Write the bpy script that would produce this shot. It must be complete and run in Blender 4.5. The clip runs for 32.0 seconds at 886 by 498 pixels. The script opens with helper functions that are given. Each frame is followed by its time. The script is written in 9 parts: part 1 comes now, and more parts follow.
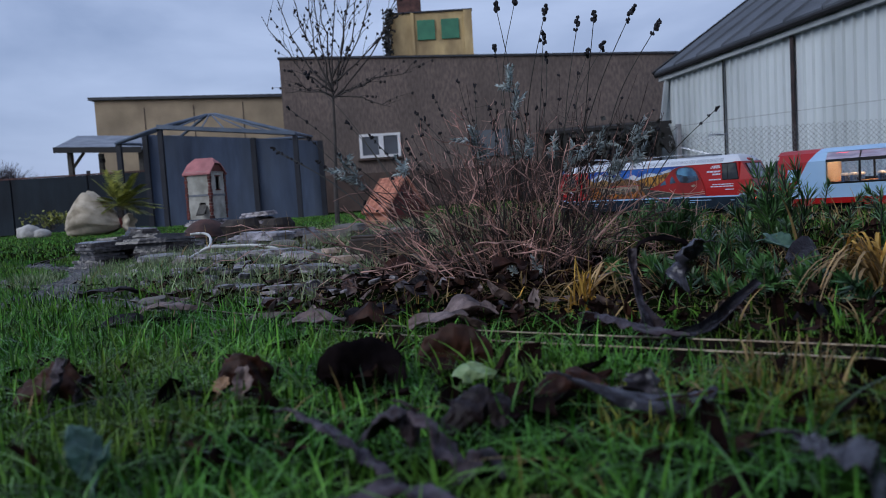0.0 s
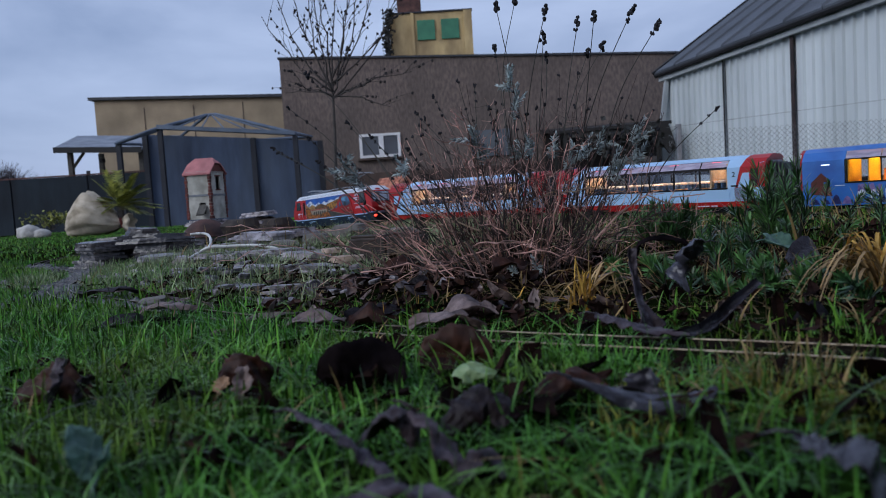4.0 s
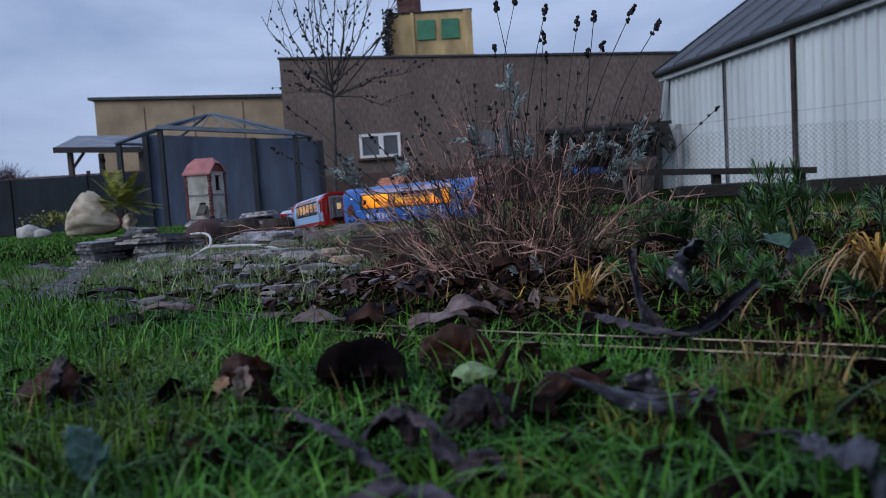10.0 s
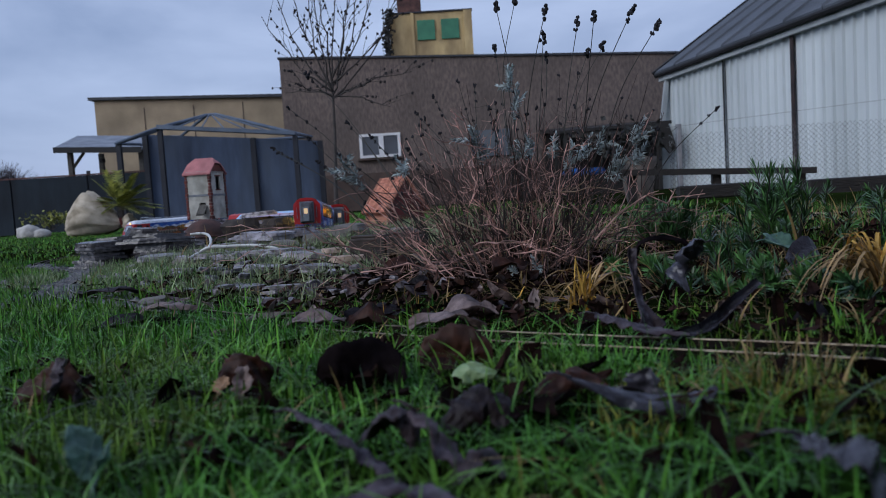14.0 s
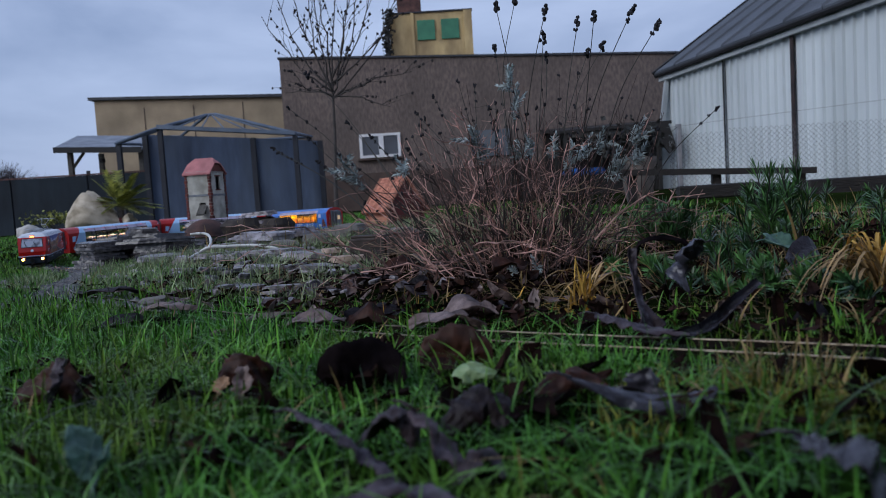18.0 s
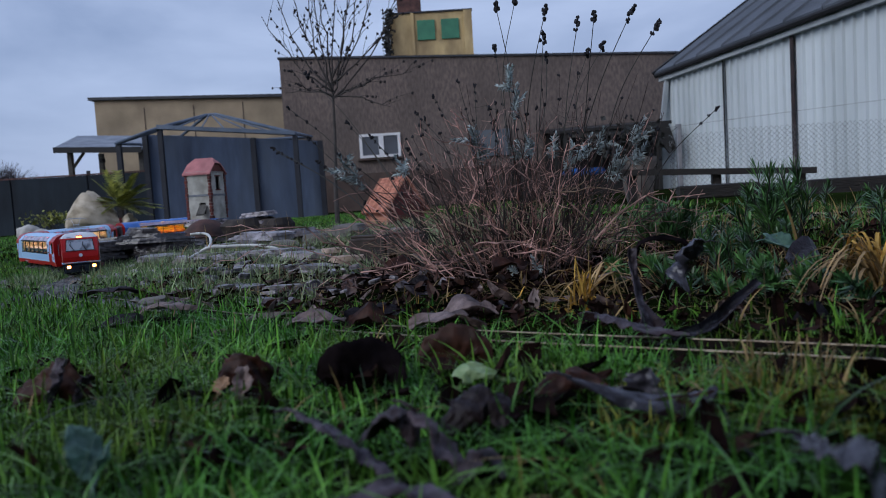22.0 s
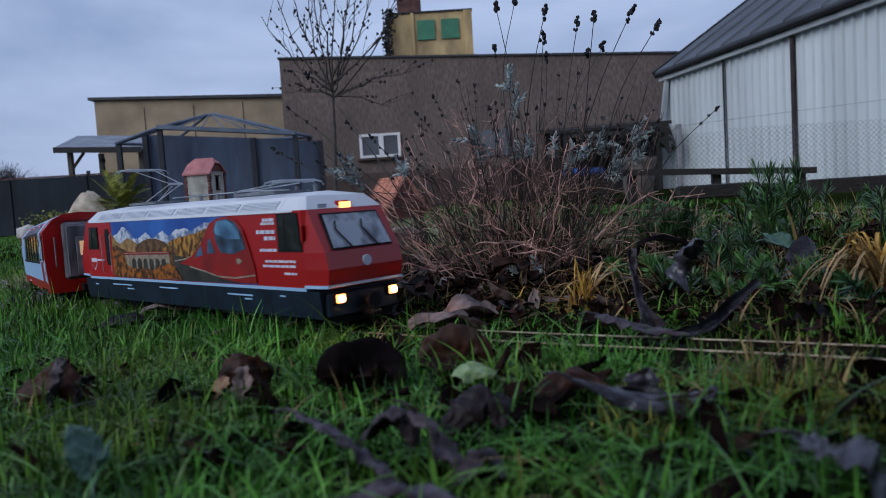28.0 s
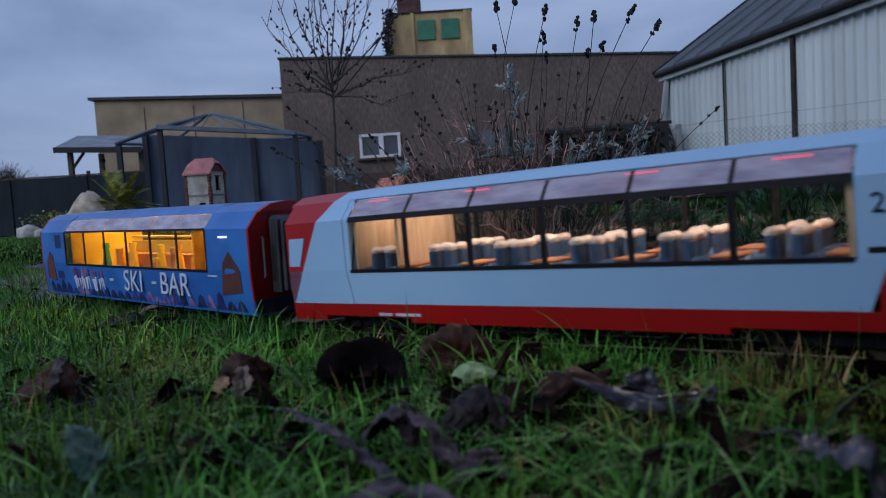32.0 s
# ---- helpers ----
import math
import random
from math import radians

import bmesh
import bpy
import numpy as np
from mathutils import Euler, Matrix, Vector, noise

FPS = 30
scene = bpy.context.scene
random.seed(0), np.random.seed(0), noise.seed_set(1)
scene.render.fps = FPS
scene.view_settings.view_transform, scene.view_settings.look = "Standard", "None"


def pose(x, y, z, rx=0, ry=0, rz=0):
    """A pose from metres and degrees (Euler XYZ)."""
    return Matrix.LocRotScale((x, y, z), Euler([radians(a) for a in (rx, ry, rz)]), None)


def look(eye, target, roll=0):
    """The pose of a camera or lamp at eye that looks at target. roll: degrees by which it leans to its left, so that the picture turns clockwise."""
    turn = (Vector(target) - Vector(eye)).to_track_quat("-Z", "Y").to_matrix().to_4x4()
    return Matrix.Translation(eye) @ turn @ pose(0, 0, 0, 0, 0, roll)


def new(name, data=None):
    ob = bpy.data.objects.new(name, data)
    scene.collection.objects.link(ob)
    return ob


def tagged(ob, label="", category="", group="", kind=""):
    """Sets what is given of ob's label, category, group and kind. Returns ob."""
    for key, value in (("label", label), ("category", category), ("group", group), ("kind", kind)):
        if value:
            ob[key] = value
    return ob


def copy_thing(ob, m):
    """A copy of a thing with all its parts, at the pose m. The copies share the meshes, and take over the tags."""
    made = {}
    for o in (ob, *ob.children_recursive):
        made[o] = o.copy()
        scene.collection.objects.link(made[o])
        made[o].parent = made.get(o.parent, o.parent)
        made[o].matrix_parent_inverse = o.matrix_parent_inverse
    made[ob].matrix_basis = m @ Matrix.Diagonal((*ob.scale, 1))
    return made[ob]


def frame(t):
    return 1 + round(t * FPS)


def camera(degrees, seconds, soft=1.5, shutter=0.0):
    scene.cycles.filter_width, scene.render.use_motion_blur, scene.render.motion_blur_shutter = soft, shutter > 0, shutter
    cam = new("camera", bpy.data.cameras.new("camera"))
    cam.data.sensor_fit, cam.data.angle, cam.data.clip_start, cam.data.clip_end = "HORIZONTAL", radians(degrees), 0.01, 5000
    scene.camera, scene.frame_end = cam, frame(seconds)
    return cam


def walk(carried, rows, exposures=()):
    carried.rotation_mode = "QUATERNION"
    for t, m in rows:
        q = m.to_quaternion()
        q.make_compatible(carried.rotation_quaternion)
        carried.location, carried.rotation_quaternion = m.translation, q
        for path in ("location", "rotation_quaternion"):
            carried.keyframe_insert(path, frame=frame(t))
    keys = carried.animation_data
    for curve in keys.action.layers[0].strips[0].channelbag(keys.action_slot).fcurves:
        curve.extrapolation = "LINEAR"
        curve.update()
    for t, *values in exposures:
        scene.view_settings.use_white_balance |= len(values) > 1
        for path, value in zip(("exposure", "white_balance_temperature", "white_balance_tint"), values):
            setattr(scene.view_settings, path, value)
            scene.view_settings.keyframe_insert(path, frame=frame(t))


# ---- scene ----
cam = camera(62.5, 32.0, soft=0.8, shutter=0.2)
EYE = (0.0, 0.0, 0.153)
VIEW = look(EYE, (0.0, math.cos(radians(4.02)), 0.153 - math.sin(radians(4.02))), roll=-3.548)
walk(cam, [(0.0, VIEW), (32.0, VIEW)], exposures=[(0.0, 0.0, 6500, 10), (28.5, 0.0, 6500, 10), (29.5, -0.08, 6420, 10), (30.2, -0.14, 6360, 10), (31.0, -0.40, 6100, 10), (32.0, -0.43, 6080, 10)])
cam.data.dof.use_dof = True
cam.data.dof.focus_distance = 1.5
cam.data.dof.aperture_fstop = 9.0

# ---- world and light: a heavy overcast sky at dusk ----
world = bpy.data.worlds.new("dusk_sky")
scene.world = world
world.use_nodes = True
wt = world.node_tree
wt.nodes.clear()
w_out = wt.nodes.new("ShaderNodeOutputWorld")
w_bg = wt.nodes.new("ShaderNodeBackground")
w_sky = wt.nodes.new("ShaderNodeTexSky")
w_sky.sky_type = "NISHITA"
w_sky.sun_disc = False
w_sky.sun_elevation = radians(14)
w_sky.sun_rotation = radians(150)
w_sky.dust_density = 3.0
w_co = wt.nodes.new("ShaderNodeTexCoord")
w_map = wt.nodes.new("ShaderNodeMapping")
w_map.inputs["Scale"].default_value = (1.0, 1.0, 3.2)
w_n = wt.nodes.new("ShaderNodeTexNoise")
w_n.inputs["Scale"].default_value = 2.3
w_n.inputs["Detail"].default_value = 6.0
w_n.inputs["Roughness"].default_value = 0.5
w_n.inputs["Distortion"].default_value = 0.35
w_r = wt.nodes.new("ShaderNodeValToRGB")
w_r.color_ramp.elements[0].position, w_r.color_ramp.elements[0].color = 0.36, (2.38, 3.2, 5.3, 1)
w_r.color_ramp.elements[1].position, w_r.color_ramp.elements[1].color = 0.66, (4.2, 5.2, 7.7, 1)
w_mix = wt.nodes.new("ShaderNodeMixRGB")
w_mix.inputs[0].default_value = 0.88
wt.links.new(w_co.outputs["Generated"], w_map.inputs["Vector"])
wt.links.new(w_map.outputs[0], w_n.inputs["Vector"])
wt.links.new(w_n.outputs[0], w_r.inputs[0])
wt.links.new(w_sky.outputs[0], w_mix.inputs[1])
wt.links.new(w_r.outputs[0], w_mix.inputs[2])
wt.links.new(w_mix.outputs[0], w_bg.inputs[0])
wt.links.new(w_bg.outputs[0], w_out.inputs[0])
w_bg.inputs[1].default_value = 0.112

sun = new("sun", bpy.data.lights.new("sun", "SUN"))
sun.data.energy, sun.data.angle, sun.data.color = 1.5, radians(40), (0.92, 0.95, 1.0)
sun.matrix_world = look((-11, -5, 9), (0, 3, 0))


# ---- materials ----
def srgb(r, g, b):
    return tuple(((c / 255) / 12.92 if c / 255 <= 0.04045 else ((c / 255 + 0.055) / 1.055) ** 2.4) for c in (r, g, b))


def material(name, a, b=None, scale=8.0, rough=0.7, metal=0.0, bump=0.0, bscale=None, spec=0.5, stretch=(1, 1, 1), stain=None, sscale=1.3, samt=0.5,
             island=0.0, coat=0.0, noise_lo=0.35, noise_hi=0.65, rvar=0.0, sub=0.0):
    """Base colours a to b mixed by fine noise, stained at a larger scale, with relief; island: brightness spread from piece to piece."""
    m = bpy.data.materials.new(name)
    m.use_nodes = True
    nt = m.node_tree
    bs = nt.nodes["Principled BSDF"]
    b = b or tuple(c * 0.75 for c in a)
    co = nt.nodes.new("ShaderNodeTexCoord")
    mp = nt.nodes.new("ShaderNodeMapping")
    mp.inputs["Scale"].default_value = stretch
    nt.links.new(co.outputs["Object"], mp.inputs[0])
    n1 = nt.nodes.new("ShaderNodeTexNoise")
    n1.inputs["Scale"].default_value, n1.inputs["Detail"].default_value = scale, 5.0
    nt.links.new(mp.outputs[0], n1.inputs["Vector"])
    rp = nt.nodes.new("ShaderNodeValToRGB")
    rp.color_ramp.elements[0].position, rp.color_ramp.elements[0].color = noise_lo, (*a, 1)
    rp.color_ramp.elements[1].position, rp.color_ramp.elements[1].color = noise_hi, (*b, 1)
    nt.links.new(n1.outputs[0], rp.inputs[0])
    col = rp.outputs[0]
    if stain:
        n2 = nt.nodes.new("ShaderNodeTexNoise")
        n2.inputs["Scale"].default_value, n2.inputs["Detail"].default_value = sscale, 4.0
        nt.links.new(mp.outputs[0], n2.inputs["Vector"])
        r2 = nt.nodes.new("ShaderNodeMapRange")
        r2.inputs[1].default_value, r2.inputs[2].default_value, r2.inputs[4].default_value = 0.45, 0.7, samt
        nt.links.new(n2.outputs[0], r2.inputs[0])
        mx = nt.nodes.new("ShaderNodeMixRGB")
        mx.inputs[2].default_value = (*stain, 1)
        nt.links.new(r2.outputs[0], mx.inputs[0])
        nt.links.new(col, mx.inputs[1])
        col = mx.outputs[0]
    if island:
        ge = nt.nodes.new("ShaderNodeNewGeometry")
        oi = nt.nodes.new("ShaderNodeObjectInfo")
        ad = nt.nodes.new("ShaderNodeMath")
        ad.operation = "ADD"
        nt.links.new(ge.outputs["Random Per Island"], ad.inputs[0])
        nt.links.new(oi.outputs["Random"], ad.inputs[1])
        fr = nt.nodes.new("ShaderNodeMath")
        fr.operation = "FRACT"
        nt.links.new(ad.outputs[0], fr.inputs[0])
        mr = nt.nodes.new("ShaderNodeMapRange")
        mr.inputs[3].default_value, mr.inputs[4].default_value = 1 - island, 1 + island
        nt.links.new(fr.outputs[0], mr.inputs[0])
        hs = nt.nodes.new("ShaderNodeHueSaturation")
        nt.links.new(mr.outputs[0], hs.inputs["Value"])
        nt.links.new(col, hs.inputs["Color"])
        col = hs.outputs[0]
    nt.links.new(col, bs.inputs["Base Color"])
    bs.inputs["Roughness"].default_value, bs.inputs["Metallic"].default_value = rough, metal
    bs.inputs["Specular IOR Level"].default_value = spec
    bs.inputs["Coat Weight"].default_value = coat
    if sub:
        bs.inputs["Transmission Weight"].default_value = 0.0
    if rvar:
        mr2 = nt.nodes.new("ShaderNodeMapRange")
        mr2.inputs[3].default_value, mr2.inputs[4].default_value = max(rough - rvar, 0.05), min(rough + rvar, 1)
        nt.links.new(n1.outputs[0], mr2.inputs[0])
        nt.links.new(mr2.outputs[0], bs.inputs["Roughness"])
    if bump:
        n3 = nt.nodes.new("ShaderNodeTexNoise")
        n3.inputs["Scale"].default_value, n3.inputs["Detail"].default_value = bscale or scale * 2, 6.0
        nt.links.new(mp.outputs[0], n3.inputs["Vector"])
        bp = nt.nodes.new("ShaderNodeBump")
        bp.inputs["Strength"].default_value, bp.inputs["Distance"].default_value = 1.0, bump
        nt.links.new(n3.outputs[0], bp.inputs["Height"])
        nt.links.new(bp.outputs[0], bs.inputs["Normal"])
    return m


def glow(name, colour, strength):
    m = bpy.data.materials.new(name)
    m.use_nodes = True
    bs = m.node_tree.nodes["Principled BSDF"]
    bs.inputs["Base Color"].default_value = (*colour, 1)
    bs.inputs["Emission Color"].default_value = (*colour, 1)
    bs.inputs["Emission Strength"].default_value = strength
    return m


def glass(name, tint=(0.9, 0.92, 0.95), gloss=0.12):
    m = bpy.data.materials.new(name)
    m.use_nodes = True
    nt = m.node_tree
    nt.nodes.clear()
    o = nt.nodes.new("ShaderNodeOutputMaterial")
    tr, gl, mx = nt.nodes.new("ShaderNodeBsdfTransparent"), nt.nodes.new("ShaderNodeBsdfGlossy"), nt.nodes.new("ShaderNodeMixShader")
    tr.inputs[0].default_value = (*tint, 1)
    gl.inputs["Roughness"].default_value = 0.04
    fr = nt.nodes.new("ShaderNodeLayerWeight")
    pw = nt.nodes.new("ShaderNodeMath")
    pw.operation = "POWER"
    pw.inputs[1].default_value = 4.0
    nt.links.new(fr.outputs["Facing"], pw.inputs[0])
    ad = nt.nodes.new("ShaderNodeMath")
    ad.operation = "MULTIPLY_ADD"
    ad.inputs[1].default_value, ad.inputs[2].default_value = 0.7, gloss * 0.3
    nt.links.new(pw.outputs[0], ad.inputs[0])
    nt.links.new(ad.outputs[0], mx.inputs[0])
    nt.links.new(tr.outputs[0], mx.inputs[1])
    nt.links.new(gl.outputs[0], mx.inputs[2])
    nt.links.new(mx.outputs[0], o.inputs[0])
    return m


# dark soil taken near black: the shade between blades is in its colour
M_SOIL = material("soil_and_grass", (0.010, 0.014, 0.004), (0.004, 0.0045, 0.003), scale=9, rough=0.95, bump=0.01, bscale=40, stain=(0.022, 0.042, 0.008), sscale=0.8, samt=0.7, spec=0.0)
M_GRASS = material("grass", (0.100, 0.280, 0.040), (0.030, 0.115, 0.021), scale=6, rough=0.36, island=0.9, stain=(0.19, 0.20, 0.022), sscale=5, samt=0.45, spec=0.18)
M_MOSSY = material("yellowed_grass", (0.26, 0.27, 0.045), (0.12, 0.16, 0.03), scale=14, rough=0.5, island=0.7, stain=(0.36, 0.22, 0.05), sscale=16, samt=0.6, spec=0.3)
M_PALEGRASS = material("pale_wiry_grass", (0.30, 0.36, 0.20), (0.10, 0.15, 0.06), scale=9, rough=0.5, island=0.7, spec=0.25)
M_DRY = material("dry_grass", (0.32, 0.22, 0.09), (0.18, 0.12, 0.05), scale=20, rough=0.75, island=0.4)
M_DRYSEDGE = material("bleached_sedge", (0.48, 0.32, 0.15), (0.26, 0.17, 0.08), scale=16, rough=0.6, island=0.4)
M_ORANGE = material("orange_sedge", (0.64, 0.38, 0.06), (0.44, 0.27, 0.07), scale=12, rough=0.55, island=0.45)
M_STEM = material("dead_lavender_stem", (0.72, 0.42, 0.36), (0.07, 0.032, 0.030), scale=26, rough=0.7, island=0.75)
M_STALK = material("lavender_stalk", (0.05, 0.05, 0.045), (0.03, 0.03, 0.03), scale=30, rough=0.8, island=0.35)
M_SILVER = material("lavender_leaf", (0.56, 0.64, 0.66), (0.20, 0.25, 0.26), scale=20, rough=0.7, island=0.4)
M_HEAD = material("lavender_head", (0.02, 0.02, 0.028), (0.012, 0.012, 0.016), scale=40, rough=0.9, island=0.3)
M_ROSE = material("rosemary_leaf", (0.11, 0.25, 0.075), (0.024, 0.075, 0.026), scale=14, spec=0.5, rough=0.30, island=0.7)
M_DEAD = material("wet_dead_leaf", (0.028, 0.023, 0.030), (0.006, 0.004, 0.006), scale=60, rough=0.40, island=0.25, bump=0.003, bscale=140, stain=(0.03, 0.011, 0.008), sscale=7, samt=0.6, rvar=0.15, spec=0.2)
M_DEADPURPLE = material("purplish_wet_leaf", (0.125, 0.105, 0.130), (0.026, 0.019, 0.026), scale=75, rough=0.40, island=0.25, bump=0.003, bscale=160, stain=(0.06, 0.03, 0.028), sscale=12, samt=0.6, rvar=0.15, spec=0.2)
M_BLACKLEAF = material("black_wet_leaf", (0.016, 0.012, 0.014), (0.005, 0.004, 0.005), scale=22, rough=0.45, bump=0.0012, bscale=120, stain=(0.014, 0.009, 0.008), sscale=14, samt=0.5, spec=0.0)
M_LITTER = material("dark_leaf_litter", (0.024, 0.012, 0.010), (0.006, 0.004, 0.004), scale=30, rough=0.7, island=0.8, spec=0.03)
M_DEADRED = material("russet_dead_leaf", (0.060, 0.022, 0.014), (0.014, 0.006, 0.005), scale=70, rough=0.5, bump=0.003, bscale=40, stain=(0.10, 0.06, 0.05), sscale=9, samt=0.5, spec=0.15)
M_PINKLEAF = material("faded_leaf", (0.25, 0.18, 0.17), (0.09, 0.06, 0.058), scale=70, rough=0.5, bump=0.003, bscale=120)
M_PALE = material("pale_green_leaf", (0.30, 0.42, 0.22), (0.17, 0.28, 0.11), scale=70, rough=0.45, bump=0.002, bscale=120)
M_BLUELEAF = material("blue_green_leaf", (0.12, 0.23, 0.17), (0.06, 0.13, 0.10), scale=80, rough=0.5, bump=0.002, bscale=160)
# blue-grey leaf; on the black leaves this colour also paints the sky's sheen
M_BLUEDEAD = material("blue_grey_wet_leaf", (0.085, 0.088, 0.120), (0.016, 0.015, 0.022), scale=60, rough=0.26, island=0.2, bump=0.002, bscale=140, stain=(0.03, 0.012, 0.012), sscale=9, samt=0.5, rvar=0.12, spec=0.6)
M_TANLEAF = material("tan_dead_leaf", (0.30, 0.17, 0.09), (0.14, 0.075, 0.045), scale=60, rough=0.55, bump=0.002, bscale=120)
# the pale tone includes wet highlights, painted into the slate's base colour
M_SLATE = material("wet_slate", (0.37, 0.335, 0.365), (0.022, 0.019, 0.023), scale=46, rough=0.30, bump=0.006, bscale=55, stain=(0.11, 0.085, 0.08), sscale=5, samt=0.5, island=0.5, rvar=0.15)
M_SLATEDARK = material("dark_wet_slate", (0.075, 0.066, 0.068), (0.018, 0.016, 0.018), scale=30, rough=0.22, bump=0.006, bscale=45, island=0.4, rvar=0.12, spec=0.6)
M_STONE = material("pale_field_stone", (0.20, 0.17, 0.15), (0.10, 0.09, 0.085), scale=12, rough=0.7, bump=0.008, bscale=18, stain=(0.07, 0.075, 0.05), sscale=4, samt=0.6, island=0.2)
M_STONEDARK = material("dark_earthy_stone", (0.06, 0.045, 0.038), (0.02, 0.016, 0.015), scale=16, rough=0.8, bump=0.01, bscale=24)
M_CHALK = material("white_stone", (0.55, 0.53, 0.50), (0.28, 0.27, 0.25), scale=6, rough=0.85, bump=0.02, bscale=9)
M_TERRA = material("weathered_terracotta", (0.085, 0.034, 0.026), (0.032, 0.015, 0.013), scale=14, rough=0.75, bump=0.003, bscale=40)
M_OLDWOOD = material("dark_wet_timber", (0.022, 0.018, 0.016), (0.010, 0.009, 0.008), scale=10, rough=0.6, stretch=(1, 1, 6), bump=0.004, bscale=30)
M_SLEEPER = material("grey_brown_timber", (0.09, 0.085, 0.075), (0.05, 0.045, 0.04), scale=14, rough=0.75, stretch=(0.4, 4, 4), bump=0.004, bscale=30)
M_HOSE = material("white_cable", (0.62, 0.62, 0.6), (0.5, 0.5, 0.48), scale=10, rough=0.35)
M_RAIL = material("brass_rail", (0.26, 0.22, 0.17), (0.12, 0.09, 0.07), scale=60, rough=0.42, metal=1.0)
M_TIE = material("plastic_sleeper", (0.018, 0.014, 0.011), (0.010, 0.008, 0.007), scale=30, rough=0.85, spec=0.1)
M_BALLAST = material("slate_chips", (0.15, 0.145, 0.16), (0.06, 0.058, 0.066), scale=20, rough=0.45, island=0.5, bump=0.002, bscale=80)
M_BROWNWALL = material("brown_render", srgb(122, 108, 101), srgb(94, 83, 79), scale=15, rough=0.9, stain=srgb(82, 74, 70), sscale=0.9, samt=0.75, bump=0.02, bscale=26, stretch=(1, 1, 0.4))
M_WPANEL = material("wall_panel_grey", srgb(98, 104, 110), srgb(78, 84, 92), scale=2, rough=0.5)
M_PLINTH = material("brown_plinth", srgb(84, 70, 64), srgb(68, 56, 52), scale=3, rough=0.9, bump=0.01, bscale=20)
M_YELLOW = material("ochre_render", srgb(172, 154, 128), srgb(150, 134, 112), scale=1.6, rough=0.9, stain=srgb(120, 108, 88), sscale=0.5, samt=0.75, bump=0.01, bscale=20)
M_TOWER = material("yellow_render", srgb(204, 180, 132), srgb(180, 156, 112), scale=3.0, rough=0.9, stain=srgb(126, 108, 82), sscale=1.6, samt=0.8, bump=0.01, bscale=18, stretch=(1, 1, 0.4))
M_GREENPANE = material("green_shutter", srgb(62, 128, 98), srgb(52, 112, 88), scale=3, rough=0.6)
M_BRICK = material("chimney_brick", srgb(104, 72, 66), srgb(70, 50, 48), scale=6, rough=0.9, bump=0.01, bscale=14)
M_IVY = material("dark_ivy", (0.02, 0.022, 0.02), (0.012, 0.013, 0.012), scale=9, rough=0.7, island=0.4)
M_FLASH = material("grey_roof_edge", srgb(58, 60, 66), srgb(44, 46, 52), scale=3, rough=0.5)
M_WHITEPAINT = material("white_window_paint", (0.78, 0.78, 0.79), (0.66, 0.66, 0.68), scale=5, rough=0.4)
M_DARKPANE = material("dark_window_pane", (0.05, 0.06, 0.075), (0.04, 0.045, 0.055), scale=2, rough=0.08, spec=0.8)
M_HALL = material("pale_corrugated_sheet", srgb(214, 221, 223), srgb(198, 205, 208), scale=0.7, rough=0.5, stain=srgb(160, 168, 168), sscale=0.6, samt=0.5, stretch=(1, 1, 0.25))
M_HALLTRIM = material("pale_fascia", srgb(180, 186, 188), srgb(150, 156, 160), scale=2, rough=0.6)
M_RUST = material("rusted_downpipe", srgb(58, 44, 44), srgb(40, 32, 34), scale=5, rough=0.7)
M_ROOF = material("dark_roofing_felt", srgb(72, 76, 84), srgb(56, 60, 66), scale=1.2, rough=0.55, stain=srgb(92, 98, 104), sscale=0.5, samt=0.5, bump=0.01, bscale=10)
M_SCREEN = material("blue_grey_screen_mesh", srgb(74, 88, 111), srgb(54, 65, 85), scale=1.5, rough=0.85, stain=srgb(74, 84, 98), sscale=0.7, samt=0.6, stretch=(3, 1, 0.6), bump=0.004, bscale=60)
M_SCREENDARK = material("dark_screen_post", srgb(38, 42, 52), srgb(30, 33, 42), scale=4, rough=0.7)
M_FENCE = material("dark_fence_screen", srgb(28, 40, 50), srgb(18, 27, 36), scale=1.4, rough=0.9, stretch=(3, 1, 1), stain=srgb(38, 50, 58), sscale=0.8, samt=0.5, bump=0.004, bscale=50)
M_GAZEBO = material("blue_grey_aluminium", srgb(104, 116, 132), srgb(84, 96, 112), scale=3, rough=0.45, metal=0.3)
M_TILE = material("grey_shelter_roof", srgb(134, 142, 154), srgb(104, 110, 122), scale=3, rough=0.6, bump=0.01, bscale=12)
M_WIRE = material("galvanised_wire", (0.24, 0.25, 0.26), (0.16, 0.17, 0.18), scale=10, rough=0.6, metal=0.2)
M_GALV = material("galvanised_post", (0.3, 0.31, 0.33), (0.2, 0.21, 0.23), scale=8, rough=0.5, metal=0.5)
M_FLEECE = material("beige_fleece", srgb(198, 186, 166), srgb(156, 144, 126), scale=7, rough=0.95, bump=0.02, bscale=5, stain=srgb(205, 196, 180), sscale=2.2, samt=0.6)
M_CORD = material("red_brown_cord", srgb(110, 52, 48), srgb(84, 40, 38), scale=14, rough=0.9)
M_PALM = material("yellow_green_frond", (0.30, 0.30, 0.06), (0.12, 0.15, 0.03), scale=8, rough=0.55, island=0.5)
M_BARK = material("grey_bark", (0.075, 0.065, 0.062), (0.045, 0.04, 0.038), scale=16, rough=0.9, bump=0.004, bscale=30)
M_BUD = material("dark_dry_leaf", (0.03, 0.026, 0.028), (0.018, 0.016, 0.018), scale=20, rough=0.85, island=0.3)
M_PLASTER = material("grey_model_plaster", srgb(192, 190, 182), srgb(160, 158, 150), scale=20, rough=0.85, bump=0.002, bscale=60, stain=srgb(104, 104, 92), sscale=8, samt=0.6)
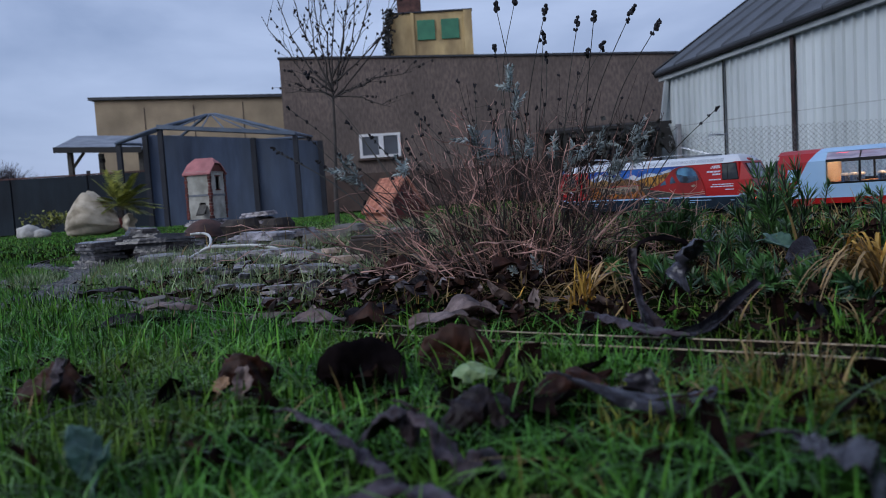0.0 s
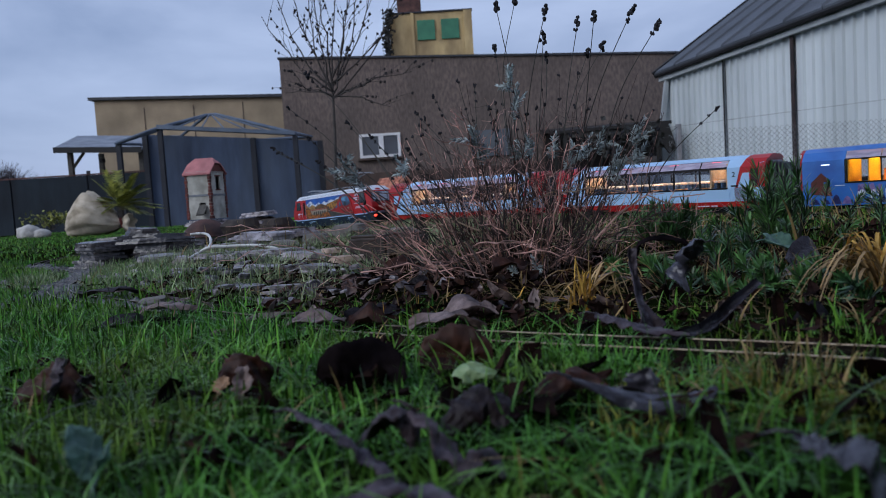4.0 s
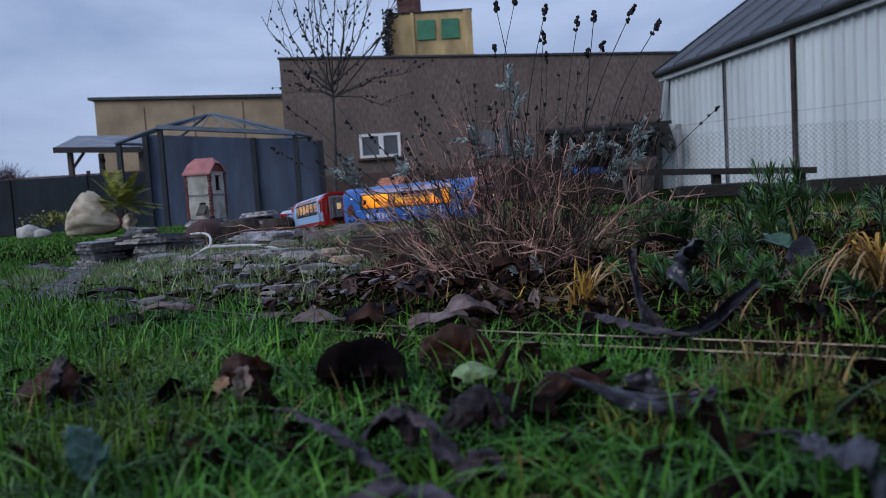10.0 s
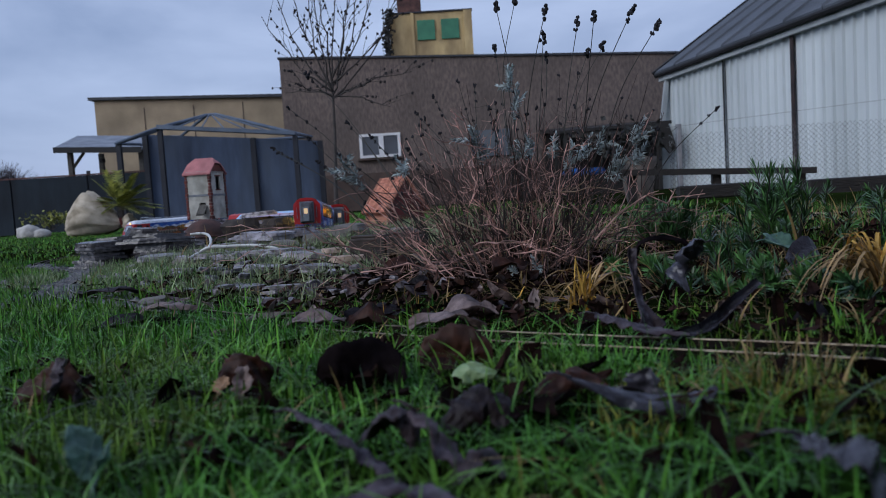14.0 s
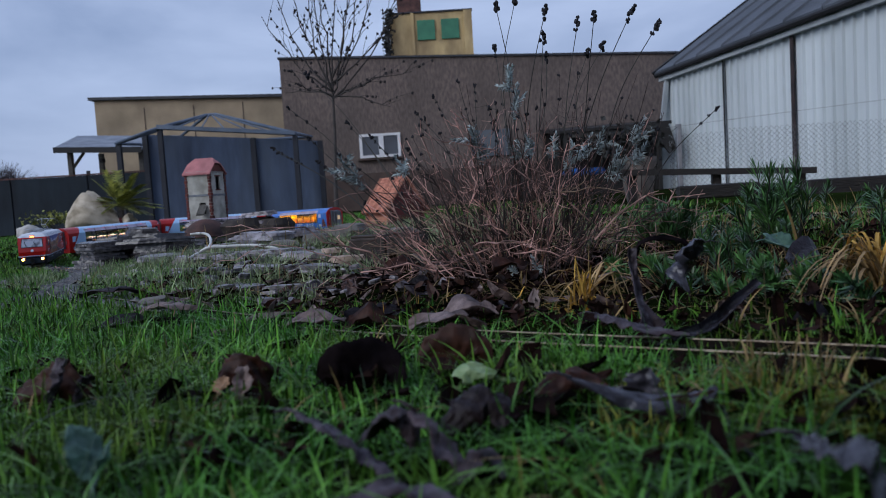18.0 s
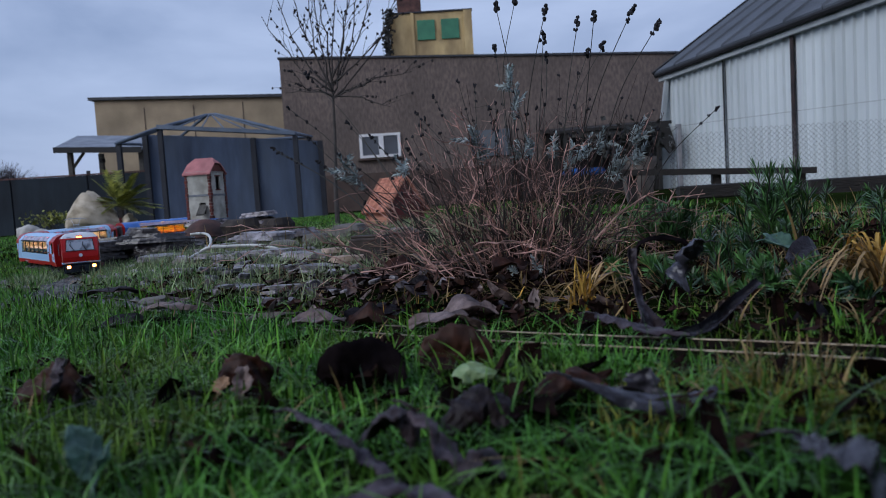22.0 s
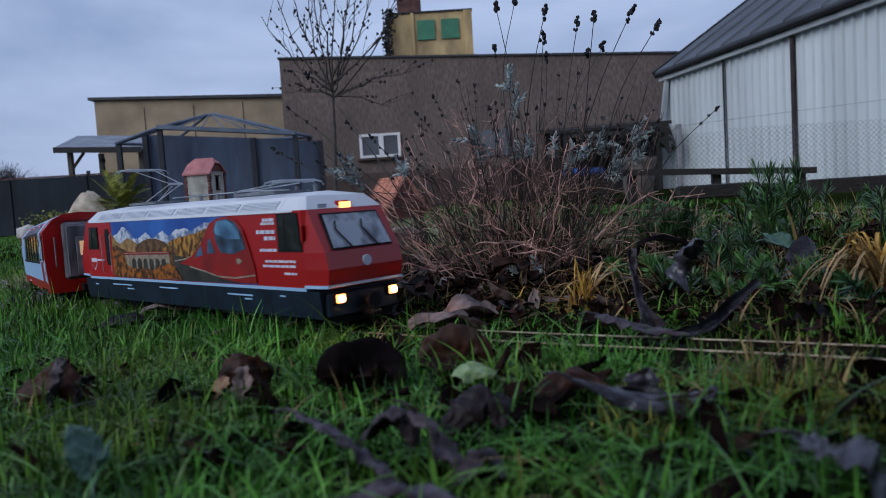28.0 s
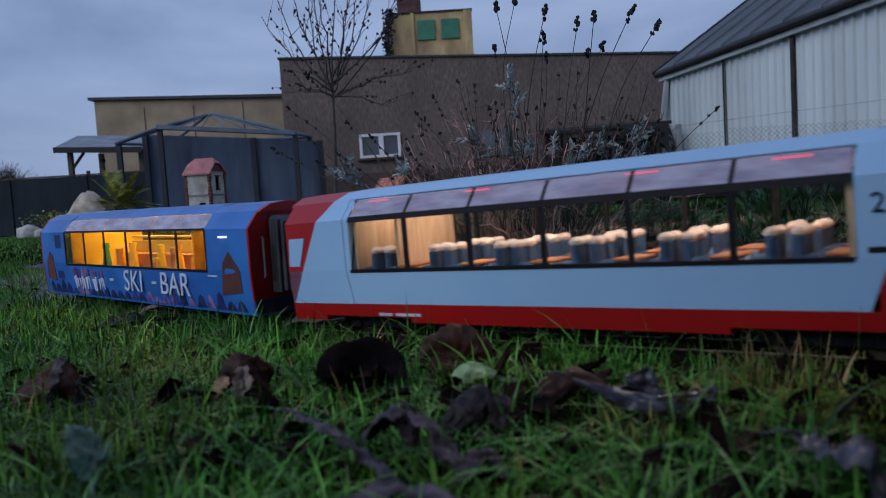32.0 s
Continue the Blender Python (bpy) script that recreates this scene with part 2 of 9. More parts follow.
M_MROOF = material("faded_red_model_roof", srgb(190, 122, 122), srgb(164, 100, 102), scale=18, rough=0.75, stain=srgb(140, 96, 96), sscale=6, samt=0.6)
M_QUOIN = material("red_brown_quoin", srgb(112, 58, 52), srgb(86, 46, 42), scale=30, rough=0.8, island=0.3)
M_BLACK = material("matt_black", (0.012, 0.012, 0.014), (0.008, 0.008, 0.009), scale=20, rough=0.7)
M_SLATS = material("pinkish_cedar_slat", srgb(196, 134, 110), srgb(160, 100, 82), scale=14, rough=0.8, island=0.3, stretch=(1, 1, 5))
M_REDBOARD = material("red_stained_board", srgb(112, 54, 50), srgb(90, 42, 42), scale=10, rough=0.8, island=0.15, stretch=(1, 1, 5))
M_BLUETARP = material("blue_tarpaulin", srgb(48, 110, 190), srgb(36, 86, 160), scale=5, rough=0.4)
M_FARWOOD = material("far_bare_wood", (0.06, 0.05, 0.06), (0.035, 0.03, 0.04), scale=4, rough=0.95)
# train
M_RED = material("train_red", srgb(178, 12, 16), srgb(162, 10, 13), scale=5, rough=0.38, coat=0.15, stain=srgb(156, 14, 17), sscale=9, samt=0.3)
M_TWHITE = material("train_white", srgb(168, 206, 242), srgb(158, 197, 236), scale=6, rough=0.4, coat=0.1)
M_TROOF = material("silver_roof", srgb(220, 225, 234), srgb(204, 210, 220), scale=9, rough=0.4, stain=srgb(176, 182, 192), sscale=7, samt=0.4)
M_TGREY = material("vent_grey", srgb(120, 126, 134), srgb(98, 104, 112), scale=60, rough=0.5)
M_LOUVRE = material("louvre_blue_grey", srgb(158, 170, 190), srgb(132, 144, 164), scale=40, rough=0.45)
M_FRAMEBLUE = material("dark_underframe", srgb(24, 42, 58), srgb(16, 28, 40), scale=30, rough=0.5, spec=0.3)
M_TBLACK = material("window_rubber", (0.008, 0.008, 0.010), (0.012, 0.012, 0.014), scale=40, rough=0.6, spec=0.15)
M_BELLOWS = material("bellows_grey", srgb(88, 88, 96), srgb(66, 66, 74), scale=30, rough=0.75)
M_STEELY = material("pantograph_silver", srgb(190, 194, 198), srgb(160, 164, 170), scale=40, rough=0.35, metal=0.7)
M_SEAT = material("blue_seat_cloth", srgb(74, 98, 128), srgb(58, 80, 108), scale=60, rough=0.9)
M_REST = material("cream_headrest", srgb(240, 222, 204), srgb(222, 200, 180), scale=50, rough=0.8)
M_WOOD = material("orange_table_wood", srgb(206, 132, 68), srgb(178, 106, 50), scale=40, rough=0.5)
M_CURTAIN = material("tan_partition", srgb(224, 194, 156), srgb(200, 166, 126), scale=20, rough=0.8, stretch=(6, 6, 1))
M_CBLUE = material("coach_blue", srgb(60, 126, 208), srgb(46, 104, 188), scale=12, rough=0.35, coat=0.15, stain=srgb(42, 78, 150), sscale=16, samt=0.5)
M_CPURPLE = material("mauve_print", srgb(140, 120, 176), srgb(70, 60, 130), scale=40, rough=0.5, noise_lo=0.4, noise_hi=0.6)
M_CNIGHT = material("printed_night_blue", srgb(44, 52, 118), srgb(28, 32, 74), scale=60, rough=0.4, noise_lo=0.4, noise_hi=0.6)
M_PALETEXT = material("pale_print", srgb(214, 220, 236), srgb(196, 204, 226), scale=20, rough=0.5)
M_PSKY = material("printed_sky", srgb(24, 66, 150), srgb(46, 108, 192), scale=14, rough=0.4)
M_PSNOW = material("printed_snow", srgb(206, 214, 226), srgb(92, 116, 158), scale=85, rough=0.4, noise_lo=0.45, noise_hi=0.62)
M_PTAN = material("printed_tan_hill", srgb(170, 136, 82), srgb(122, 86, 44), scale=70, rough=0.4)
M_PRUST = material("printed_autumn_wood", srgb(168, 98, 28), srgb(48, 28, 14), scale=130, rough=0.4, noise_lo=0.42, noise_hi=0.6)
M_PBROWN = material("printed_brown_hill", srgb(120, 84, 42), srgb(58, 38, 20), scale=90, rough=0.4, noise_lo=0.4, noise_hi=0.6)
M_PGOLD = material("printed_golden_wood", srgb(186, 132, 50), srgb(74, 46, 18), scale=150, rough=0.4, noise_lo=0.42, noise_hi=0.58, stretch=(1, 1, 0.5))
M_PSTONE = material("printed_viaduct", srgb(166, 152, 134), srgb(122, 110, 96), scale=120, rough=0.4)
M_PDARK = material("printed_dark_bank", srgb(66, 66, 58), srgb(34, 32, 28), scale=30, rough=0.4)
M_PRED = material("printed_red_train", srgb(160, 26, 24), srgb(120, 18, 18), scale=20, rough=0.4)
M_PGLASS = material("printed_windscreen", srgb(70, 104, 136), srgb(26, 32, 42), scale=40, rough=0.35)
M_PSHINE = material("printed_pale_blue", srgb(96, 150, 186), srgb(52, 88, 122), scale=36, rough=0.35)
M_LAMPWARM = glow("coach_ceiling_light", (1.0, 0.74, 0.54), 17.0)
M_LAMPYEL = glow("bar_ceiling_light", (1.0, 0.64, 0.10), 30.0)
M_HEADLAMP = glow("headlamp_glow", (1.0, 0.34, 0.09), 4.5)
M_PINKGLINT = glow("pink_glint", (1.0, 0.10, 0.16), 1.1)
M_LAMPCORE = glow("headlamp_bulb", (1.0, 0.42, 0.12), 120.0)
M_TAILLAMP = glow("tail_lamp_glow", (1.0, 0.05, 0.03), 3.0)
M_GLASS = glass("coach_glass")
M_YCURTAIN = material("yellow_blind", srgb(236, 190, 70), srgb(214, 160, 50), scale=18, rough=0.8)


# ---- mesh helpers ----
class Shape:
    """Collects vertices and faces of one mesh."""

    def __init__(self):
        self.v, self.f = [], []

    def add(self, vs, fs):
        n = len(self.v)
        self.v += [tuple(p) for p in vs]
        self.f += [tuple(i + n for i in q) for q in fs]
        return self

    def box(self, c, s, rz=0.0, bev=0.0, m=None):
        hx, hy, hz = s[0] / 2, s[1] / 2, s[2] / 2
        b = min(bev, hx * 0.9, hy * 0.9, hz * 0.9)
        if b <= 0:
            vs = [(x, y, z) for z in (-hz, hz) for x, y in ((-hx, -hy), (hx, -hy), (hx, hy), (-hx, hy))]
            fs = [(3, 2, 1, 0), (4, 5, 6, 7), (0, 1, 5, 4), (1, 2, 6, 5), (2, 3, 7, 6), (3, 0, 4, 7)]
        else:
            vs, fs = [], []
            for z, k in ((-hz, b), (-hz + b, 0), (hz - b, 0), (hz, b)):
                x, y = hx - k, hy - k
                e = b if not k else b * 0.5
                vs += [(-x + e, -y, z), (x - e, -y, z), (x, -y + e, z), (x, y - e, z), (x - e, y, z), (-x + e, y, z), (-x, y - e, z), (-x, -y + e, z)]
            for r in range(3):
                for i in range(8):
                    j = (i + 1) % 8
                    fs.append((r * 8 + i, r * 8 + j, r * 8 + 8 + j, r * 8 + 8 + i))
            fs += [tuple(range(7, -1, -1)), tuple(range(24, 32))]
        ca, sa = math.cos(rz), math.sin(rz)
        vs = [(c[0] + x * ca - y * sa, c[1] + x * sa + y * ca, c[2] + z) for x, y, z in vs]
        if m is not None:
            vs = [tuple(m @ Vector(p)) for p in vs]
        return self.add(vs, fs)

    def prism(self, poly, a, b, axis="x"):
        """A closed outline, extruded from a to b along an axis; the outline's pairs are the other two axes in order."""
        k = {"x": lambda p, t: (t, p[0], p[1]), "y": lambda p, t: (p[0], t, p[1]), "z": lambda p, t: (p[0], p[1], t)}[axis]
        n = len(poly)
        area = sum(poly[i][0] * poly[(i + 1) % n][1] - poly[(i + 1) % n][0] * poly[i][1] for i in range(n))
        flip = (area > 0) == (axis == "y")
        vs = [k(p, a) for p in poly] + [k(p, b) for p in poly]
        fs = [tuple(range(n - 1, -1, -1)), tuple(range(n, 2 * n))] + [(i, (i + 1) % n, n + (i + 1) % n, n + i) for i in range(n)]
        if (b < a) != flip:
            fs = [q[::-1] for q in fs]
        return self.add(vs, fs)

    def tube(self, pts, r, sides=6, r2=None):
        pts = [Vector(p) for p in pts]
        n = len(pts)
        vs, fs = [], []
        for i, p in enumerate(pts):
            t = (pts[min(i + 1, n - 1)] - pts[max(i - 1, 0)]).normalized()
            a = t.orthogonal().normalized()
            b = t.cross(a)
            rr = r if r2 is None else r + (r2 - r) * i / (n - 1)
            vs += [p + rr * (math.cos(k * math.tau / sides) * a + math.sin(k * math.tau / sides) * b) for k in range(sides)]
        for i in range(n - 1):
            for k in range(sides):
                j = (k + 1) % sides
                fs.append((i * sides + k, i * sides + j, i * sides + sides + j, i * sides + sides + k))
        fs += [tuple(range(sides - 1, -1, -1)), tuple(range((n - 1) * sides, n * sides))]
        return self.add(vs, fs)

    def disc(self, c, r, h, axis="y", sides=12):
        poly = [(r * math.cos(k * math.tau / sides), r * math.sin(k * math.tau / sides)) for k in range(sides)]
        s = Shape().prism(poly, -h / 2, h / 2, axis)
        return self.add([(x + c[0], y + c[1], z + c[2]) for x, y, z in s.v], s.f)

    def mesh(self, name, mat, smooth=False):
        me = bpy.data.meshes.new(name)
        me.from_pydata(self.v, [], self.f)
        me.materials.append(mat)
        if smooth:
            me.shade_smooth()
        me.update()
        return me


def part(name, sh, mat, parent, label="", smooth=False):
    """One mesh under a thing or a part."""
    ob = new(name, sh.mesh(name, mat, smooth) if isinstance(sh, Shape) else sh)
    ob.parent = parent
    if label:
        tagged(ob, label)
    return ob


def thing(name, label, category, group="", m=None):
    ob = new(name)
    ob.empty_display_size = 0.05
    if m is not None:
        ob.matrix_world = m
    return tagged(ob, label, category, group)


def solid(name, sh, mat, label, category, group="", kind="", smooth=False):
    return tagged(new(name, sh.mesh(name, mat, smooth)), label, category, group, kind)


def crooked(r, p, q, n, wob, sag=0.0):
    """A crooked way from p to q in n steps."""
    L = (q - p).length
    pts = [p]
    drift = Vector((0, 0, 0))
    for i in range(1, n + 1):
        u = i / n
        drift = drift * 0.6 + Vector((r.gauss(0, 1), r.gauss(0, 1), r.gauss(0, 1))) * wob * L
        pts.append(p.lerp(q, u) + drift * math.sin(math.pi * min(u, 0.85)) + Vector((0, 0, sag * L * math.sin(math.pi * u))))
    return pts


def twiggy(r, sh, pts, thick, count, reach):
    """Side twigs, forked in turn, on a stem."""
    n = len(pts)
    for _ in range(count):
        i = r.randrange(max(1, n // 4), n - 1)
        p = pts[i].lerp(pts[i + 1], r.random())
        d = (pts[i + 1] - pts[i]).normalized()
        e = (d + Vector((r.gauss(0, 0.65), r.gauss(0, 0.5), r.gauss(0.12, 0.5)))).normalized()
        L = reach * r.uniform(0.4, 1.25)
        tw = crooked(r, p, p + e * L, 4, 0.09, r.uniform(-0.05, 0.1))
        sh.tube(tw, thick * 0.55, 4, thick * 0.3)
        for _ in range(r.choice((0, 1, 2, 2))):
            q = tw[r.randrange(1, 4)]
            g = (e + Vector((r.gauss(0, 0.8), r.gauss(0, 0.6), r.gauss(0.2, 0.6)))).normalized() * L * r.uniform(0.25, 0.6)
            sh.tube(crooked(r, q, q + g, 2, 0.08), thick * 0.34, 3, thick * 0.2)


# ---- plan of the line: the railway's centre, rail height and the train's way along it ----
NODES = [(3.78, -0.36), (2.433, 0.872), (1.505, 1.48), (0.89, 2.085), (0.508, 2.503), (0.175, 2.808), (-0.191, 3.078), (-0.5, 3.383), (-0.668, 3.727), (-0.693, 4.11),
         (-0.645, 4.503), (-0.735, 4.863), (-0.955, 5.162), (-1.231, 5.347), (-1.585, 5.325), (-1.886, 5.113), (-2.109, 4.763), (-2.24, 4.378), (-2.206, 4.011), (-2.042, 3.697),
         (-1.784, 3.457), (-1.563, 3.152), (-1.35, 2.692), (-1.112, 2.107), (-0.8, 1.551), (-0.387, 1.158), (0.001, 0.811), (0.418, 0.479), (0.887, 0.051), (1.46, -0.453), (2.1, -1.02)]
RAIL_S = [0, 3.6, 5.55, 5.9, 6.6, 7.4, 8.6, 9.2, 9.9, 10.5, 11.2, 11.7, 12.4, 13.0, 13.35, 13.6, 13.9, 14.3, 14.6, 15.0, 16.5]
RAIL_Z = [0.0631, 0.0605, 0.0523, 0.0374, 0.001, -0.0292, -0.0345, -0.0445, -0.0560, -0.0640, -0.0609, -0.0408, -0.0074, 0.0069, 0.003, 0.0056, 0.0134, 0.0257, 0.0314, 0.0454, 0.0879]
RUN_T = [0, 1, 2, 3, 6, 7.5, 9, 10, 11, 12, 12.5, 13, 13.5, 14, 14.5, 16.5, 17, 17.5, 18, 18.5, 19, 19.5, 20, 20.5, 21, 22, 23, 24, 25, 25.5, 27.5, 28, 28.5, 29, 29.5, 30, 31, 32]
RUN_S = [4.46, 4.895, 5.312, 5.663, 6.644, 7.088, 7.547, 7.881, 8.23, 8.523, 8.637, 8.748, 8.877, 9.022, 9.176, 9.783, 9.951, 10.126, 10.297, 10.457, 10.607, 10.763, 10.911, 11.048, 11.177,
         11.424, 11.682, 11.976, 12.331, 12.537, 13.471, 13.722, 13.976, 14.247, 14.523, 14.787, 15.353, 15.922]


def glide(pts, k=14):
    q = np.vstack([2 * pts[0] - pts[1], pts, 2 * pts[-1] - pts[-2]])
    out = []
    for i in range(1, len(q) - 2):
        a, b, c, e = q[i - 1:i + 3]
        for j in range(k):
            t = j / k
            out.append(0.5 * (2 * b + (c - a) * t + (2 * a - 5 * b + 4 * c - e) * t * t + (3 * b - a - 3 * c + e) * t ** 3))
    return np.array(out + [pts[-1]])


LINE = glide(np.array(NODES))
LINE_S = np.r_[0, np.cumsum(np.hypot(*np.diff(LINE, axis=0).T))]


def smooth_table(x, xs, ys):
    """Cubic through a table, with the slopes of its neighbours."""
    xs, ys = np.array(xs, float), np.array(ys, float)
    sl = np.gradient(ys, xs)
    i = int(np.clip(np.searchsorted(xs, x) - 1, 0, len(xs) - 2))
    h = xs[i + 1] - xs[i]
    t = (x - xs[i]) / h
    return float((2 * t ** 3 - 3 * t * t + 1) * ys[i] + (t ** 3 - 2 * t * t + t) * h * sl[i] + (3 * t * t - 2 * t ** 3) * ys[i + 1] + (t ** 3 - t * t) * h * sl[i + 1])


RIDE = 0.010  # height of the vehicles' datum over the rail


def on_line(s):
    return Vector((np.interp(s, LINE_S, LINE[:, 0]), np.interp(s, LINE_S, LINE[:, 1]), smooth_table(min(max(s, 0), 16.4), RAIL_S, RAIL_Z) - RIDE))


def line_pose(s_mid, half):
    """The pose of a body whose two pivots ride the line half metres before and behind its middle."""
    a, b = on_line(s_mid + half), on_line(s_mid - half)
    x = (a - b).normalized()
    y = Vector((0, 0, 1)).cross(x).normalized()
    m = Matrix((x, y, x.cross(y))).transposed().to_4x4()
    m.translation = (a + b) / 2
    return m


# ---- ground ----
TIES = np.array([(*on_line(s)[:2], on_line(s)[2] - 0.0085) for s in np.arange(0.2, 17.0, 0.22)])
SPOTS = [(0, 0, 0.0), (0, 0.35, 0.0), (-0.5, 0.6, -0.005), (0.4, 0.35, 0.005), (-1.0, 0.9, -0.02), (-1.5, 1.4, -0.035), (-2.2, 2.2, -0.05), (-3, 3.5, -0.06), (0.0, 1.25, 0.01),
         (0.4, 1.1, 0.01), (0.2, 1.8, 0.03), (-0.5, 1.8, 0.0), (-0.6, 2.4, 0.01), (-0.9, 2.7, -0.01), (-1.1, 3.4, -0.03), (-1.4, 4.4, -0.03), (0.9, 0.9, 0.03), (1.0, 1.4, 0.045), (1.8, 0.6, 0.05),
         (-0.3, 2.5, 0.03), (-4, 6, -0.07), (0, 6, -0.04), (2, 4, 0.05), (3, 6, 0.03), (-3, 0, -0.03), (0, -2, 0.0), (3, -2, 0.03)]
CONTROL = np.vstack([TIES, np.array(SPOTS)])


def ground_height(x, y):
    x, y = np.atleast_1d(np.asarray(x, float)), np.atleast_1d(np.asarray(y, float))
    out = np.empty(len(x))
    for i in range(0, len(x), 20000):
        dx = x[i:i + 20000, None] - CONTROL[:, 0]
        dy = y[i:i + 20000, None] - CONTROL[:, 1]
        w = 1 / (dx * dx + dy * dy + 0.012) ** 1.8
        local = (w * CONTROL[:, 2]).sum(1) / w.sum(1)
        r = np.hypot(x[i:i + 20000], y[i:i + 20000] - 2)
        k = np.clip((r - 4.5) / 5, 0, 1)
        k = k * k * (3 - 2 * k)
        out[i:i + 20000] = local * (1 - k) + (-0.09 + 0.012 * np.clip(x[i:i + 20000] + 4, 0, 12)) * k
    return out


def gz(x, y):
    return float(ground_height(x, y)[0])


def warp(n, near, far):
    t = np.linspace(-1, 1, n)
    return near * t * n / 2 * 0.02 + np.sign(t) * (far - near * n / 2 * 0.02) * np.abs(t) ** 6


gx, gy = np.meshgrid(warp(260, 1.6, 400), 2 + warp(260, 1.6, 400))
gxf, gyf = gx.ravel(), gy.ravel()
gzf = ground_height(gxf, gyf) + np.array([0.006 * noise.noise((a * 9, b * 9, 0)) if abs(a) < 8 and abs(b) < 12 else 0 for a, b in zip(gxf, gyf)])
ground_me = bpy.data.meshes.new("ground")
idx = np.arange(260 * 260).reshape(260, 260)
quads = np.stack([idx[:-1, :-1], idx[:-1, 1:], idx[1:, 1:], idx[1:, :-1]], -1).reshape(-1, 4)
ground_me.from_pydata(np.stack([gxf, gyf, gzf], 1).tolist(), [], quads.tolist())
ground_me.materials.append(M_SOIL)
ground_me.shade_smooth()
tagged(new("ground", ground_me), "damp soil, darkened for the shade between blades, and green lawn of the garden", "ground", kind="structure")


# ---- track ----
def build_track():
    thing_ob = thing("railway_track", "brass rails on dark brown sleepers looping through the garden", "railway track")
    tagged(thing_ob, kind="structure")
    ss = np.arange(0.5, 17.1, 0.05)
    for off, nm in ((0.0235, "rail"), (-0.0235, "rail")):
        pts = []
        for s in ss:
            p, q = on_line(s), on_line(s + 0.01)
            d = (q - p).normalized()
            nrm = Vector((-d.y, d.x, 0)).normalized()
            pts.append((p + nrm * off, nrm))
        def strip(profile):
            m = len(profile)
            vs, fs = [], []
            for p, nrm in pts:
                vs += [p + nrm * w + Vector((0, 0, h)) for w, h in profile]
            for i in range(len(pts) - 1):
                for k in range(m):
                    j = (k + 1) % m
                    fs.append((i * m + k, i * m + j, i * m + m + j, i * m + m + k))
            return Shape().add(vs, fs)

        head = part(nm, strip([(-0.0013, -0.0015), (-0.0016, -0.0008), (-0.0012, 0), (0.0012, 0), (0.0016, -0.0008), (0.0013, -0.0015)]), M_RAIL, thing_ob, "worn bright rail head")
        part("rail_web", strip([(-0.0035, -0.0075), (-0.0010, -0.006), (-0.0010, -0.0014), (0.0010, -0.0014), (0.0010, -0.006), (0.0035, -0.0075)]), M_TIE, head, "dark rail web")
    tie = Shape().box((0, 0, -0.0145), (0.014, 0.086, 0.009), bev=0.0015).mesh("sleeper", M_TIE)
    for s in np.arange(3.2, 16.6, 0.05):
        ob = new("sleeper", tie)
        ob.parent = thing_ob
        ob.matrix_basis = line_pose(s, 0.01)


build_track()


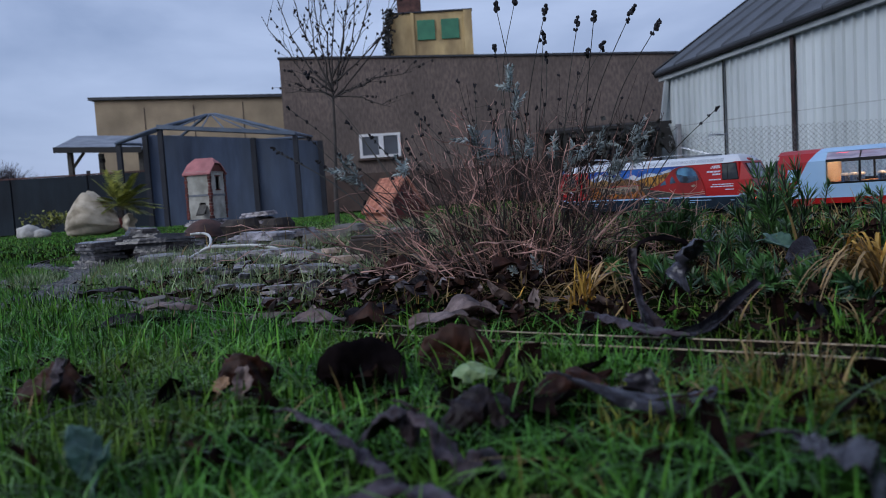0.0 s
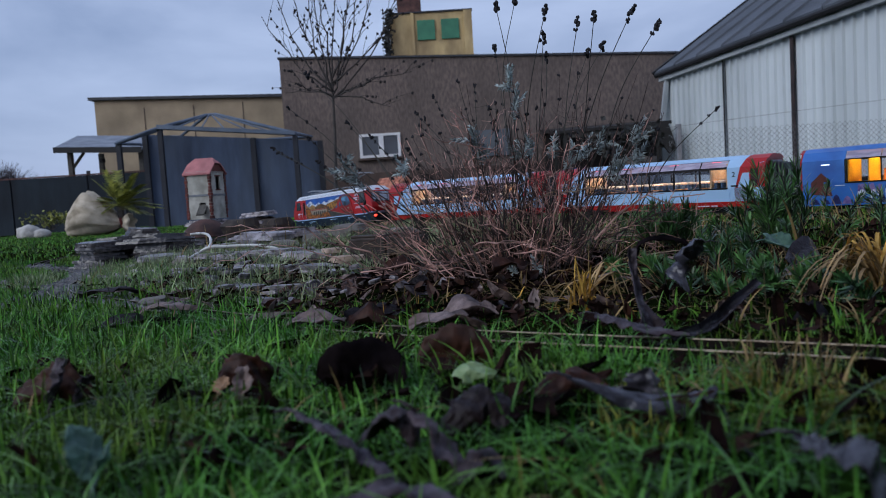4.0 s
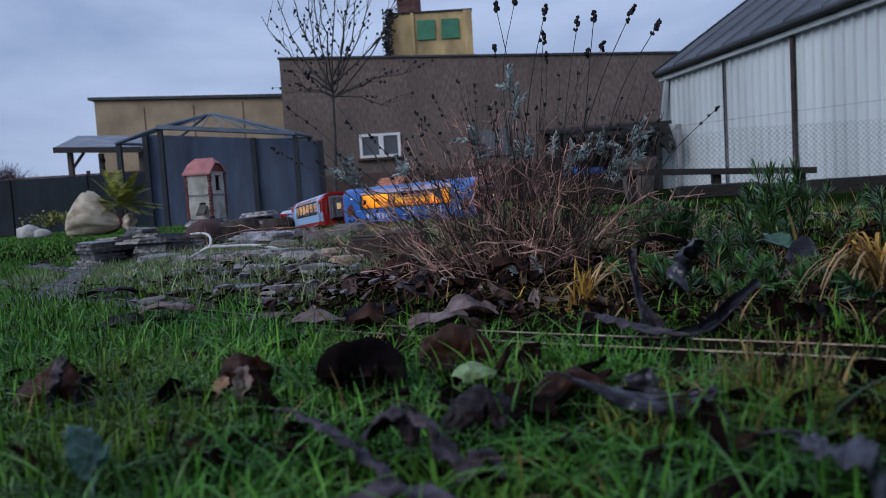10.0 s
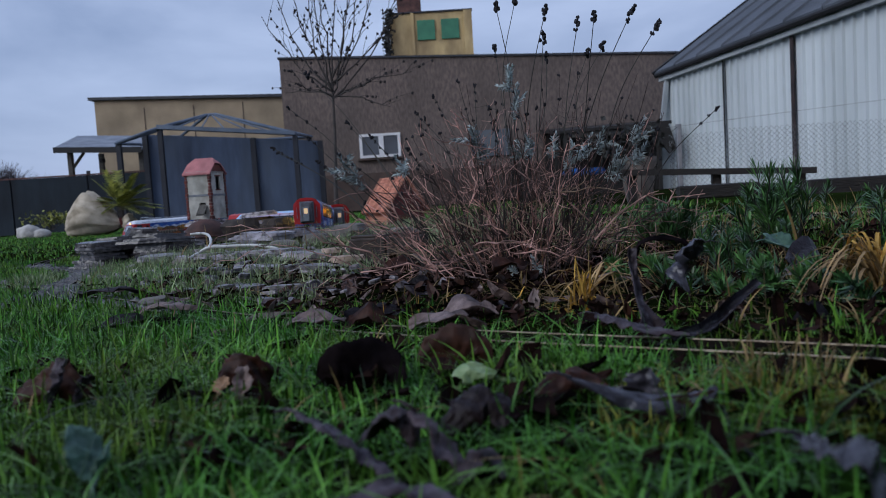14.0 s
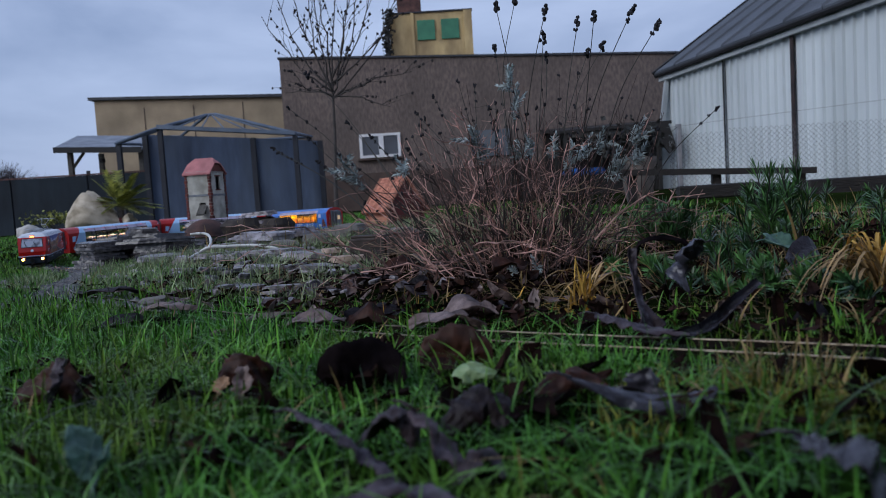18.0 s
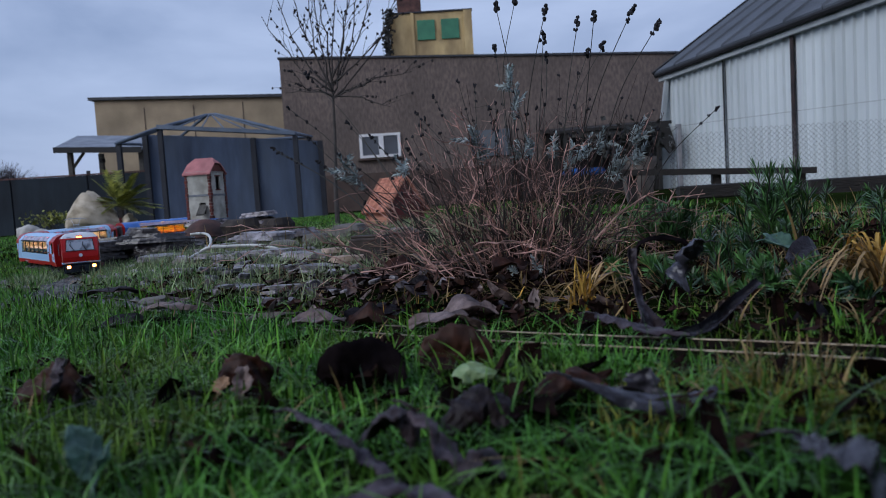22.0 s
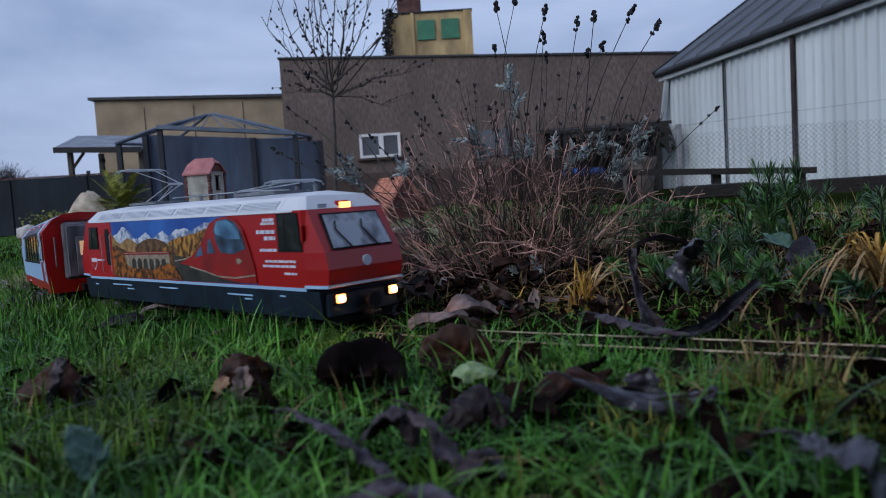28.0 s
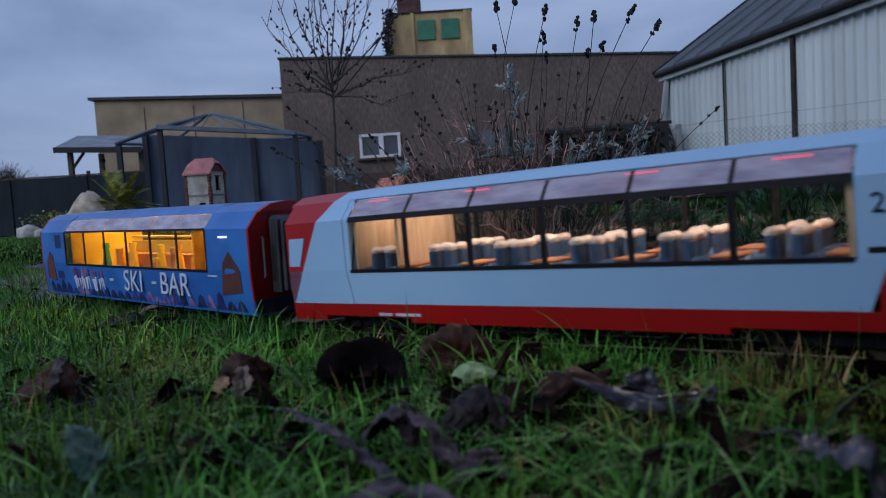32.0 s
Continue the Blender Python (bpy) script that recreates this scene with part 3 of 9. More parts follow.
# ---- buildings and fences round the garden ----
def brown_building():
    h = thing("brown_building", "long brown rendered outbuilding with a small white window", "building")
    # front wall with an opening for the window
    prof = [(-4.30, -0.3), (7.4, -0.3), (7.4, 3.80), (-4.30, 4.34)]
    wx0, wx1, wz0, wz1 = -2.19, -1.02, 1.41, 2.08
    sh = Shape()
    top = lambda x: 4.34 - (x + 4.30) * 0.54 / 11.7
    sh.prism([(-4.30, 0.98), (wx0, 0.98), (wx0, top(wx0)), (-4.30, 4.34)], 21.0, 21.3, "y")
    sh.prism([(wx1, 0.98), (7.4, 0.98), (7.4, 3.80), (wx1, top(wx1))], 21.0, 21.3, "y")
    sh.prism([(wx0, 0.98), (wx1, 0.98), (wx1, wz0), (wx0, wz0)], 21.0, 21.3, "y")
    sh.prism([(wx0, wz1), (wx1, wz1), (wx1, top(wx1)), (wx0, top(wx0))], 21.0, 21.3, "y")
    part("wall", sh, M_BROWNWALL, h, "rough brown rendered wall")
    part("plinth", Shape().box((1.55, 21.13, 0.34), (11.7, 0.3, 1.28)), M_PLINTH, h, "darker brown base course")
    part("side_wall", Shape().prism([(21.3, -0.3), (30, -0.3), (30, 4.2), (21.3, 4.3)], -4.30, -4.0, "x"), M_BROWNWALL, h)
    part("roof_edge", Shape().add([(-4.34, 20.95, 4.33), (7.5, 20.95, 3.79), (7.5, 30, 3.79), (-4.34, 30, 4.33), (-4.34, 20.95, 4.385), (7.5, 20.95, 3.845), (7.5, 30, 3.845), (-4.34, 30, 4.385)],
         [(3, 2, 1, 0), (4, 5, 6, 7), (0, 1, 5, 4), (1, 2, 6, 5), (2, 3, 7, 6), (3, 0, 4, 7)]), M_FLASH, h, "grey metal roof edge")
    w = part("window", Shape().box(((wx0 + wx1) / 2, 20.99, wz0 + 0.035), (wx1 - wx0, 0.10, 0.07)).box(((wx0 + wx1) / 2, 20.99, wz1 - 0.035), (wx1 - wx0, 0.10, 0.07))
             .box((wx0 + 0.04, 20.99, (wz0 + wz1) / 2), (0.08, 0.10, wz1 - wz0 - 0.14)).box((wx1 - 0.04, 20.99, (wz0 + wz1) / 2), (0.08, 0.10, wz1 - wz0 - 0.14)).box((-1.57, 20.99, (wz0 + wz1) / 2), (0.14, 0.10, wz1 - wz0 - 0.14)), M_WHITEPAINT, h, "white window frame")
    for a, b in ((wx0 + 0.08, -1.64), (-1.50, wx1 - 0.08)):
        part("pane", Shape().box(((a + b) / 2, 21.01, (wz0 + wz1) / 2), (b - a, 0.02, wz1 - wz0 - 0.14)), M_DARKPANE, w)
    part("window_sill", Shape().box(((wx0 + wx1) / 2, 20.96, wz0 - 0.05), (1.3, 0.16, 0.05), bev=0.01), M_PLINTH, w)
    part("wall_panel", Shape().box((1.55, 20.97, 1.62), (1.1, 0.06, 0.75), bev=0.01), M_WPANEL, h, "blue-grey panel on the wall")


def yellow_building():
    h = thing("ochre_building", "low ochre rendered building with flat dark roof edge", "building")
    part("wall", Shape().add([(-11.0, 24, -0.3), (-4.4, 24, -0.3), (-4.4, 24, 3.71), (-11.0, 24, 3.99), (-11.0, 31, -0.3), (-4.4, 31, -0.3), (-4.4, 31, 3.7), (-11.0, 31, 3.99)],
         [(0, 1, 2, 3), (7, 6, 5, 4), (4, 0, 3, 7), (1, 5, 6, 2), (3, 2, 6, 7)]), M_YELLOW, h, "stained ochre wall")
    part("roof_edge", Shape().add([(-11.15, 23.88, 3.985), (-4.35, 23.88, 3.705), (-4.35, 31, 3.705), (-11.15, 31, 3.985), (-11.15, 23.88, 4.075), (-4.35, 23.88, 3.795), (-4.35, 31, 3.795), (-11.15, 31, 4.075)],
         [(3, 2, 1, 0), (4, 5, 6, 7), (0, 1, 5, 4), (1, 2, 6, 5), (2, 3, 7, 6), (3, 0, 4, 7)]), M_FLASH, h, "dark roof edge")
    for x in (-9.4, -7.8, -6.2):
        part("wall_joint", Shape().box((x, 23.995, 1.8), (0.03, 0.012, 3.7)), M_PLINTH, h, "dark vertical joint")


def tower():
    h = thing("roof_tower", "square yellow tower with two green shutters and a brick chimney", "tower")
    part("wall", Shape().box((0.05, 26.0, 5.15), (2.78, 2.0, 2.45)), M_TOWER, h, "stained yellow wall")
    part("corner_pier", Shape().box((1.30, 24.97, 5.15), (0.28, 0.08, 2.45)), M_TOWER, h)
    part("corner_pier", Shape().box((-0.56, 24.97, 5.15), (0.10, 0.06, 2.45)), M_TOWER, h)
    part("roof", Shape().box((0.05, 25.98, 6.39), (2.84, 2.08, 0.05), bev=0.01), M_FLASH, h)
    for x in (-0.11, 0.70):
        part("shutter", Shape().box((x, 24.97, 5.79), (0.60, 0.06, 0.66), bev=0.01), M_GREENPANE, h, "faded green shutter")
    c = part("chimney", Shape().box((-0.65, 25.6, 6.9), (0.80, 0.8, 0.95), bev=0.03), M_BRICK, h, "dark red brick chimney")
    part("pot", Shape().disc((-0.55, 25.6, 7.5), 0.22, 0.4, "z", 12), M_BRICK, c)
    part("pipe", Shape().tube([(-1.42, 24.9, 4.4), (-1.42, 24.9, 5.9)], 0.08, 8), M_FLASH, h)
    rnd = random.Random(3)
    iv = Shape()
    for _ in range(520):
        z = rnd.uniform(4.9, 6.5)
        x = -1.42 + rnd.gauss(0, 0.08) + max(0, z - 5.7) * 0.18
        leaf_card(iv, (x, 24.85 + rnd.uniform(-0.12, 0.15), z), 0.10, rnd)
    part("ivy", iv, M_IVY, h, "dark climbing ivy")


def leaf_card(sh, c, size, rnd, up=0.5):
    """One small bent leaf of two faces."""
    a = Vector((rnd.gauss(0, 1), rnd.gauss(0, 1), rnd.gauss(0, 1) + up)).normalized()
    b = a.orthogonal().normalized()
    b.rotate(Matrix.Rotation(rnd.uniform(0, math.tau), 3, a))
    n = a.cross(b)
    c = Vector(c)
    L, W = size * rnd.uniform(0.7, 1.3), size * rnd.uniform(0.3, 0.5)
    sh.add([c, c + a * L * 0.5 + b * W + n * W * 0.3, c + a * L, c + a * L * 0.5 - b * W + n * W * 0.3], [(0, 1, 2), (0, 2, 3)])


def white_hall():
    h = thing("white_hall", "long pale corrugated hall with dark pitched roof", "hall")
    # the wall's foot line in plan, from its far corner to beyond the view
    a, b = Vector((5.98, 18.7)), Vector((8.05, 6.6))
    d = (b - a).normalized()
    nrm = Vector((d.y, -d.x))  # towards the garden
    if nrm.x > 0:
        nrm = -nrm
    length = (b - a).length
    top = 2.86

    def at(s, out, z):
        p = a + d * s + nrm * out
        return (p.x, p.y, z)

    # ribs of the sheet, one panel between two posts at a time
    bays = [(0.0, 2.53), (2.57, 4.86), (4.94, 7.5), (7.56, 10.2), (10.26, length)]
    for s0, s1 in bays:
        sh = Shape()
        n = int((s1 - s0) / 0.24)
        out = []
        for k in range(n):
            u = s0 + (s1 - s0) * k / n
            w = (s1 - s0) / n
            out += [(u, 0.0), (u + w * 0.80, 0.0), (u + w * 0.82, 0.055), (u + w * 0.96, 0.055)]
        out.append((s1, 0.0))
        vs = [at(s, o, z) for z in (-0.3, top - 0.06) for s, o in out]
        m = len(out)
        sh.add(vs, [(i, i + 1, m + i + 1, m + i) for i in range(m - 1)])
        sh.add([at(s0, -0.05, -0.3), at(s1, -0.05, -0.3), at(s1, -0.05, top), at(s0, -0.05, top)], [(0, 1, 2, 3)])
        part("wall_panel", sh, M_HALL, h, "pale ribbed wall sheet")
    for s, w, mat in ((2.55, 0.035, M_BLACK), (4.90, 0.08, M_RUST), (7.53, 0.05, M_BLACK), (10.23, 0.08, M_RUST)):
        p0, p1 = Vector(at(s, 0.06, -0.3)), Vector(at(s, 0.06, top - 0.02))
        part("downpipe", Shape().tube([p0, p1], w / 2, 8), mat, h, "dark downpipe")
    g = Shape()
    for o0, o1, z0, z1 in ((0.0, 0.16, top - 0.10, top + 0.03),):
        g.add([at(-0.25, o0, z0), at(length, o0, z0), at(length, o1, z0), at(-0.25, o1, z0), at(-0.25, o0, z1), at(length, o0, z1), at(length, o1, z1), at(-0.25, o1, z1)],
              [(0, 1, 2, 3), (7, 6, 5, 4), (1, 0, 4, 5), (2, 1, 5, 6), (3, 2, 6, 7), (0, 3, 7, 4)])
    part("fascia", g, M_HALLTRIM, h, "pale eaves board")
    part("gutter", Shape().tube([at(-0.3, 0.21, top + 0.06), at(length, 0.21, top + 0.06)], 0.06, 8), M_BLACK, h)
    # roof: sheets with standing seams, rising from the eaves
    slope = 0.66
    depth = 4.6
    eave = top + 0.10

    def rp(s, q, lift=0.0):
        p = a + d * s - nrm * q + nrm * 0.24
        return (p.x, p.y, eave + slope * q + lift)

    k = 0
    s = -0.3
    while s < length:
        e = min(s + 1.05, length)
        part("roof_sheet", Shape().add([rp(s, 0), rp(e - 0.02, 0), rp(e - 0.02, depth), rp(s, depth), rp(s, 0, 0.05), rp(e - 0.02, 0, 0.05), rp(e - 0.02, depth, 0.05), rp(s, depth, 0.05)],
             [(0, 1, 2, 3), (7, 6, 5, 4), (1, 0, 4, 5), (2, 1, 5, 6), (3, 2, 6, 7), (0, 3, 7, 4)]), M_ROOF, h, "dark grey roof sheet")
        part("roof_seam", Shape().add([rp(e - 0.05, 0, 0.05), rp(e + 0.01, 0, 0.05), rp(e + 0.01, depth, 0.05), rp(e - 0.05, depth, 0.05), rp(e - 0.02, 0, 0.10), rp(e - 0.02, depth, 0.10)],
             [(0, 4, 5, 3), (4, 1, 2, 5), (0, 1, 4), (3, 5, 2)]), M_ROOF, h)
        s = e
    part("verge_board", Shape().tube([rp(-0.33, -0.02, 0.03), rp(-0.33, depth, 0.03)], 0.07, 4), M_BLACK, h)
    # far gable end and the leaning corner board
    part("gable_wall", Shape().add([at(0, 0, -0.3), at(0, 0, top), (a.x + 4.5 * 0.98, a.y + 0.4, top + 3.0), (a.x + 9, a.y + 0.8, top), (a.x + 9, a.y + 0.8, -0.3)], [(0, 1, 2, 3, 4)]), M_HALL, h)
    q = [(5.96, 18.62, 2.80), (5.86, 18.62, 2.80), (5.50, 18.62, 0.30), (5.62, 18.62, 0.30)]
    part("corner_board", Shape().add(q + [(x, y + 0.12, z) for x, y, z in q], [(0, 1, 2, 3), (7, 6, 5, 4), (0, 4, 5, 1), (1, 5, 6, 2), (2, 6, 7, 3), (3, 7, 4, 0)]), M_HALLTRIM, h, "pale leaning corner board")
    part("flank_wall", Shape().add([(5.97, 18.74, 2.80), (5.60, 18.74, 0.2), (5.60, 18.74, -0.3), (6.4, 18.74, -0.3), (6.4, 18.74, 2.80)], [(0, 1, 2, 3, 4)]), M_HALL, h)


def lean_to():
    h = thing("timber_lean_to", "dark open timber lean-to shed against the brown building", "shed")
    X0, X1, Y0, Y1 = 3.05, 5.45, 17.6, 20.9
    part("roof", Shape().add([(X0 - 0.1, Y0, 1.50), (X1 + 0.2, Y0, 1.58), (X1 + 0.2, Y1, 1.85), (X0 - 0.1, Y1, 1.80), (X0 - 0.1, Y0, 1.57), (X1 + 0.2, Y0, 1.66), (X1 + 0.2, Y1, 1.95), (X0 - 0.1, Y1, 1.90)],
         [(3, 2, 1, 0), (4, 5, 6, 7), (0, 1, 5, 4), (1, 2, 6, 5), (2, 3, 7, 6), (3, 0, 4, 7)]), M_OLDWOOD, h, "dark boarded roof")
    part("back_wall", Shape().box(((X0 + X1) / 2, Y1 - 0.1, 0.8), (X1 - X0, 0.06, 2.0)), M_OLDWOOD, h)
    part("side_wall", Shape().box((X1 - 0.02, (Y0 + Y1) / 2 + 0.3, 0.65), (0.06, Y1 - Y0 - 0.8, 1.7)), M_OLDWOOD, h)
    for x in (X0 + 0.05, X0 + 1.2, X1 - 0.1):
        part("post", Shape().box((x, Y0 + 0.1, 0.65), (0.10, 0.10, 1.75), bev=0.01), M_OLDWOOD, h)
    part("beam", Shape().box(((X0 + X1) / 2, Y0 + 0.1, 1.45), (X1 - X0, 0.08, 0.10)), M_SLEEPER, h)
    for x, s in ((X0 + 0.3, 1), (X0 + 1.0, -1), (X0 + 1.5, 1)):
        part("brace", Shape().tube([(x, Y0 + 0.1, 1.0), (x + s * 0.45, Y0 + 0.1, 1.42)], 0.05, 4), M_SLEEPER, h)
    part("gable_board", Shape().add([(5.1, 17.5, 1.62), (5.52, 17.5, 1.64), (5.72, 17.5, 1.0), (5.55, 17.5, 0.86), (5.30, 17.5, 1.2), (5.1, 17.58, 1.62), (5.52, 17.58, 1.64), (5.72, 17.58, 1.0), (5.55, 17.58, 0.86), (5.30, 17.58, 1.2)],
         [(0, 4, 3, 2, 1), (5, 6, 7, 8, 9)] + [(i, (i + 1) % 5, 5 + (i + 1) % 5, 5 + i) for i in range(5)]), M_OLDWOOD, h)
    t = solid("tarpaulin", Shape().box((3.75, 18.95, 0.585), (0.95, 1.0, 0.19), bev=0.07), M_BLUETARP, "blue tarpaulin over a low stack under the lean-to", "tarpaulin")
    solid("woodpile", Shape().box((4.3, 19.2, 0.15), (2.2, 1.6, 0.7), bev=0.1), M_OLDWOOD, "dark covered woodpile under the lean-to", "woodpile")


def stone_planter():
    t = thing("stone_planter", "weathered grey stone planter with dark shrub behind the bed", "planter")
    bx, by = 1.77, 6.5
    t.location = (bx, by, gz(bx, by))
    N, vs, fs = 20, [], []
    prof = [(0.10, 0.0), (0.125, 0.10), (0.15, 0.30), (0.165, 0.36), (0.165, 0.40), (0.145, 0.40), (0.14, 0.34), (0.0, 0.34)]
    for i, (q, z) in enumerate(prof):
        vs += [(q * math.cos(math.tau * k / N), q * math.sin(math.tau * k / N), z) for k in range(N)]
    for i in range(len(prof) - 1):
        fs += [(i * N + k, i * N + (k + 1) % N, i * N + N + (k + 1) % N, i * N + N + k) for k in range(N)]
    part("pot", Shape().add(vs, fs), M_STONE, t, "grey stone pot")
    rnd = random.Random(14)
    sh = Shape()
    for _ in range(240):
        leaf_card(sh, (rnd.gauss(0, 0.12), rnd.gauss(0, 0.10), 0.42 + abs(rnd.gauss(0.10, 0.10))), 0.06, rnd)
    for _ in range(26):
        p = Vector((rnd.gauss(0, 0.05), rnd.gauss(0, 0.05), 0.34))
        q = Vector((rnd.gauss(0, 0.20), rnd.gauss(0, 0.12), rnd.uniform(0.45, 0.85)))
        sh.tube(crooked(rnd, p, q, 4, 0.06), 0.006, 4, 0.002)
    part("dark_foliage", sh, M_IVY, t, "dark tangled foliage")


def fences():
    f = thing("screen_fence", "dark blue-grey mesh screen fence along the lawn", "fence")
    tagged(f, kind="structure")
    x0, x1 = -16.0, -5.95
    n = 6
    for k in range(n):
        a = x0 + (x1 - x0) * k / n
        b = x0 + (x1 - x0) * (k + 1) / n
        part("screen", Shape().box(((a + b) / 2, 16.0, 0.46), (b - a - 0.04, 0.03, 1.30)), M_FENCE, f)
        part("post", Shape().box((a, 16.05, 0.50), (0.06, 0.06, 1.42)), M_SCREENDARK, f)
    part("top_rail", Shape().box(((x0 + x1) / 2, 16.0, 1.13), (x1 - x0, 0.05, 0.03)), M_BRICK, f, "reddish top rail")
    s = thing("privacy_screen", "tall blue-grey mesh privacy screen on dark posts", "screen")
    xs = [-5.90, -3.72, -2.36]
    tops = [1.80, 1.60, 1.46]
    for i in range(2):
        a, b = xs[i], xs[i + 1]
        part("screen", Shape().add([(a, 15.0, -0.12), (b, 15.0, -0.12), (b, 15.0, tops[i + 1]), (a, 15.0, tops[i]), (a, 15.04, -0.12), (b, 15.04, -0.12), (b, 15.04, tops[i + 1]), (a, 15.04, tops[i])],
             [(0, 1, 2, 3), (7, 6, 5, 4), (1, 0, 4, 5), (2, 1, 5, 6), (3, 2, 6, 7), (0, 3, 7, 4)]), M_SCREEN, s)
    for x, t in zip(xs, tops):
        part("post", Shape().box((x, 14.97, t / 2 - 0.06), (0.10, 0.08, t + 0.12)), M_SCREENDARK, s)
    for z in (0.4, 0.8, 1.2):
        part("rail", Shape().box((-4.1, 15.06, z), (3.5, 0.03, 0.03)), M_SCREENDARK, s)
    # gazebo frame above it
    g = thing("gazebo_frame", "blue-grey metal gazebo frame without its canopy", "gazebo")
    r = 0.034
    c = {"fl": (-6.25, 14.4, 1.60), "ml": (-5.45, 14.5, 1.86), "fr": (-2.75, 14.5, 1.58), "bl": (-6.0, 16.6, 1.70), "br": (-2.8, 16.6, 1.70), "t1": (-4.75, 15.4, 2.17), "t2": (-4.55, 15.4, 2.17)}
    for p, q in (("fl", "ml"), ("ml", "fr"), ("fr", "br"), ("bl", "br"), ("fl", "bl"), ("t1", "t2"), ("ml", "t1"), ("fl", "t1"), ("fr", "t2"), ("bl", "t1"), ("br", "t2")):
        part("beam" if p[0] != "t" else "ridge", Shape().tube([c[p], c[q]], r, 6), M_GAZEBO, g)
    part("eaves_board", Shape().add([(-5.45, 14.44, 1.84), (-2.75, 14.44, 1.56), (-2.75, 14.44, 1.63), (-5.45, 14.44, 1.92), (-5.45, 14.5, 1.84), (-2.75, 14.5, 1.56), (-2.75, 14.5, 1.63), (-5.45, 14.5, 1.92)],
         [(0, 1, 2, 3), (7, 6, 5, 4), (1, 0, 4, 5), (3, 2, 6, 7)]), M_GAZEBO, g)
    for k in range(5):
        u = (k + 0.5) / 5
        part("rafter", Shape().tube([(-5.4 + 2.6 * u, 14.5, 1.86 - 0.3 * u), (-4.75 + 0.2 * u, 15.4, 2.17)], 0.016, 5), M_GAZEBO, g)
    for x, y, z in ((-6.22, 14.45, 1.62), (-5.43, 14.55, 1.86), (-2.78, 14.55, 1.56), (-5.95, 16.55, 1.7), (-2.85, 16.55, 1.7)):
        part("post", Shape().box((x, y, z / 2 - 0.06), (0.09, 0.09, z + 0.12)), M_SCREENDARK, g)
    # small open shelter behind the fence
    k = thing("open_shelter", "small open shelter with grey tiled roof", "shelter")
    part("roof", Shape().add([(-9.55, 18.4, 1.92), (-7.35, 18.4, 1.80), (-7.1, 20.4, 2.24), (-9.9, 20.4, 2.40), (-9.55, 18.4, 1.99), (-7.35, 18.4, 1.87), (-7.1, 20.4, 2.32), (-9.9, 20.4, 2.48)],
         [(3, 2, 1, 0), (4, 5, 6, 7), (0, 1, 5, 4), (1, 2, 6, 5), (2, 3, 7, 6), (3, 0, 4, 7)]), M_TILE, k, "grey tiled roof")
    part("fascia", Shape().add([(-9.55, 18.36, 1.86), (-7.35, 18.36, 1.74), (-7.35, 18.36, 1.88), (-9.55, 18.36, 2.00), (-9.55, 18.40, 1.86), (-7.35, 18.40, 1.74), (-7.35, 18.40, 1.88), (-9.55, 18.40, 2.00)], [(0, 1, 2, 3), (7, 6, 5, 4), (0, 4, 5, 1)]), M_BLACK, k)
    for x, y in ((-9.30, 18.7), (-7.5, 18.7), (-9.2, 20.2), (-7.4, 20.2)):
        part("post", Shape().box((x, y, 0.88), (0.12, 0.12, 2.1), bev=0.01), M_SLEEPER, k)
    part("brace", Shape().tube([(-9.28, 18.7, 1.45), (-8.95, 18.7, 1.85)], 0.04, 5), M_SLEEPER, k)
    part("lamp", Shape().disc((-8.5, 18.7, 1.62), 0.07, 0.10, "z", 10), M_BLACK, k)


def wire_fence():
    f = thing("chain_link_fence", "galvanised chain-link fence on steel posts", "fence")
    tagged(f, kind="structure")
    y0 = 10.5
    sh = Shape()
    top = lambda x: 0.86 + (x - 3.4) * 0.035
    step = 0.075
    for i in range(-18, 70):
        for s in (1, -1):
            pts = []
            for k in range(0, 26):
                z = -0.05 + k * step / 2
                x = 3.42 + i * step + s * ((k % 2) - 0.5) * step / 2 + (0 if s > 0 else step / 2)
                if z <= top(x) and 3.3 < x < 8.6:
                    pts.append((x, y0 + 0.004 * s * (1 if k % 2 else -1), z))
            if len(pts) > 3:
                vs, fs = [], []
                for p in pts:
                    vs += [(p[0] - 0.0028, p[1], p[2]), (p[0] + 0.0028, p[1], p[2]), (p[0], p[1] + 0.004, p[2])]
                for j in range(len(pts) - 1):
                    for q in range(3):
                        fs.append((j * 3 + q, j * 3 + (q + 1) % 3, j * 3 + 3 + (q + 1) % 3, j * 3 + 3 + q))
                sh.add(vs, fs)
    tagged(part("wire_mesh", sh, M_WIRE, f), kind="stuff")
    part("tension_wire", Shape().tube([(3.3, y0, 0.95), (8.6, y0, 1.30)], 0.003, 4), M_WIRE, f)
    for x in (3.46, 8.4):
        part("post", Shape().box((x, y0, 0.42), (0.07, 0.07, 1.14 if x < 4 else 1.7), bev=0.01), M_GALV, f, "grey steel post")


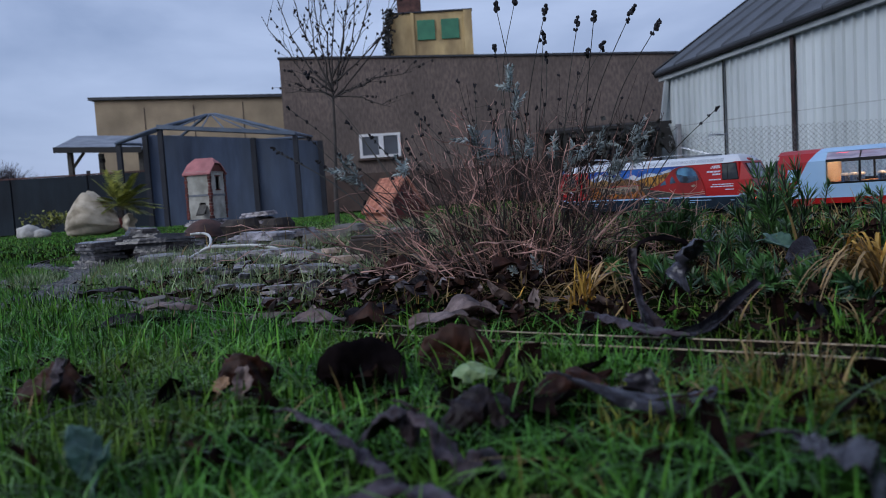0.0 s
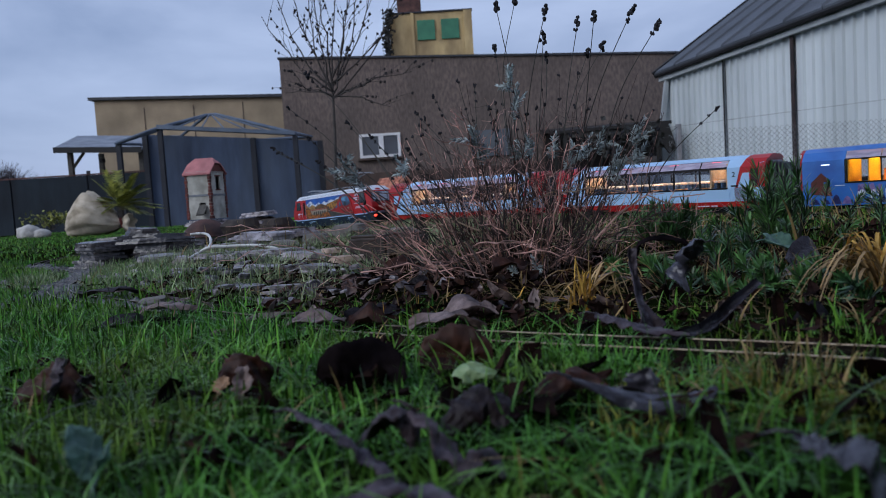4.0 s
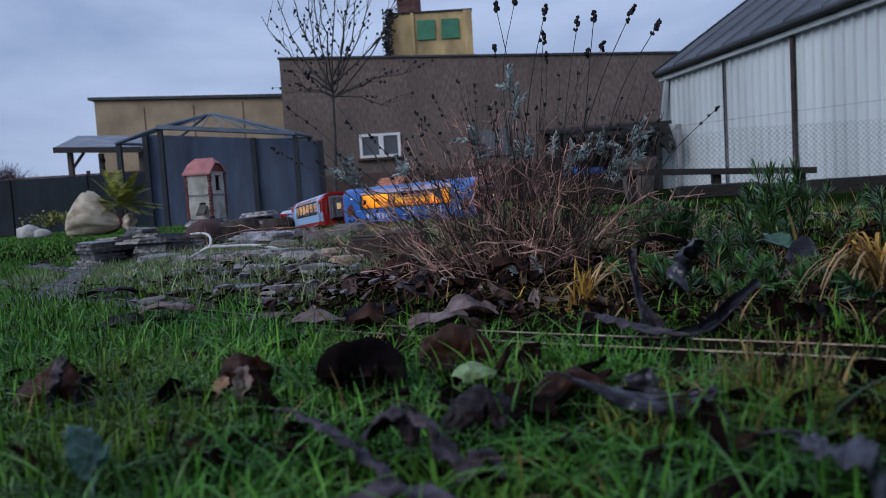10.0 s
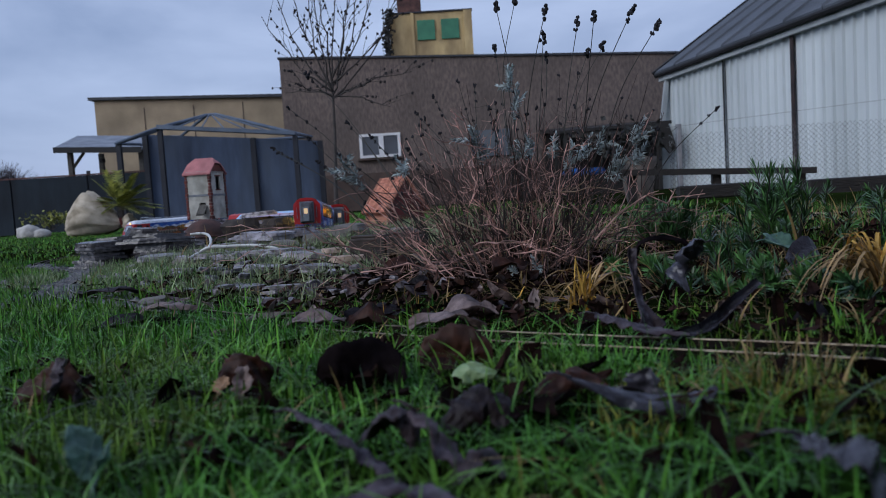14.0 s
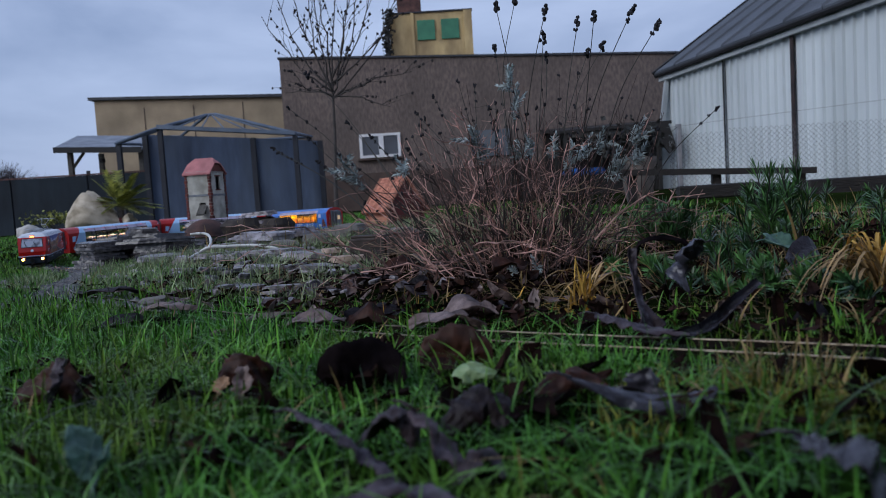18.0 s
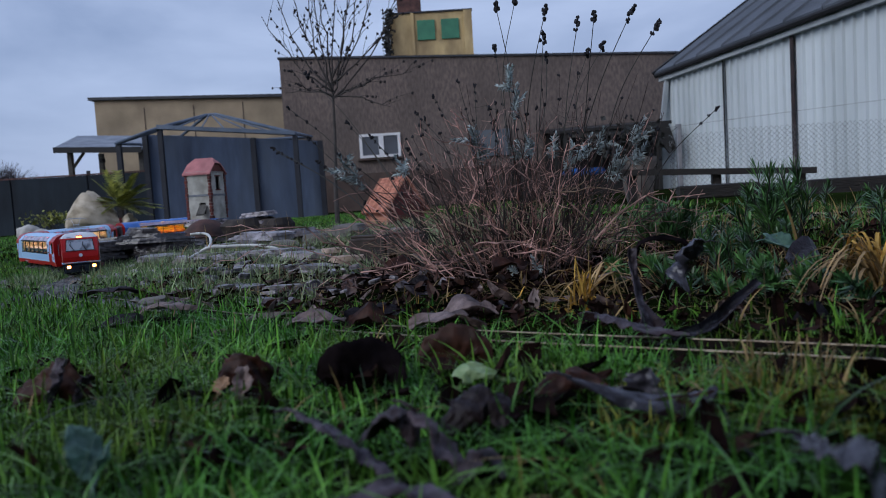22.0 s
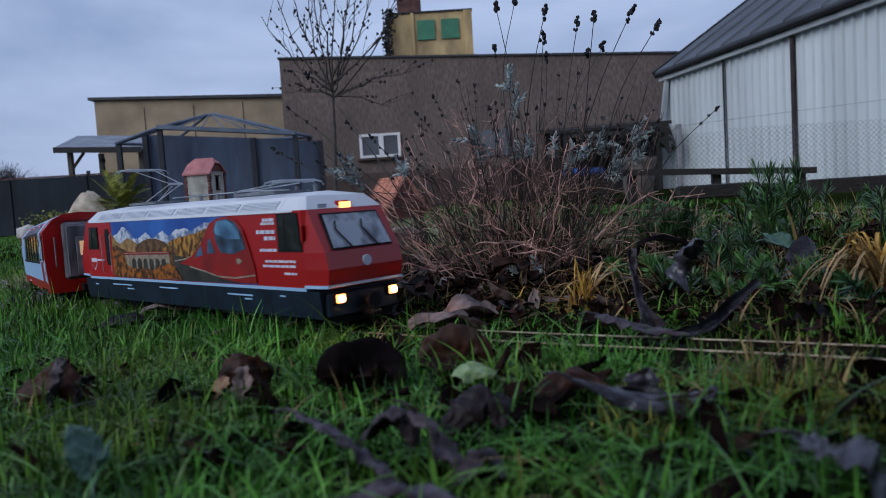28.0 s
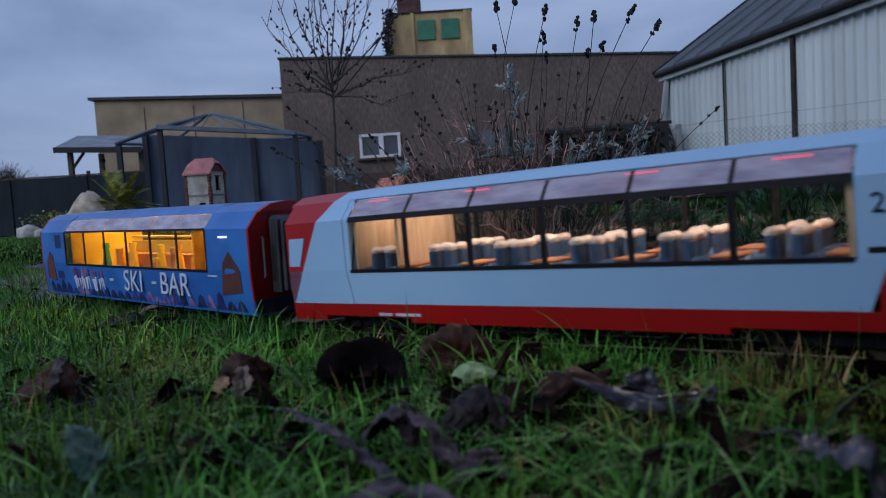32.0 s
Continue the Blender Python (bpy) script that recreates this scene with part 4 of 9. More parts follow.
def timber_bed():
    b = thing("raised_bed_edging", "dark wet timber boards edging the raised bed", "edging")
    for x0, x1, y, z0, z1 in ((1.30, 1.74, 4.0, 0.06, 0.135), (1.96, 3.6, 3.9, 0.03, 0.128), (3.6, 5.4, 3.7, 0.0, 0.13)):
        part("board", Shape().box(((x0 + x1) / 2, y, (z0 + z1) / 2), (x1 - x0, 0.05, z1 - z0), bev=0.006), M_OLDWOOD, b)
    r = thing("timber_rail", "dark low timber rail on short posts", "rail")
    part("rail", Shape().add([(1.4, 6.0, 0.245), (3.1, 6.0, 0.165), (3.1, 6.0, 0.215), (1.4, 6.0, 0.295), (1.4, 6.06, 0.245), (3.1, 6.06, 0.165), (3.1, 6.06, 0.215), (1.4, 6.06, 0.295)],
         [(0, 1, 2, 3), (7, 6, 5, 4), (1, 0, 4, 5), (2, 1, 5, 6), (3, 2, 6, 7), (0, 3, 7, 4)]), M_OLDWOOD, r)
    for x, z in ((1.6, 0.27), (2.3, 0.22), (3.0, 0.19)):
        part("post", Shape().box((x, 6.08, z / 2 - 0.05), (0.07, 0.05, z + 0.1)), M_OLDWOOD, r)


brown_building()
yellow_building()
tower()
white_hall()
lean_to()
stone_planter()
fences()
wire_fence()
timber_bed()

# ---- an unseen wall added behind the viewpoint to shade the lower right ----
hw = Shape()
plan = [(-0.90, -0.66), (0.22, -0.44), (4.82, -3.20), (4.66, -3.46), (0.16, -0.74), (-0.90, -0.96)]
hw.prism(plan, -0.2, 6.5, "z")
solid("wall_house", hw, M_OLDWOOD, "plain dark unseen wall added to block light and close the garden", "wall", kind="structure")

# ---- the train ----
COACH_SIDE = [(0.008, 0.060), (0.031, 0.063), (0.069, 0.066), (0.126, 0.066), (0.148, 0.048), (0.157, 0.030), (0.160, 0.0)]
LOCO_SIDE = [(0.012, 0.062), (0.049, 0.064), (0.090, 0.065), (0.1435, 0.065), (0.160, 0.050), (0.166, 0.0)]


def width_at(side, z):
    return float(np.interp(z, [p[0] for p in side], [p[1] for p in side]))


def plate(sh, poly, side, sgn, lift=0.0008, base=-0.001):
    """A thin flat panel on a vehicle's side: its outline in x and z, extruded outwards."""
    n = len(poly)
    inner = [(x, sgn * (width_at(side, z) + base), z) for x, z in poly]
    outer = [(x, sgn * (width_at(side, z) + lift), z) for x, z in poly]
    area = sum(poly[i][0] * poly[(i + 1) % n][1] - poly[(i + 1) % n][0] * poly[i][1] for i in range(n))
    fs = [tuple(range(n)), tuple(range(2 * n - 1, n - 1, -1))] + [(i, n + i, n + (i + 1) % n, (i + 1) % n) for i in range(n)]
    if (area > 0) == (sgn > 0):
        pass
    else:
        fs = [q[::-1] for q in fs]
    return sh.add(inner + outer, fs)


def turned(poly, sgn):
    """The livery of the left side is that of the right side turned end for end."""
    return poly if sgn < 0 else [(-x, z) for x, z in reversed(poly)]


def rect(x0, x1, z0, z1):
    return [(x0, z0), (x1, z0), (x1, z1), (x0, z1)]


def bogie(parent, x):
    z = 0.0145 - RIDE
    b = part("bogie", Shape().box((x, 0, z + 0.003), (0.11, 0.036, 0.014), bev=0.003).box((x, 0.036, z), (0.10, 0.008, 0.010), bev=0.002).box((x, -0.036, z), (0.10, 0.008, 0.010), bev=0.002).box((x, 0, z + 0.004), (0.03, 0.078, 0.010), bev=0.002), M_TBLACK, parent)
    for dx in (-0.034, 0.034):
        for y in (-0.0235, 0.0235):
            part("wheel", Shape().disc((x + dx, y, z), 0.0145, 0.005, "y", 16).disc((x + dx, y - 0.003 * (1 if y > 0 else -1), z), 0.0160, 0.002, "y", 16), M_RAIL, b)
            part("axle_box", Shape().box((x + dx, y * 1.70, z), (0.012, 0.006, 0.011), bev=0.002), M_TBLACK, b)
    return b


def full_outline(side, lo, hi):
    zs = [lo] + [p[0] for p in side if lo < p[0] < hi] + [hi]
    right = [(width_at(side, z), z) for z in zs]
    return [(-y, z) for y, z in right] + [(y, z) for y, z in reversed(right)] if right[-1][0] > 1e-6 else [(-y, z) for y, z in right] + [(y, z) for y, z in reversed(right[:-1])]


def shell_band(sh, side, lo, hi, x0, x1, thick=0.003):
    """Both side walls of a vehicle between two heights."""
    for sgn in (1, -1):
        zs = [lo] + [p[0] for p in side if lo < p[0] < hi] + [hi]
        out = [(sgn * width_at(side, z), z) for z in zs] + [(sgn * (width_at(side, z) - thick), z) for z in reversed(zs)]
        sh.prism(out, x0, x1, "x")
    return sh


def text_mesh(word, size, mat, depth=0.0006):
    cu = bpy.data.curves.new("lettering", "FONT")
    cu.body, cu.size, cu.extrude, cu.align_x, cu.align_y = word, size, depth, "CENTER", "CENTER"
    ob = bpy.data.objects.new("lettering", cu)
    scene.collection.objects.link(ob)
    bpy.context.view_layer.update()
    me = bpy.data.meshes.new_from_object(ob)
    bpy.data.objects.remove(ob)
    me.materials.clear()
    me.materials.append(mat)
    return me


def seats(parent, xs, mat_seat, mat_rest):
    for x, way in xs:
        for y in (-0.0445, -0.0255, 0.0255, 0.0445):
            s = part("seat", Shape().box((x, y, 0.0655), (0.018, 0.0175, 0.010), bev=0.002).box((x - way * 0.007, y, 0.0755), (0.008, 0.0175, 0.022), bev=0.0025), mat_seat, parent)
            part("headrest", Shape().box((x - way * 0.007, y, 0.0880), (0.0105, 0.0170, 0.0085), bev=0.003), mat_rest, s)


def panorama_coach():
    car = thing("panorama_coach", "red and white panorama railway coach with lit windows on garden track", "train coach", "coaches of the model train")
    L, LF = 0.350, 0.370
    W0, W1 = -0.243, 0.256
    sk = Shape().prism(full_outline(COACH_SIDE, 0.0165, 0.031), -L, LF, "x")
    for a, b in ((-L, -0.295), (-0.165, 0.165), (0.295, LF)):
        sk.prism(full_outline(COACH_SIDE, 0.011, 0.0166), a, b, "x")
    part("underframe", sk, M_RED, car, "red skirt stepped up over the bogies")
    part("floor", Shape().box((0, 0, 0.0495), (0.68, 0.118, 0.004)), M_WOOD, car)
    part("side_panel", shell_band(Shape(), COACH_SIDE, 0.031, 0.069, -L, W1), M_TWHITE, car, "white lower side panels")
    part("rear_end", Shape().prism(full_outline(COACH_SIDE, 0.031, 0.160), -L, W0 - 0.02, "x"), M_RED, car, "red coach end")
    part("front_end", Shape().prism(full_outline(COACH_SIDE, 0.031, 0.160), W1 + 0.012, LF, "x"), M_RED, car, "red coach end with door")
    part("bulkhead", Shape().prism(full_outline(COACH_SIDE, 0.069, 0.156), W0 - 0.02, W0, "x"), M_TWHITE, car)
    part("bulkhead", Shape().prism(full_outline(COACH_SIDE, 0.069, 0.156), W1, W1 + 0.012, "x"), M_TWHITE, car)
    part("roof", Shape().prism([(-0.047, 0.147), (-0.030, 0.1575), (0, 0.1605), (0.030, 0.1575), (0.047, 0.147), (0.043, 0.147), (0.028, 0.154), (0, 0.157), (-0.028, 0.154), (-0.043, 0.147)], W0 - 0.02, W1 + 0.012, "x"), M_TWHITE, car, "white roof")
    for sgn in (1, -1):
        for quad in ([(-L + 0.004, 0.031), (-0.245, 0.031), (-0.251, 0.069), (-L + 0.026, 0.069)], [(-L + 0.026, 0.069), (-0.251, 0.069), (-0.251, 0.126), (-L + 0.056, 0.126)], [(-L + 0.056, 0.126), (-0.251, 0.126), (-0.251, 0.148), (-L + 0.072, 0.148)]):
            part("side_panel", plate(Shape(), turned(quad, sgn), COACH_SIDE, sgn), M_TWHITE, car, "white side with slanted edge")
        # the doorway end: slanted white edge, patches, door; a little shorter on the left side
        e = 0.0 if sgn < 0 else 0.020
        w = W1 if sgn < 0 else 0.250
        for quad in ([(w - 0.001, 0.031), (0.262 - e, 0.031), (0.276 - e, 0.069), (w - 0.001, 0.069)], [(w + 0.001, 0.069), (0.278 - e * 0.6, 0.069), (0.301 - e, 0.126), (w + 0.001, 0.126)], [(w + 0.001, 0.126), (0.301 - e, 0.126), (0.310 - e, 0.148), (w + 0.001, 0.148)]):
            part("side_panel", plate(Shape(), turned(quad, sgn), COACH_SIDE, sgn), M_TWHITE, car, "white side with slanted edge")
        part("roof_edge", plate(plate(Shape(), turned([(-L + 0.072, 0.148), (0.310 - e, 0.148), (0.315 - e, 0.157), (-L + 0.078, 0.157)], sgn), COACH_SIDE, sgn), turned([(-L + 0.078, 0.157), (0.315 - e, 0.157), (0.315 - e, 0.1595), (-L + 0.078, 0.1595)], sgn), COACH_SIDE, sgn), M_TWHITE, car)
        for quad in ([(0.2935, 0.070), (0.3275, 0.070), (0.3265, 0.110), (0.3075, 0.110)], [(0.321, 0.034), (0.3595, 0.030), (0.3615, 0.068), (0.3285, 0.068)], [(0.3535, 0.070), (0.3655, 0.062), (0.3650, 0.138), (0.3535, 0.136)]):
            part("livery_patch", plate(Shape(), turned([(x - e, z) for x, z in quad], sgn), COACH_SIDE, sgn, 0.0009), M_TWHITE, car, "white livery patch")
        d = part("door", plate(Shape(), turned(rect(0.3285 - e, 0.3525 - e, 0.0685, 0.124), sgn), COACH_SIDE, sgn, 0.0006), M_RED, car)
        part("door_window", plate(Shape(), turned(rect(0.3300 - e, 0.3500 - e, 0.072, 0.120), sgn), COACH_SIDE, sgn, 0.0014), M_DOORGLASS, d, "dark red-tinted door window")
        part("rear_patch", plate(Shape(), turned([(-L + 0.003, 0.075), (-L + 0.022, 0.075), (-L + 0.033, 0.108), (-L + 0.006, 0.108)], sgn), COACH_SIDE, sgn, 0.0009), M_TWHITE, car, "white livery patch")
        two = part("lettering", text_mesh("2", 0.020, M_FRAMEBLUE), M_FRAMEBLUE, car, "dark class number")
        two.matrix_basis = Matrix.Translation((0.270 if sgn < 0 else -0.262, sgn * 0.0672, 0.106)) @ pose(0, 0, 0, 90, 0, 0 if sgn < 0 else 180)
        part("grab_rail", Shape().box((0.273 if sgn < 0 else -0.264, sgn * 0.0668, 0.0745), (0.020, 0.002, 0.004)), M_TBLACK, car)
        part("notice", plate(Shape(), turned(rect(0.3385 - e, 0.3475 - e, 0.044, 0.056), sgn), COACH_SIDE, sgn, 0.0013), M_TGREY, car, "small grey printed notice")
        part("notice", plate(plate(Shape(), rect(-0.21, -0.19, 0.018, 0.021), COACH_SIDE, sgn, 0.0008), rect(-0.185, -0.15, 0.018, 0.021), COACH_SIDE, sgn, 0.0008), M_PALETEXT, car, "small pale printed marks")
        part("window_frame", plate(plate(plate(plate(Shape(), rect(W0, W1, 0.0660, 0.0700), COACH_SIDE, sgn), rect(W0, W1, 0.1222, 0.1285), COACH_SIDE, sgn), rect(W0 - 0.002, W0 + 0.001, 0.0665, 0.147), COACH_SIDE, sgn), rect(W1 - 0.001, W1 + 0.002, 0.0665, 0.147), COACH_SIDE, sgn), M_TBLACK, car, "black window rubber")
        n = 6
        step = (W1 - W0) / n
        for k in range(n):
            x0, x1 = W0 + k * step, W0 + (k + 1) * step
            pane = part("window_pane", plate(Shape(), rect(x0 + 0.002, x1 - 0.002, 0.0700, 0.1222), COACH_SIDE, sgn, -0.0008, -0.0014), M_GLASS, car)
            pane.visible_shadow = False
            top = part("skylight_pane", plate(Shape(), rect(x0 + 0.002, x1 - 0.002, 0.1285, 0.1465), COACH_SIDE, sgn, -0.0004, -0.0012), M_SKYGLASS, car)
            top.visible_shadow = False
            if k:
                part("mullion", plate(plate(Shape(), rect(x0 - 0.0026, x0 + 0.0026, 0.0700, 0.1222), COACH_SIDE, sgn, 0.0003, -0.002), rect(x0 - 0.0015, x0 + 0.0015, 0.1285, 0.1465), COACH_SIDE, sgn, 0.0003, -0.002), M_TBLACK, car)
    part("ceiling_lamp", Shape().box((0.0, 0, 0.1535), (0.46, 0.022, 0.002)), M_LAMPWARM, car, "warm glowing ceiling strip")
    part("partition", Shape().box((-0.185, 0, 0.096), (0.004, 0.10, 0.078)), M_CURTAIN, car)
    part("partition", Shape().box((W0 + 0.004, 0, 0.098), (0.004, 0.118, 0.078)), M_CURTAIN, car)
    part("partition", Shape().box((W1 - 0.004, 0, 0.098), (0.004, 0.118, 0.070)), M_CURTAIN, car)
    bay = (W1 - W0) / 6
    seats(car, [(W0 + bay * k + o, way) for k in range(6) for o, way in ((0.016, -1), (0.050, 1))], M_SEAT, M_REST)
    for k in range(6):
        for y in (-0.037, 0.037):
            x = W0 + bay * k + 0.0735
            part("table", Shape().box((x, y, 0.0715), (0.024, 0.040, 0.0025), bev=0.001).box((x, y * 1.2, 0.060), (0.004, 0.004, 0.022)), M_WOOD, car)
    # added glowing strips stand in for pink reflections on the skylights
    for sgn in (1, -1):
        for x in (-0.205, -0.072, 0.098, 0.215):
            part("led_strip", plate(Shape(), rect(x - 0.014, x + 0.014, 0.1432, 0.1442), COACH_SIDE, sgn, 0.0002), M_PINKGLINT, car, "glowing strip standing in for a pink reflection on the skylight")
    coach_ends(car, L, LF)
    bogie(car, -0.23)
    bogie(car, 0.23)
    return car


def coach_ends(car, rear, front):
    """Gangway, end door, coupling and rails at both ends; the front gangway is pushed together."""
    for sx, L, folds, pitch in ((-1, rear, 3, 0.010), (1, front, 3 if front == rear else 2, 0.010 if front == rear else 0.008)):
        b = part("gangway", Shape().box((sx * (L + 0.004), 0, 0.088), (0.010, 0.070, 0.106), bev=0.004), M_GANGWAY, car, "worn grey gangway frame")
        for k in range(folds):
            part("bellows_fold", Shape().box((sx * (L + 0.012 + pitch * k), 0, 0.087), (0.005, 0.064 - 0.004 * k, 0.100 - 0.004 * k), bev=0.002), M_GANGWAY if k == folds - 1 else M_BELLOWS, b)
        x = L + 0.0125 + pitch * folds
        part("end_door", Shape().box((sx * x, 0, 0.078), (0.003, 0.030, 0.070), bev=0.0005), M_TGREY, b, "pale end door")
        part("end_door_window", Shape().box((sx * (x + 0.0018), 0, 0.092), (0.0016, 0.018, 0.026)), M_ENDGLOW, b, "lit end door window")
        part("end_cap", Shape().prism(full_outline(COACH_SIDE, 0.146, 0.158), sx * L, sx * (L + 0.004), "x"), M_RED, car, "red lip over the coach end")
        part("coupler", Shape().box((sx * (L + 0.020), 0, 0.018), (0.040, 0.014, 0.008), bev=0.002).box((sx * (L + 0.037), 0, 0.020), (0.006, 0.026, 0.014), bev=0.002), M_TBLACK, car)
        for y in (-0.048, 0.048):
            part("grab_rail", Shape().tube([(sx * (L + 0.003), y, 0.060), (sx * (L + 0.006), y, 0.062), (sx * (L + 0.006), y, 0.112), (sx * (L + 0.003), y, 0.114)], 0.0014), M_TGREY, car)


def bar_coach():
    car = thing("bar_coach", "blue printed bar coach with red ends and glowing yellow windows", "train coach", "coaches of the model train")
    L = 0.350
    W0, W1 = -0.237, 0.243
    part("underframe", Shape().prism(full_outline(COACH_SIDE, 0.010, 0.031), -L, L, "x"), M_CBLUE, car, "blue skirt")
    part("floor", Shape().box((0.0, 0, 0.0495), (0.62, 0.118, 0.004)), M_WOOD, car)
    part("side_panel", shell_band(Shape(), COACH_SIDE, 0.031, 0.069, W0, W1), M_CBLUE, car, "blue printed lower side")
    part("rear_end", Shape().prism(full_outline(COACH_SIDE, 0.031, 0.160), -L + 0.004, W0, "x"), M_CBLUE, car, "blue coach body")
    part("front_end", Shape().prism(full_outline(COACH_SIDE, 0.031, 0.160), W1, L - 0.004, "x"), M_CBLUE, car, "blue coach body")
    for sx in (1, -1):
        part("end_wall", Shape().prism(full_outline(COACH_SIDE, 0.012, 0.1595), sx * (L - 0.0045), sx * L, "x"), M_RED, car, "red end wall")
    part("roof", Shape().prism([(-0.047, 0.147), (-0.030, 0.1575), (0, 0.1605), (0.030, 0.1575), (0.047, 0.147), (0.043, 0.147), (0.028, 0.154), (0, 0.157), (-0.028, 0.154), (-0.043, 0.147)], W0, W1, "x"), M_CBLUE, car, "blue roof")
    for sgn in (1, -1):
        part("window_frame", plate(plate(plate(plate(Shape(), rect(W0, W1, 0.0655, 0.0690), COACH_SIDE, sgn), rect(W0, W1, 0.1245, 0.1275), COACH_SIDE, sgn), rect(W0 - 0.002, W0 + 0.001, 0.0655, 0.126), COACH_SIDE, sgn), rect(W1 - 0.001, W1 + 0.002, 0.0655, 0.126), COACH_SIDE, sgn), M_TBLACK, car, "dark window rubber")
        n = 6
        step = (W1 - W0) / n
        for k in range(n):
            x0, x1 = W0 + k * step, W0 + (k + 1) * step
            pane = part("window_pane", plate(Shape(), rect(x0 + 0.001, x1 - 0.001, 0.069, 0.1245), COACH_SIDE, sgn, -0.0008, -0.0014), M_GLASS, car)
            pane.visible_shadow = False
            top = part("skylight_pane", plate(Shape(), rect(x0 + 0.001, x1 - 0.001, 0.1275, 0.1465), COACH_SIDE, sgn, -0.0004, -0.0012), M_SKYGLASS, car)
            top.visible_shadow = False
            if k:
                part("mullion", plate(Shape(), rect(x0 - 0.0014, x0 + 0.0014, 0.069, 0.1245), COACH_SIDE, sgn, 0.0003, -0.002), M_TBLACK, car)
        rnd = random.Random(5)
        for k in range(26):
            x = -0.33 + 0.66 * (k + 0.5) / 26
            h = rnd.uniform(0.010, 0.026)
            part("printed_figure", plate(Shape(), [(x - 0.012, 0.014), (x + 0.012, 0.014), (x + 0.006, 0.014 + h * 0.7), (x, 0.014 + h), (x - 0.006, 0.014 + h * 0.8)], COACH_SIDE, sgn, 0.0009), rnd.choice((M_CPURPLE, M_CNIGHT, M_CNIGHT)), car)
        for said, u in (("SKI", 0.020), ("BAR", 0.150)):
            word = part("lettering", text_mesh(said, 0.048, M_PALETEXT), M_PALETEXT, car, "pale painted lettering")
            word.matrix_basis = Matrix.Translation((u * -sgn, sgn * 0.0664, 0.044)) @ pose(0, 0, 0, 90, 0, 0 if sgn < 0 else 180)
        # ragged painted letters that cannot be read, mauve above and white below
        rl = random.Random(17)
        for c in (-0.205, -0.178, -0.151, -0.124, -0.097):
            for dx in rl.sample((-0.009, -0.004, 0.002, 0.008), 3):
                lean = rl.uniform(-0.004, 0.004)
                w = rl.uniform(0.0022, 0.0038)
                zt, zb, zm = rl.uniform(0.056, 0.063), rl.uniform(0.022, 0.032), rl.uniform(0.043, 0.048)
                u = -sgn * c + dx
                part("print_bar", plate(Shape(), [(u - w, zm), (u + w, zm), (u + w + lean, zt), (u - w + lean, zt)], COACH_SIDE, sgn, 0.0012), M_CPURPLE, car, "mauve painted stroke")
                part("print_bar", plate(Shape(), [(u - w * 0.3 - lean, zb), (u + w * 0.5 - lean, zb), (u + w, zm), (u - w, zm)], COACH_SIDE, sgn, 0.0013), M_PALETEXT, car, "pale dripping painted stroke")
        for u in (-0.060 * -sgn, 0.085 * -sgn):
            part("print_bar", plate(Shape(), rect(u - 0.007, u + 0.007, 0.043, 0.047), COACH_SIDE, sgn, 0.0012), M_PALETEXT, car, "pale painted dash")
        part("door", plate(Shape(), rect(-0.282, -0.256, 0.040, 0.121), COACH_SIDE, sgn, 0.0007), M_CNIGHT if sgn < 0 else M_PALETEXT, car, "dark printed door" if sgn < 0 else "pale door")
        part("print_patch", plate(Shape(), [(-0.33, 0.04), (-0.292, 0.035), (-0.296, 0.08), (-0.31, 0.09), (-0.325, 0.07)], COACH_SIDE, sgn, 0.001), M_QUOIN, car, "dark red printed picture")
        part("print_bar", plate(Shape(), rect(0.245, 0.268, 0.060, 0.062), COACH_SIDE, sgn, 0.001), M_PALETEXT, car)
        part("print_patch", plate(Shape(), [(0.325, 0.04), (0.275, 0.035), (0.285, 0.08), (0.30, 0.095), (0.325, 0.07)], COACH_SIDE, sgn, 0.001), M_QUOIN, car, "dark red printed tower")
        part("marker_lamp", plate(Shape(), rect(0.280, 0.299, 0.1138, 0.1162), COACH_SIDE, sgn, 0.0016), M_ENDLED, car, "small white marker lamp")
    part("ceiling_lamp", Shape().box((0.0, 0, 0.1535), (0.44, 0.026, 0.002)), M_LAMPYEL, car, "glowing yellow ceiling strip")
    part("bar_counter", Shape().box((0.0, 0, 0.069), (0.22, 0.026, 0.034), bev=0.003), M_WOOD, car)
    rnd = random.Random(9)
    for k in range(9):
        x = W0 + 0.03 + k * 0.052
        y = rnd.choice((-0.040, 0.040, 0.030, -0.030))
        part("bar_stool", Shape().disc((x, y, 0.078), 0.008, 0.006, "z", 10).tube([(x, y, 0.050), (x, y, 0.078)], 0.002), M_YCURTAIN, car)
    for x in (W0 + 0.004, W0 + 0.05, W1 - 0.05, W1 - 0.004):
        part("blind", Shape().box((x, 0, 0.092), (0.003, 0.112, 0.070)), M_YCURTAIN, car)
    for k, (x, y, h, mt) in enumerate(((-0.150, -0.030, 0.052, M_GREENPANE), (-0.085, -0.036, 0.042, M_WOOD), (-0.060, -0.024, 0.052, M_YCURTAIN), (0.055, -0.034, 0.050, M_YCURTAIN), (0.085, -0.028, 0.044, M_SLATS), (0.115, -0.036, 0.050, M_YCURTAIN), (0.175, -0.034, 0.046, M_SLATS), (0.150, 0.030, 0.050, M_YCURTAIN), (-0.02, 0.034, 0.050, M_SLATS))):
        part("toy_figure", Shape().tube([(x, y, 0.0515), (x, y, 0.0515 + h * 0.35), (x, y, 0.0515 + h * 0.68), (x, y, 0.0515 + h * 0.80)], 0.009, 8, 0.0045).disc((x, y, 0.0515 + h * 0.90), 0.006, 0.010, "z", 10), mt, car, "plain little toy figure")
